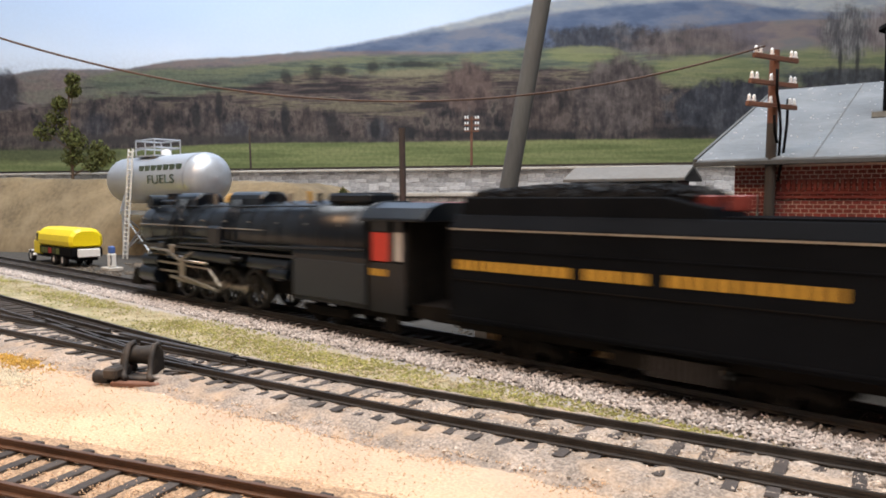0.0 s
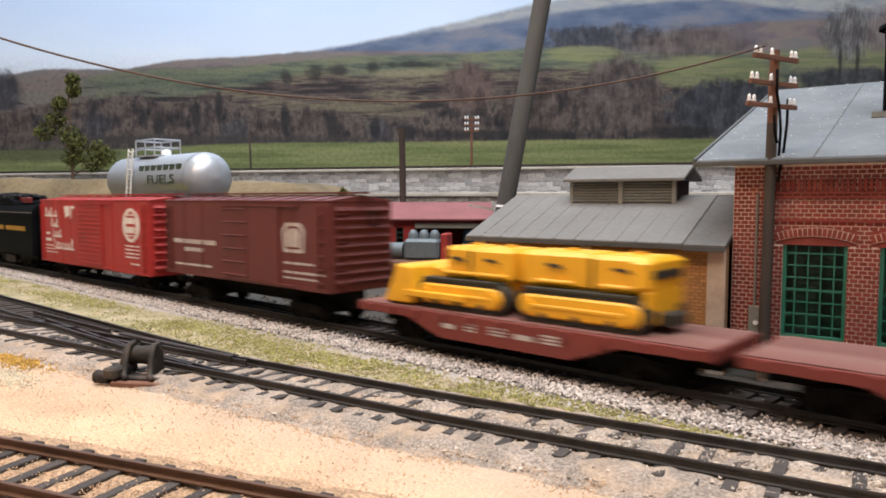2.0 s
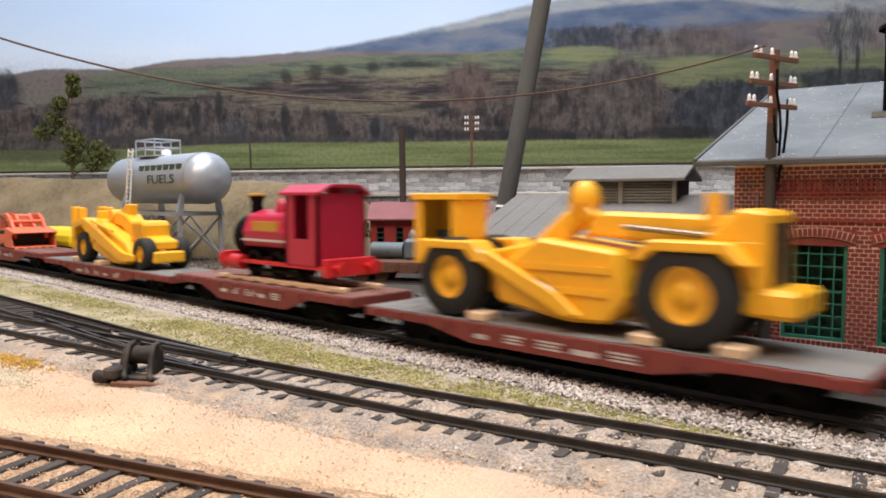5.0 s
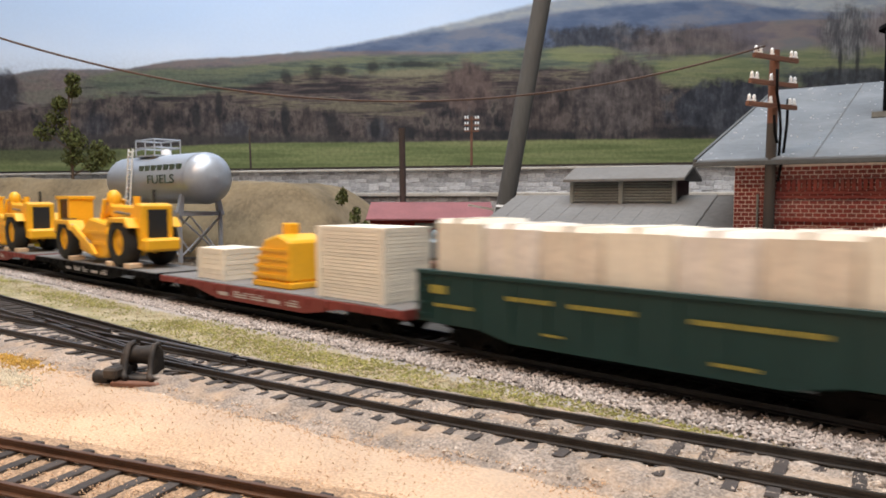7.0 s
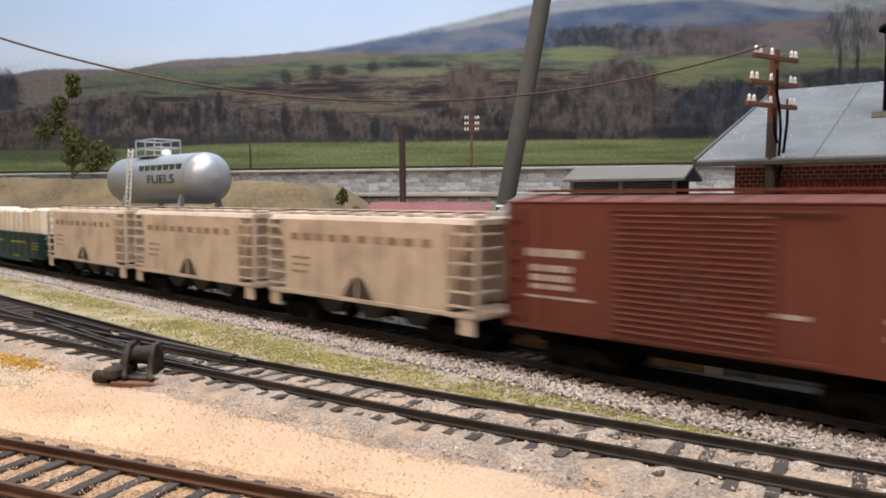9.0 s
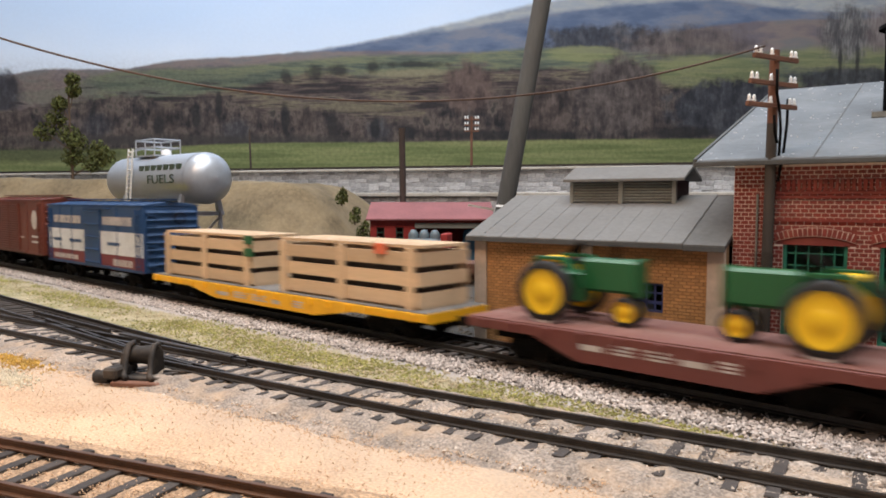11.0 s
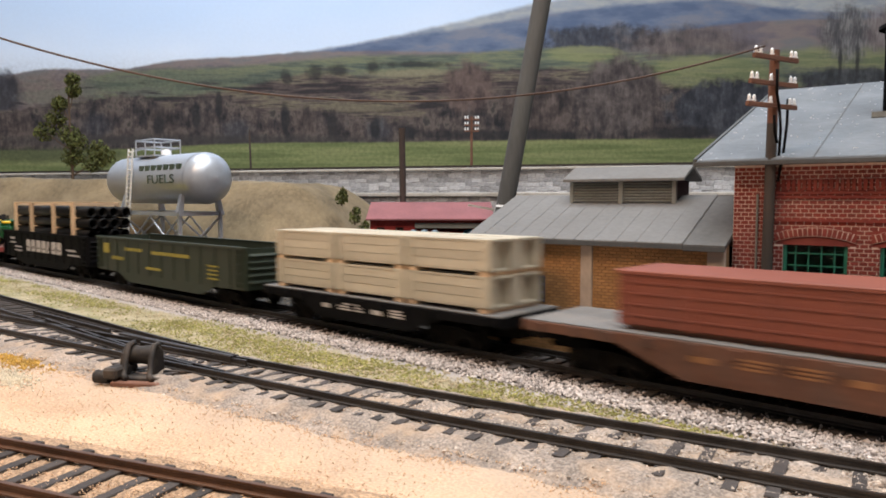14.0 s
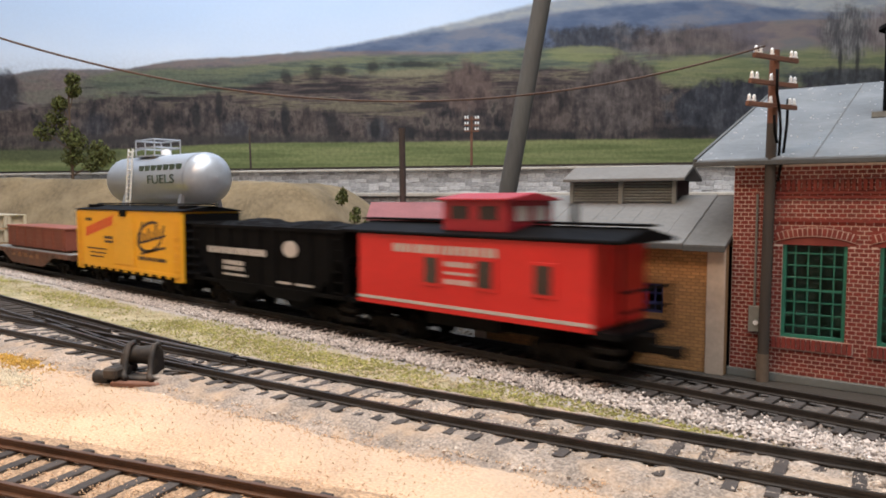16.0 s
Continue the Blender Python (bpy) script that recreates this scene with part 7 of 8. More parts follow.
def crawler_loader(x, label):
    """A low crawler loader: rounded engine block behind, thick arms, a hooded scoop in front at +x."""
    m = thing("crawler_loader", Matrix(), label, "crawler loader")
    move(m, x, DECK_HIGH)
    short = Matrix.Diagonal((.82, 1, 1, 1))
    crawler_tracks(m, -23.8, 10.7, 6.2, ORANGE)
    part("engine_block", G(short).prism([(-30, 16), (-29, 22), (-25, 25), (-13, 25.4), (-9, 22), (-9, 15), (-26, 14.4)], "y", -12, 12), ORANGE, m, bevel=1.6)
    part("exhaust_slot", G(short).box(-26, -18, -12.2, -11.8, 16, 17.4), TRACK_PLATE, m)
    part("body", G(short).box(-20, 9, -7.5, 7.5, 5, 21), ORANGE, m, bevel=.8)
    part("fender", G(short).box(-12, 10, -13.4, -7.5, 13.8, 15.2).box(-12, 10, 7.5, 13.4, 13.8, 15.2), ORANGE, m, bevel=.4)
    part("seat", G(short).box(-5, 2, -4.5, 4.5, 20, 23).box(-6.6, -4.6, -4.5, 4.5, 21, 27), ORANGE, m, bevel=.6)
    part("console", G(short).prism([(3, 20), (10, 20), (9, 26.5), (5, 27)], "y", -6, 6), ORANGE, m, bevel=.6)
    part("air_cleaner", G(short).cyl((-12, -4, 24), (-12, -4, 28), 2, 12).cyl((-12, -4, 27), (-12, -4, 28.2), 2.7, 12), ORANGE, m)
    for k in (-1, 1):
        part("tower", G(short).prism([(-12, 14), (-3, 14), (-4, 25), (-7, 28), (-11, 26)], "y", *sorted((k * 8, k * 10.4))), ORANGE, m, bevel=.5)
        part("lift_arm", G(short).prism([(-10, 23), (-4, 27), (10, 27.8), (18, 25), (30, 14), (32, 8), (28, 7), (22, 13), (11, 22), (-6, 20.6)], "y", *sorted((k * 10.4, k * 13))), ORANGE, m, bevel=.6)
        part("ram", G(short).cyl((-4, k * 9.2, 17), (16, k * 9.2, 21), 1.5, 10), ORANGE, m)
        part("tilt_link", G(short).cyl((8, k * 5, 26), (25, k * 5, 15), 1.3, 10), ORANGE, m)
        part("arm_pin", G(short).cyl((17, k * 13, 22), (17, k * 13.7, 22), 1.5, 12).cyl((-7, k * 13, 23.4), (-7, k * 13.7, 23.4), 1.5, 12), ORANGE, m)
    part("cross_tube", G(short).cyl((19, -11, 21), (19, 11, 21), 1.5, 10), ORANGE, m)
    part("hose", G(short).tube([(-8, -13.4, 26), (4, -13.6, 24), (14, -13.6, 19), (24, -13.2, 12)], .6), TRACK_PLATE, m)
    side = [(15, 8), (17, 1), (40, .5), (38, 5), (36, 9), (42, 12.4), (41, 13.6), (20, 16.6)]
    scoop = part("bucket", G(short).prism(side, "y", -16.4, -15.2).prism(side, "y", 15.2, 16.4).prism([(15, 8), (17, 1), (42, .4), (42, 1.5), (18.4, 2.2), (16.6, 8), (20.6, 15.2), (42.6, 11.9), (43, 13), (20, 16.8)], "y", -15.2, 15.2), ORANGE, m, "hooded scoop resting on the deck", .4)
    # dark panel at the back of the scoop: its inner shade as colour
    part("liner", G(short).prism([(16.8, 8), (18.6, 2.3), (21, 2.3), (21, 14.8), (20.4, 14.8)], "y", -15, 15), TRACK_PLATE, scoop, "dark panel painted as the shade inside the scoop")
    for i in range(6):
        part("tooth", G(short).prism([(41.5, .2), (44.5, .1), (41.5, 1.5)], "y", -14.6 + 5.4 * i, -12.8 + 5.4 * i), ORANGE, scoop)


bulldozer(388.5, 21, "yellow crawler bulldozer with a low blade on the red flatcar", True, False)
bulldozer(436.5, 23.5, "yellow crawler tractor with a tall winch on the red flatcar", False, True)
crawler_loader(554.5, "orange crawler loader with its scoop lowered")
crawler_loader(719.5, "orange crawler loader on the long red flatcar")


def chock(parent, x, y):
    part("chock", G().box(x - 4, x + 4, y - 4, y + 4, 0, 3), PINE, parent, "pale wooden wheel chock", .4)


def tow_scraper():
    m = thing("scraper", Matrix(), "yellow towed earth scraper on big tyres", "scraper")
    move(m, 925, DECK)
    for x, r in ((-40, 10), (43, 9.4)):
        for y, s in ((-10.5, -1), (10.5, 1)):
            wheel(m, x, y, r, r, 7, MACHINE, s)
    part("rear_frame", G().prism([(-62, 11), (-52, 12), (-48, 21), (-38, 23), (-26, 16), (-18, 16), (-14, 27), (-40, 29), (-54, 26), (-62, 18)], "y", -8, 8), MACHINE, m, bevel=1)
    part("wheel_arch", G().prism([(-54, 14), (-51, 22), (-40, 25), (-29, 21), (-25, 13), (-22, 15), (-24, 25), (-36, 29.5), (-52, 27), (-57, 18)], "y", -14.5, -7).prism([(-54, 14), (-51, 22), (-40, 25), (-29, 21), (-25, 13), (-22, 15), (-24, 25), (-36, 29.5), (-52, 27), (-57, 18)], "y", 7, 14.5), MACHINE, m, bevel=.6)
    part("push_block", G().box(-66, -61, -11, 11, 7, 18), MACHINE, m, bevel=.8)
    for y in (-9, 9):
        part("post", G().box(-65, -60.5, y - 2.6, y + 2.6, 14, 36.5), MACHINE, m, bevel=.5)
        part("post", G().box(-54, -49, y - 2.2, y + 2.2, 24, 36), MACHINE, m, bevel=.5)
    part("stub", G().box(-40, -34, -4, 4, 27, 34), MACHINE, m, bevel=.6)
    part("bowl", G().prism([(-26, 9), (2, 2), (24, 2), (30, 8), (12, 18), (-14, 27), (-30, 20)], "y", -13, 13), MACHINE, m, bevel=1)
    part("apron", G().prism([(6, 2), (26, 2.4), (34, 8), (24, 16), (4, 22)], "y", -14.4, 14.4), MACHINE, m, bevel=.8)
    for y0, y1 in ((-17, -14.4), (14.4, 17)):
        part("draft_arm", G().prism([(-34, 24), (-24, 28), (-2, 20), (26, 10), (40, 9), (40, 5), (24, 4), (-6, 13)], "y", y0, y1), MACHINE, m, bevel=.5)
        part("cable_guide", G().cyl((-20, (y0 + y1) / 2, 28), (12, (y0 + y1) / 2, 22), .9, 8), MACHINE, m)
    part("gooseneck", G().prism([(-24, 26), (-18, 31), (-6, 34), (6, 32), (20, 24), (30, 20), (30, 15), (14, 18), (-4, 25)], "y", -5, 5), MACHINE, m, bevel=1)
    part("fin", G().prism([(-10, 33), (2, 38.5), (7, 38.5), (6, 30), (-4, 30)], "y", -3, 3), MACHINE, m, bevel=.6)
    part("sheave", G().cyl((-14, -6, 31), (-14, 6, 31), 4, 14), MACHINE, m)
    body = part("upper_body", G().prism([(20, 16), (38, 15), (38, 27), (34, 28.6), (22, 28.6)], "y", -8.6, 8.6), MACHINE, m, bevel=1.2)
    for i in range(5):
        part("louver", G().box(22, 36, -9.1, -8.5, 18 + 1.9 * i, 18.9 + 1.9 * i), MACHINE, body)
    part("bonnet", G().prism([(36, 13), (50, 12), (50, 17), (37, 20)], "y", -7, 7), MACHINE, m, bevel=.8)
    part("hitch", G().box(47, 53, -10, 10, 4, 11), MACHINE, m, bevel=1)
    chock(m, -52, -11)
    chock(m, -8, -14)


tow_scraper()


def motor_scraper(x, label):
    m = thing("motor_scraper", Matrix(), label, "scraper", "motor scrapers on flatcars")
    move(m, x, DECK_MID)
    for dx, r in ((-48, 14), (38, 15)):
        for y, s in ((-11.5, -1), (11.5, 1)):
            wheel(m, dx, y, r, r, 9, MACHINE, s)
    part("cab", G().box(-68, -46, -12, 4, 18, 27).box(-68, -66, -12, 4, 27, 41).box(-48, -46, -12, 4, 27, 41).box(-66, -48, 2, 4, 27, 41).box(-66, -64, -12, -10, 27, 41).box(-50, -48, -12, -10, 27, 41).box(-69, -45, -13, 5, 41, 43.4), MACHINE, m, "open yellow cab", .3)
    part("cab_glass", G().box(-64, -50, -11.4, -11, 27, 41), GLASS, m)
    part("cab_seat", G().box(-62, -52, -6, 2, 18, 30), DARK, m)
    part("front_fender", G().prism([(-64, 18), (-60, 27), (-36, 27), (-30, 20), (-36, 20), (-40, 24), (-56, 24), (-60, 18)], "y", -17, -7).prism([(-64, 18), (-60, 27), (-36, 27), (-30, 20), (-36, 20), (-40, 24), (-56, 24), (-60, 18)], "y", 7, 17), MACHINE, m, bevel=.5)
    part("bowl", G().prism([(-28, 7), (0, 3), (14, 4), (20, 12), (16, 26), (-12, 29), (-30, 17)], "y", -13, 13), MACHINE, m, bevel=1.2)
    part("draft_arm", G().prism([(-38, 22), (-30, 24), (-2, 12), (6, 6), (0, 5), (-8, 9)], "y", -16.5, -14).prism([(-38, 22), (-30, 24), (-2, 12), (6, 6), (0, 5), (-8, 9)], "y", 14, 16.5), MACHINE, m, bevel=.4)
    part("gooseneck", G().prism([(-44, 22), (-20, 27), (-8, 37), (0, 40), (4, 36), (-6, 30), (-18, 23), (-40, 17)], "y", -4, 4), MACHINE, m, bevel=1)
    part("knob", G().turned([(4, 38), (5, 41), (4, 45), (2, 47), (.01, 47.4)], (-2, 0, 0), n=12), MACHINE, m)
    part("upper_frame", G().prism([(0, 30), (40, 27), (52, 32), (48, 36.5), (6, 37.5)], "y", -5, 5), MACHINE, m, bevel=1.2)
    part("engine_body", G().prism([(40, 12), (58, 10), (58, 38), (50, 39), (42, 32)], "y", -10, 10), MACHINE, m, bevel=1)
    part("radiator", G().box(57.8, 58.6, -6, 6, 17, 35), DARK, m, "dark radiator grille")
    part("rear_fender", G().prism([(22, 24), (28, 30), (50, 30), (56, 24), (52, 24), (48, 27), (30, 27), (26, 24)], "y", -17, -8).prism([(22, 24), (28, 30), (50, 30), (56, 24), (52, 24), (48, 27), (30, 27), (26, 24)], "y", 8, 17), MACHINE, m, bevel=.5)
    part("push_bumper", G().box(57, 66, -11, 11, 10, 18), MACHINE, m, bevel=1.5)
    part("exhaust", G().cyl((48, 3, 38), (48, 3, 47), 1, 8), DARK, m)
    part("bowl_rib", G().box(-20, 14, -13.8, -12.8, 12, 14).box(-16, 15, -13.8, -12.8, 19, 21), MACHINE, m)
    for k in (-1, 1):
        part("lift_ram", G().cyl((-6, k * 8, 22), (-2, k * 6, 41), 1.4, 10), MACHINE, m)
        part("ejector_pipe", G().cyl((16, k * 7, 33), (46, k * 7, 31), .9, 8), BRIGHT, m)
    part("hood_panel", G().box(44, 56, -10.4, -9.8, 18, 30), MACHINE, m, bevel=.2)
    part("air_cleaner", G().cyl((42, -5, 34), (42, -5, 43), 2.2, 12), MACHINE, m)
    part("hydraulic_ram", G().cyl((-36, -15, 24), (-4, -15, 12), 1.3, 10), BRIGHT, m)
    for cx in (-34, 27, 52):
        chock(m, cx, -13)


motor_scraper(1261, "yellow motor scraper chocked on the red flatcar")
motor_scraper(1456, "yellow motor scraper chocked on the black flatcar")


def shunter():
    m = thing("industrial_locomotive", Matrix(), "small crimson saddle-tank steam locomotive on timber rails", "locomotive")
    short = Matrix.Diagonal((.85, 1, 1, 1))
    move(m, 1101, DECK_HIGH)
    crimson = paint("crimson_enamel", (.42, .014, .045), .35, 0, .1, 40, 500, .03)
    red = paint("scarlet_enamel", (.55, .02, .025), .4)
    part("timber_rail", G(short).box(-56, 58, -12, -8, 0, 2.2).box(-56, 58, 8, 12, 0, 2.2), PINE, m, "pale timber bearers", .3)
    for i in range(7):
        part("bearer", G(short).box(-52 + 17 * i, -47 + 17 * i, -15, 15, -.05, .8), TIMBER_BROWN, m)
    part("saddle_tank", G(short).prism([(-11, 17), (-12, 24), (-8.5, 32), (0, 34.5), (8.5, 32), (12, 24), (11, 17)], "x", -30, 12), crimson, m, bevel=.8)
    part("tank_lining", G(short).box(-30.2, 12.2, -12.3, -11.2, 19.6, 20.6), LETTER_WHITE, m)
    part("name_panel", G(short).prism([(-20, 24.5), (4, 24.5), (4, 29), (-20, 29)], "y", -11.9, -10.2), LETTER_YELLOW, m)
    part("boiler", G(short).cyl((-40, 0, 20), (14, 0, 20), 9, 20), BLACK, m)
    part("smokebox", G(short).cyl((-42, 0, 21), (-30, 0, 21), 10.5, 20), BLACK, m)
    part("chimney", G(short).turned([(3.4, 30), (3, 38), (4.2, 41)], (-36, 0, 0), n=14), BLACK, m)
    part("chimney_cap", G(short).turned([(4.3, 41), (4.5, 42), (4, 42.4), (2.5, 42.4)], (-36, 0, 0), n=14), LETTER_YELLOW, m)
    part("dome", G(short).turned([(5, 33), (4.6, 37), (3, 39.5), (.01, 40)], (-8, 0, 0), n=14), crimson, m)
    part("cab", G(short).box(14, 16, -13.5, 13.5, 10, 42).box(40, 42, -13.5, 13.5, 10, 42).box(14, 42, -13.5, -12.5, 10, 22).box(14, 42, 12.5, 13.5, 10, 22).box(14, 22, -13.5, -12.5, 22, 42).box(34, 42, -13.5, -12.5, 22, 42).box(14, 22, 12.5, 13.5, 22, 42).box(34, 42, 12.5, 13.5, 22, 42), crimson, m)
    part("cab_roof", G(short).prism([(-15, 41), (-8, 44.5), (8, 44.5), (15, 41), (15, 42.4), (8, 46), (-8, 46), (-15, 42.4)], "x", 11, 45), crimson, m, bevel=.2)
    part("footplate", G(short).box(-46, 46, -13.5, 13.5, 9, 10.4), red, m)
    part("buffer_beam", G(short).box(-49, -46, -14, 14, 6, 14), red, m, bevel=.4)
    part("buffer_beam", G(short).box(46, 49, -14, 14, 6, 14), red, m, bevel=.4)
    for x, d in ((-49, -6), (49, 6)):
        for y in (-9, 9):
            part("buffer", G(short).cyl((x, y, 10), (x + d, y, 10), 1.4, 8).cyl((x + d, y, 10), (x + d * 1.2, y, 10), 3.2, 14), red, m)
    for x in (-22, 0, 22):
        for y in (-9, 9):
            part("wheel", G(short).turned([(4.6, -1.2), (6.6, -1), (6.6, 1), (4.6, 1.2), (.01, 1.2)], (x, y, 8.8), "y", 20), STEEL, m)
    part("side_rod", G(short).box(-23, 23, -11.6, -10.6, 5.4, 7), STEEL, m)
    part("cylinder", G(short).cyl((-42, -11, 9), (-30, -11, 9), 3.6, 12), red, m)


shunter()


def slat_crate(name, x, w, d, hgt, mat, label, z=DECK_MID, y=0.0, rows=6, group=""):
    m = thing(name, Matrix(), label, "crate", group)
    move(m, x, z, y)
    part("core", G().box(-w / 2 + .5, w / 2 - .5, -d / 2 + .5, d / 2 - .5, .2, hgt - .3), mat, m)
    for i in range(rows):
        z0, z1 = hgt * i / rows + .12, hgt * (i + 1) / rows - .12
        part("slat", G().box(-w / 2, w / 2, -d / 2, -d / 2 + .7, z0, z1), mat, m)
        part("slat", G().box(w / 2 - .5, w / 2 + .15, -d / 2 + .8, d / 2, z0, z1), mat, m)
    n = max(3, int(d / 6))
    for i in range(n):
        y0 = -d / 2 + d * i / n
        part("lid_board", G().box(-w / 2 - .2, w / 2 + .2, y0 + .1, y0 + d / n - .1, hgt - .3, hgt + .5), mat, m)
    for xx in (-w / 2 + 1.2, w / 2 - 1.2):
        part("batten", G().box(xx - 1.2, xx + 1.2, -d / 2 - .6, -d / 2, 0, hgt), mat, m)
    return m


slat_crate("low_crate", 1594.5, 26, 22, 15.5, CRATE, "low cream slatted crate on the flatcar deck", rows=6)
slat_crate("tall_crate", 1707, 42, 26, 29.5, CRATE, "tall cream slatted crate with stencil marks", rows=20)


def winch():
    m = thing("machine_part", Matrix(), "bright yellow stepped machine casting on the deck", "machine")
    move(m, 1648, DECK_MID)
    part("skid", G().box(-15.5, 15.5, -11, 11, 0, 3), MACHINE, m, bevel=.5)
    part("casting", G().prism([(-15, 3), (14.5, 3), (14, 22), (5, 25), (-6, 22), (-11, 14)], "y", -10.5, 10.5), MACHINE, m, bevel=1)
    for i in range(4):
        part("step_rib", G().box(-15 + 1.9 * i, 13.6, -11.2, -10.4, 5 + 4 * i, 6.4 + 4 * i), MACHINE, m)
    part("spout", G().box(-2, 4, -3, 3, 22, 30), MACHINE, m, bevel=.6)


winch()

# gondolas and their loads
c, h, y = gondola(1750, 1920, 27.6, GREEN_CAR, LETTER_YELLOW, "deep green gondola with yellow lettering", 6.2)
bars(c, y - .45, LETTER_GOLD, (-78, -70, 20, 23), (-76, -58, 15.4, 16.6), (-44, -26, 20.4, 21.8), (-20, 2, 20.2, 21.6), (18, 52, 20, 21.4), (-30, -22, 10.6, 11.4), (24, 36, 9.6, 10.6), (66, 80, 20.4, 21.2), (66, 80, 18.2, 19), (66, 80, 16, 16.8))
for i in range(7):
    w = 22.6
    x = 1835 - 68 + i * w
    m = thing("wrapped_block", Matrix(), "cream wrapped block standing in the gondola", "block", "wrapped blocks in the gondola")
    move(m, x, 10.6)
    tall = 34.2 + (1.6 if i in (0, 6) else 0) + .3 * (i % 2)
    part("block", G().box(-w / 2 + .3, w / 2 - .3, -14.5, 14.5, 0, tall), [CRATE, paint("pale_wrap", (.8, .74, .68), .7), paint("buff_wrap", (.76, .67, .56), .7)][i % 3], m, bevel=1.6)
    part("strap", G().box(-1, 1, -14.8, 14.8, 0, tall + .3), CRATE, m)

c, h, y = gondola(3203, 3370, 28.6, BLACK, LETTER_WHITE, "black gondola with large white letters and iron pipes")
for i, x in enumerate((-29.5, -19, -8.5, 2, 12.5, 21, 31)):
    part("lettering", G().box(x, x + (7.4 if i != 4 else 3.4), y - .62, y - .4, 14.8, 23.2), LETTER_WHITE, c, "large white letter shape")
    part("lettering_gap", G().box(x + 2.4, x + 5, y - .7, y - .6, 16.8, 18.6), BLACK, c)
bars(c, y - .45, LETTER_WHITE, (-66, -56, 22.5, 24), (-66, -54, 19.5, 20.6), (-56, -40, 16.5, 17.6), (-56, -40, 13.8, 14.6), (48, 64, 18, 19.2), (50, 70, 15, 16))
IRON = paint("tarred_iron", (.006, .006, .0066), .5, .1, .3, 60, 700, .1, gloss=.15)
bundle = thing("pipe_bundle", Matrix(), "tarred iron pipes stacked in pine frames", "pipes")
move(bundle, 3290, 10.6)
for r in range(5):
    for k in range(4):
        g = G().turned([(2.6, -72), (3.55, -72), (3.55, 72), (2.6, 72), (2.6, -72)], (random.uniform(-2, 2), -10.8 + 7.2 * k, 4.2 + 7.4 * r), "x", 16)
        part("pipe", g, IRON, bundle)
for x in (-64, -29, 15, 50):
    f = part("stake", G().box(x - 2.4, x + 2.4, -15.4, -14, 0, 39.5), PINE, bundle, "pale pine stake")
    part("stake", G().box(x - 2.4, x + 2.4, 14, 15.4, 0, 39.5), PINE, bundle, "pale pine stake")
    part("cross_beam", G().box(x - 2.4, x + 2.4, -14, 14, 38, 40), PINE, f)
    for r in range(1, 5):
        part("spacer", G().box(x - 3.6, x + 3.6, -14.6, 14.6, 7.4 * r - .1, 7.4 * r + 1), PINE, f)
part("top_rail", G().box(-67, 53, -15.2, -14, 39.6, 40.5), PINE, bundle)
part("top_rail", G().box(-67, 53, 14, 15.2, 39.6, 40.5), PINE, bundle)

c, h, y = gondola(3385, 3554, 30, OLIVE_CAR, LETTER_YELLOW, "dull green empty gondola with yellow lettering", zend=10)
bars(c, y - .45, LETTER_GOLD, (-74, -66, 20.5, 26.5), (-62, -46, 17, 19), (-44, -22, 23, 24.8), (-10, 32, 22.4, 24.2), (-18, 0, 13.6, 15), (50, 60, 19.5, 20.3), (50, 60, 17.4, 18.2), (50, 60, 15.3, 16.1), (50, 60, 13.2, 14))

def rail_crate(x, w, label):
    """An open pine crate of wide boards with gaps."""
    m = thing("open_crate", Matrix(), label, "crate", "open pine crates")
    move(m, x, DECK_MID)
    for i in range(3):
        z = 1 + i * 7.6
        for s in (-1, 1):
            part("board", G().box(-w / 2, w / 2, *sorted((s * 13, s * 14.2)), z, z + 5.2), PINE, m)
            part("end_board", G().box(*sorted((s * w / 2, s * (w / 2 - 1.4))), -13, 13, z, z + 5.2), PINE, m)
    for px in (-w / 2 + 4, 0, w / 2 - 4):
        for s in (-1, 1):
            part("post", G().box(px - 2, px + 2, *sorted((s * 14.2, s * 15.4)), 0, 23), PINE, m)
    for i in range(5):
        y0 = -13 + 5.4 * i
        part("lid_board", G().box(-w / 2 - .5, w / 2 + .5, y0, y0 + 4.2, 23, 24.2), PINE, m)
    part("floor", G().box(-w / 2, w / 2, -13, 13, 0, .9), PINE, m)
    # goods box coloured dark, so the gaps between the boards look shaded
    part("cargo_box", G().box(-w / 2 + 3, w / 2 - 3, -10, 10, 1, 17), paint("shaded_goods", (.06, .045, .04), .8), m, "goods painted dark with the shade inside the crate")


rail_crate(2692, 86, "open pine crate with dark goods, on the yellow flatcar")
rail_crate(2801, 88, "open pine crate with wide boards, on the yellow flatcar")
for px, pz, mat in ((2733, 14, TRACTOR_GREEN), (2733, 20, TRACTOR_GREEN), (2825, 20.2, ORANGE)):
    b = thing("tag", Matrix(), "small coloured marker fixed on the pine crate", "marker")
    move(b, px, DECK_MID + pz, -13)
    part("plate", G().box(-3, 3, -2.6, -1.4, 0, 4), mat, b)


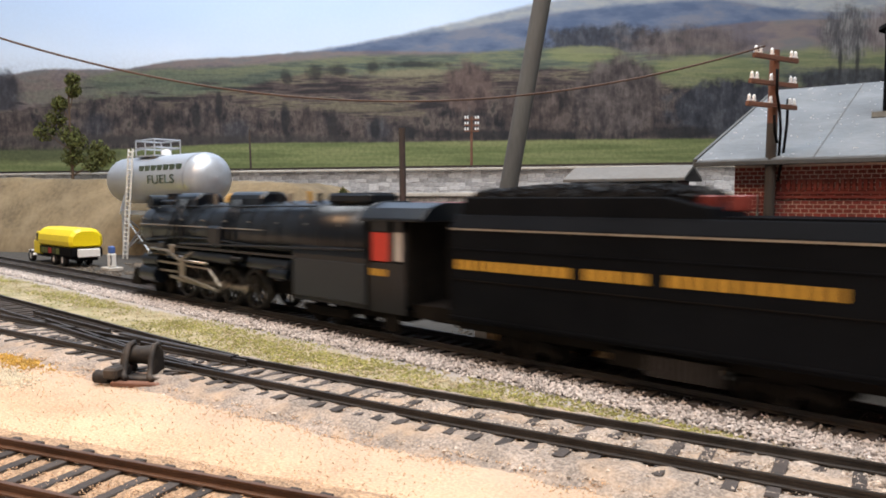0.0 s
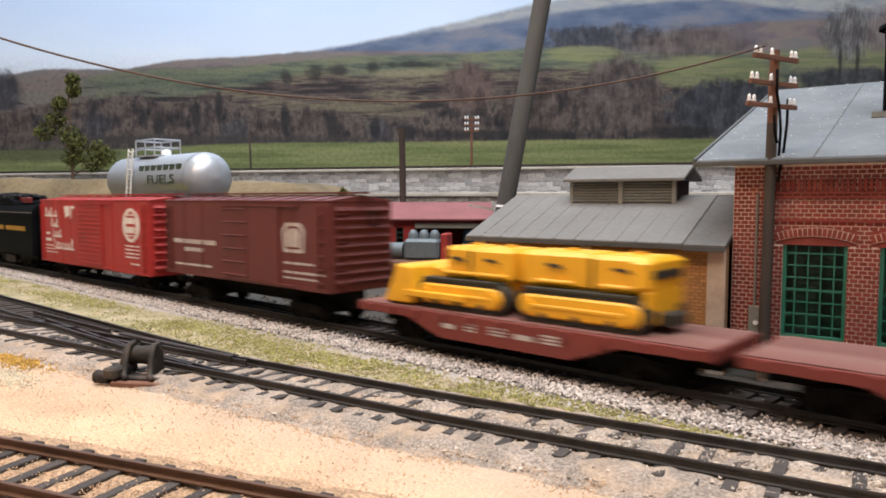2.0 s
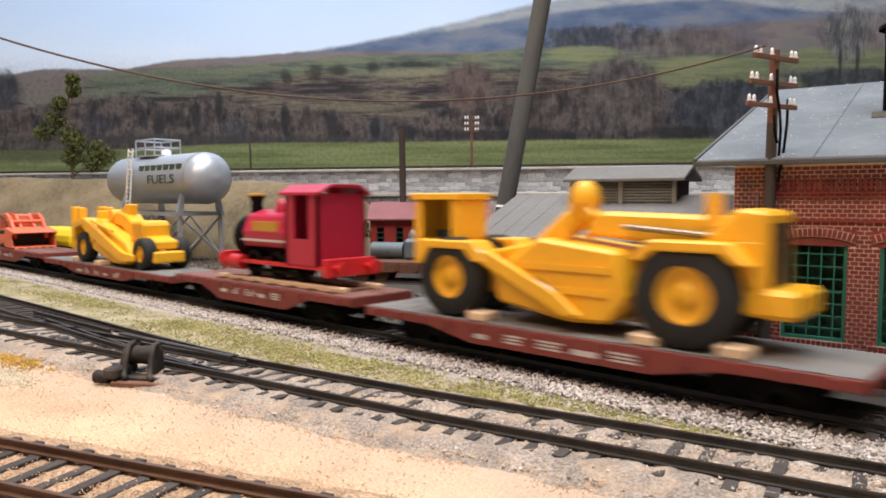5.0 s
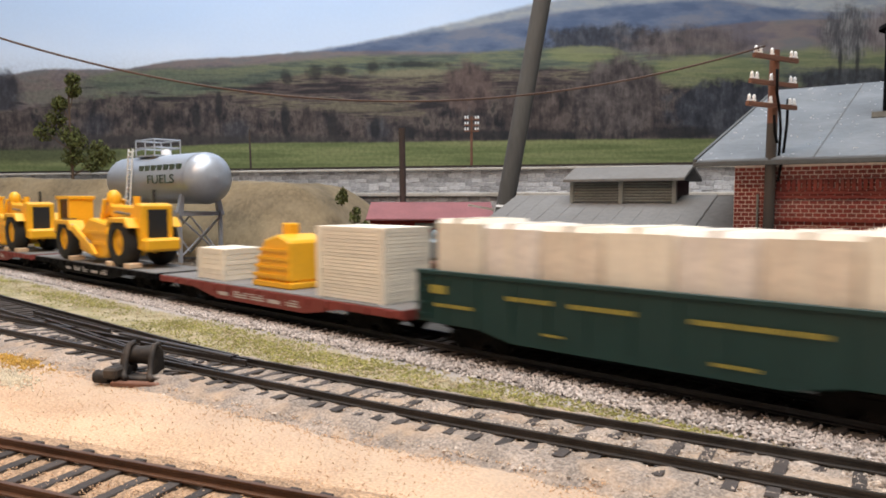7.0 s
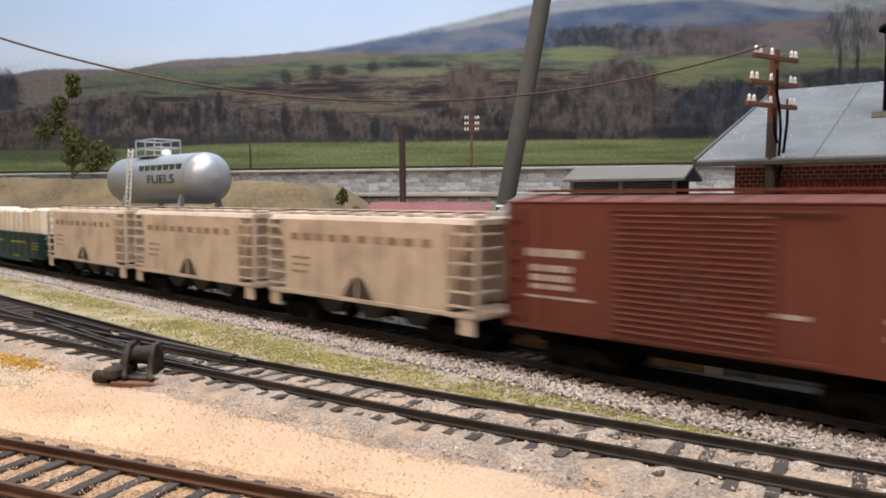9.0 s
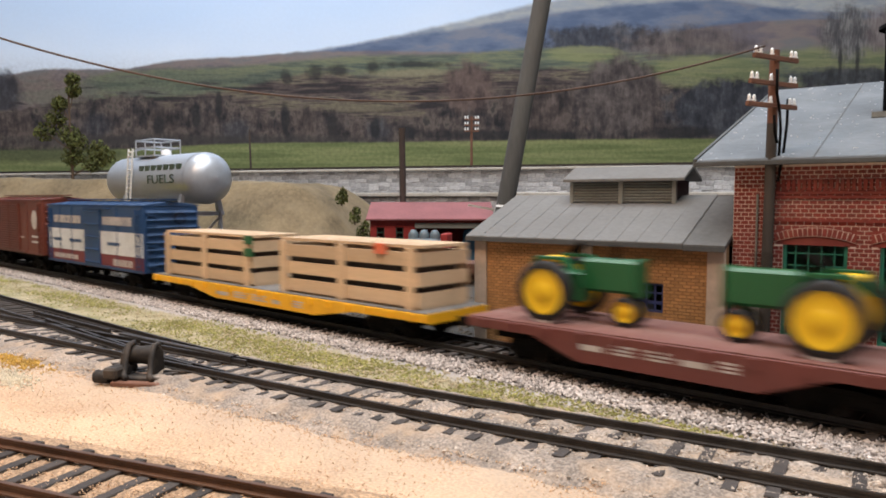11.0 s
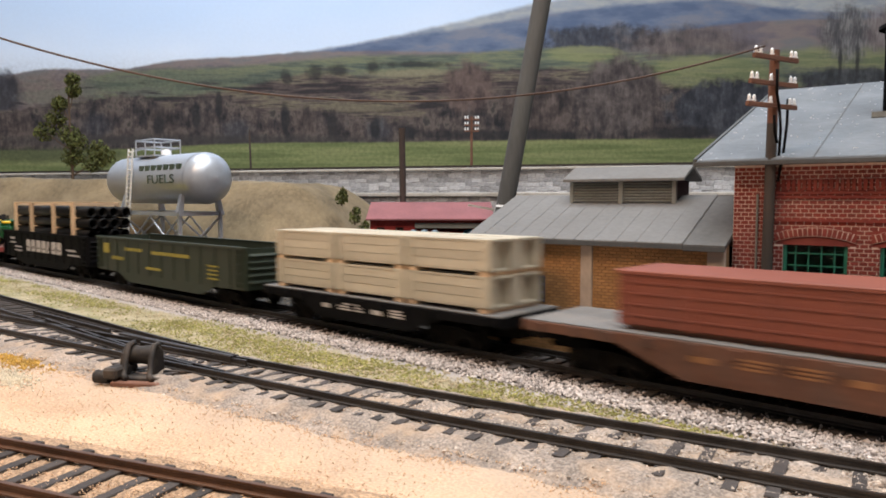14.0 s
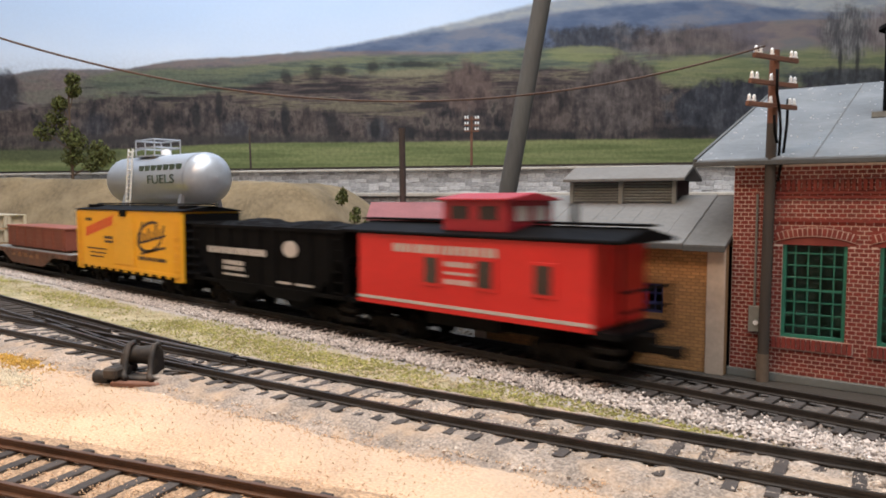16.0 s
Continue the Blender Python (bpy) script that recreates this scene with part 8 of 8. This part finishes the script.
def farm_tractor(x, back, side, label):
    """A row-crop tractor lengthwise on the deck; back is the side, -1 or 1, on which its tall wheels stand."""
    m = thing("farm_tractor", Matrix(), label, "tractor", "farm tractors on flatcars")
    move(m, x, 14.05, side)
    green = TRACTOR_GREEN
    s = back
    for y, k in ((-11.5, -1), (11.5, 1)):
        wheel(m, s * 12, y, 9.8, 9.8, 3.6, TRACTOR_YELLOW, k, "rear_wheel", .8)
    for y, k in ((-3, -1), (3, 1)):
        wheel(m, -s * 12, y, 4.6, 4.6, 2.4, TRACTOR_YELLOW, k, "front_wheel", .76)
    part("rear_axle", G().cyl((s * 12, -11, 9.8), (s * 12, 11, 9.8), 1.6, 10), green, m)
    part("gearbox", G().box(*sorted((s * 3, s * 16)), -4, 4, 6, 16), green, m, bevel=.8)
    part("bonnet", G().box(*sorted((-s * 15.6, s * 4)), -3.4, 3.8, 10, 20.5), green, m, bevel=1)
    part("radiator", G().box(*sorted((-s * 16.4, -s * 15.2)), -3.1, 3.1, 9, 21), green, m, bevel=.4)
    part("front_pedestal", G().cyl((-s * 12, 0, 4), (-s * 12, 0, 11), 1.6, 8), green, m)
    part("seat", G().box(*sorted((s * 13, s * 18)), -3, 3, 18.5, 20.5), TRACTOR_YELLOW, m, bevel=.6)
    part("steering_wheel", G().cyl((s * 7, 0, 23), (s * 7.6, 0, 23.6), 3, 14), STEEL, m)
    part("steering_column", G().cyl((s * 2, 0, 19), (s * 7, 0, 23), .5, 6), STEEL, m)
    part("exhaust", G().cyl((-s * 7, 0, 18), (-s * 7, 0, 25), .7, 8), STEEL, m)
    part("fender", G().prism([(s * 3, 16), (s * 7, 20.8), (s * 17, 20.8), (s * 21, 16), (s * 16.5, 19.9), (s * 7.5, 19.9)], "y", -9.6, -6).prism([(s * 3, 16), (s * 7, 20.8), (s * 17, 20.8), (s * 21, 16), (s * 16.5, 19.9), (s * 7.5, 19.9)], "y", 6, 9.6), green, m)
    part("chock", G().box(s * 12 - 3, s * 12 + 3, -13.2, -9.5, -.02, .9), LETTER_WHITE, m)


for x, back, side, car in ((2911, -1, 0, "brown"), (2969, 1, 0, "brown"), (3056, -1, 4.4, "red"), (3075, 1, -4.2, "red"), (3134, -1, 4.4, "red"), (3150, 1, -4.2, "red")):
    farm_tractor(x, back, side, "green farm tractor with yellow wheels on the %s flatcar" % car)

for layer in range(2):
    for i in range(3):
        for k in range(2):
            w = 40.5
            x = 3572 + 4 + w / 2 + i * (w + .8)
            m = thing("board_crate", Matrix(), "long raw-board crate stacked on skids", "crate", "board crates on the black flatcar")
            move(m, x, 14.45 + .6 + layer * 12.6, -7.6 + 15.2 * k)
            part("box", G().box(-w / 2 + 3, w / 2 - 3, -6.8, 6.8, 1.4, 11.2), DRAB, m)
            for n in range(3):
                for y in (-7.2, 6.6):
                    part("side_board", G().box(-w / 2 + .6, w / 2 - .6, y, y + .6, 1.6 + 3.2 * n, 4.6 + 3.2 * n), DRAB, m)
            for e in (-1, 1):
                for y in (-6, 6):
                    part("end_post", G().box(*sorted((e * w / 2, e * (w / 2 - 2.6))), y - 1.2, y + 1.2, 1.4, 11.2), DRAB, m)
                part("skid", G().box(*sorted((e * (w / 2 - 1), e * (w / 2 - 5))), -7.2, 7.2, -.6, 1.4), PINE, m)
                part("batten", G().box(*sorted((e * (w / 2 - .4), e * (w / 2 - 3.6))), -7.7, -7.2, 1.4, 11.4), DRAB, m)
            part("floor_board", G().box(-w / 2, w / 2, -7.2, 7.2, 1.0, 1.7), DRAB, m)
            for n in range(3):
                part("lid_board", G().box(-w / 2 - .2, w / 2 + .2, -7.3 + 4.9 * n, -2.6 + 4.9 * n, 11.2, 12 + .1 * (n % 2)), DRAB, m)


def long_case():
    m = thing("steel_case", Matrix(), "long rust-brown ribbed case on the worn flatcar", "case")
    move(m, 3806, 15.55)
    brown = paint("red_brown_case", (.22, .062, .038), .7, 0, .15, 40, 500, .1, (.12, .045, .035), .4)
    part("case", G().box(-60, 60, -13.5, 13.5, 1.4, 16.4), brown, m, bevel=.4)
    part("lid", G().box(-60.6, 60.6, -14.1, 14.1, 16, 17.4), brown, m, bevel=.3)
    for i in range(4):
        part("seam", G().box(-60, 60, -13.9, -13.4, 4.2 + 3.2 * i, 4.7 + 3.2 * i), brown, m)
    for i in range(7):
        x = -57 + 19 * i
        part("rib", G().box(x - .7, x + .7, -14.1, -13.4, 1.4, 16), brown, m)
    part("skid", G().box(-58, 58, -12, -8, 0, 1.4).box(-58, 58, 8, 12, 0, 1.4), TIMBER_BROWN, m)


long_case()


def motions():
    for ob, x, y, z in MOVING:
        walk(ob, [(0.5 * i, at(x - run(0.5 * i), y, z)) for i in range(33)])
    # driving wheels and side rods turn while the engine is in view
    for w, x, s in DRIVERS:
        rows = [(i / 30, pose(x * U, s * 9.2 * U, 10 * U, 0, math.degrees(run(i / 30) / -10), 0)) for i in range(76)]
        walk(w, rows + [(16.0, rows[-1][1])])
    for r, s in RODS:
        rows = []
        for i in range(76):
            a = run(i / 30) / 10 + (1.57 if s > 0 else 0)
            rows.append((i / 30, at(-4.2 * math.cos(a), s * 12.4, 10 - 4.2 * math.sin(a))))
        walk(r, rows + [(16.0, rows[-1][1])])


motions()
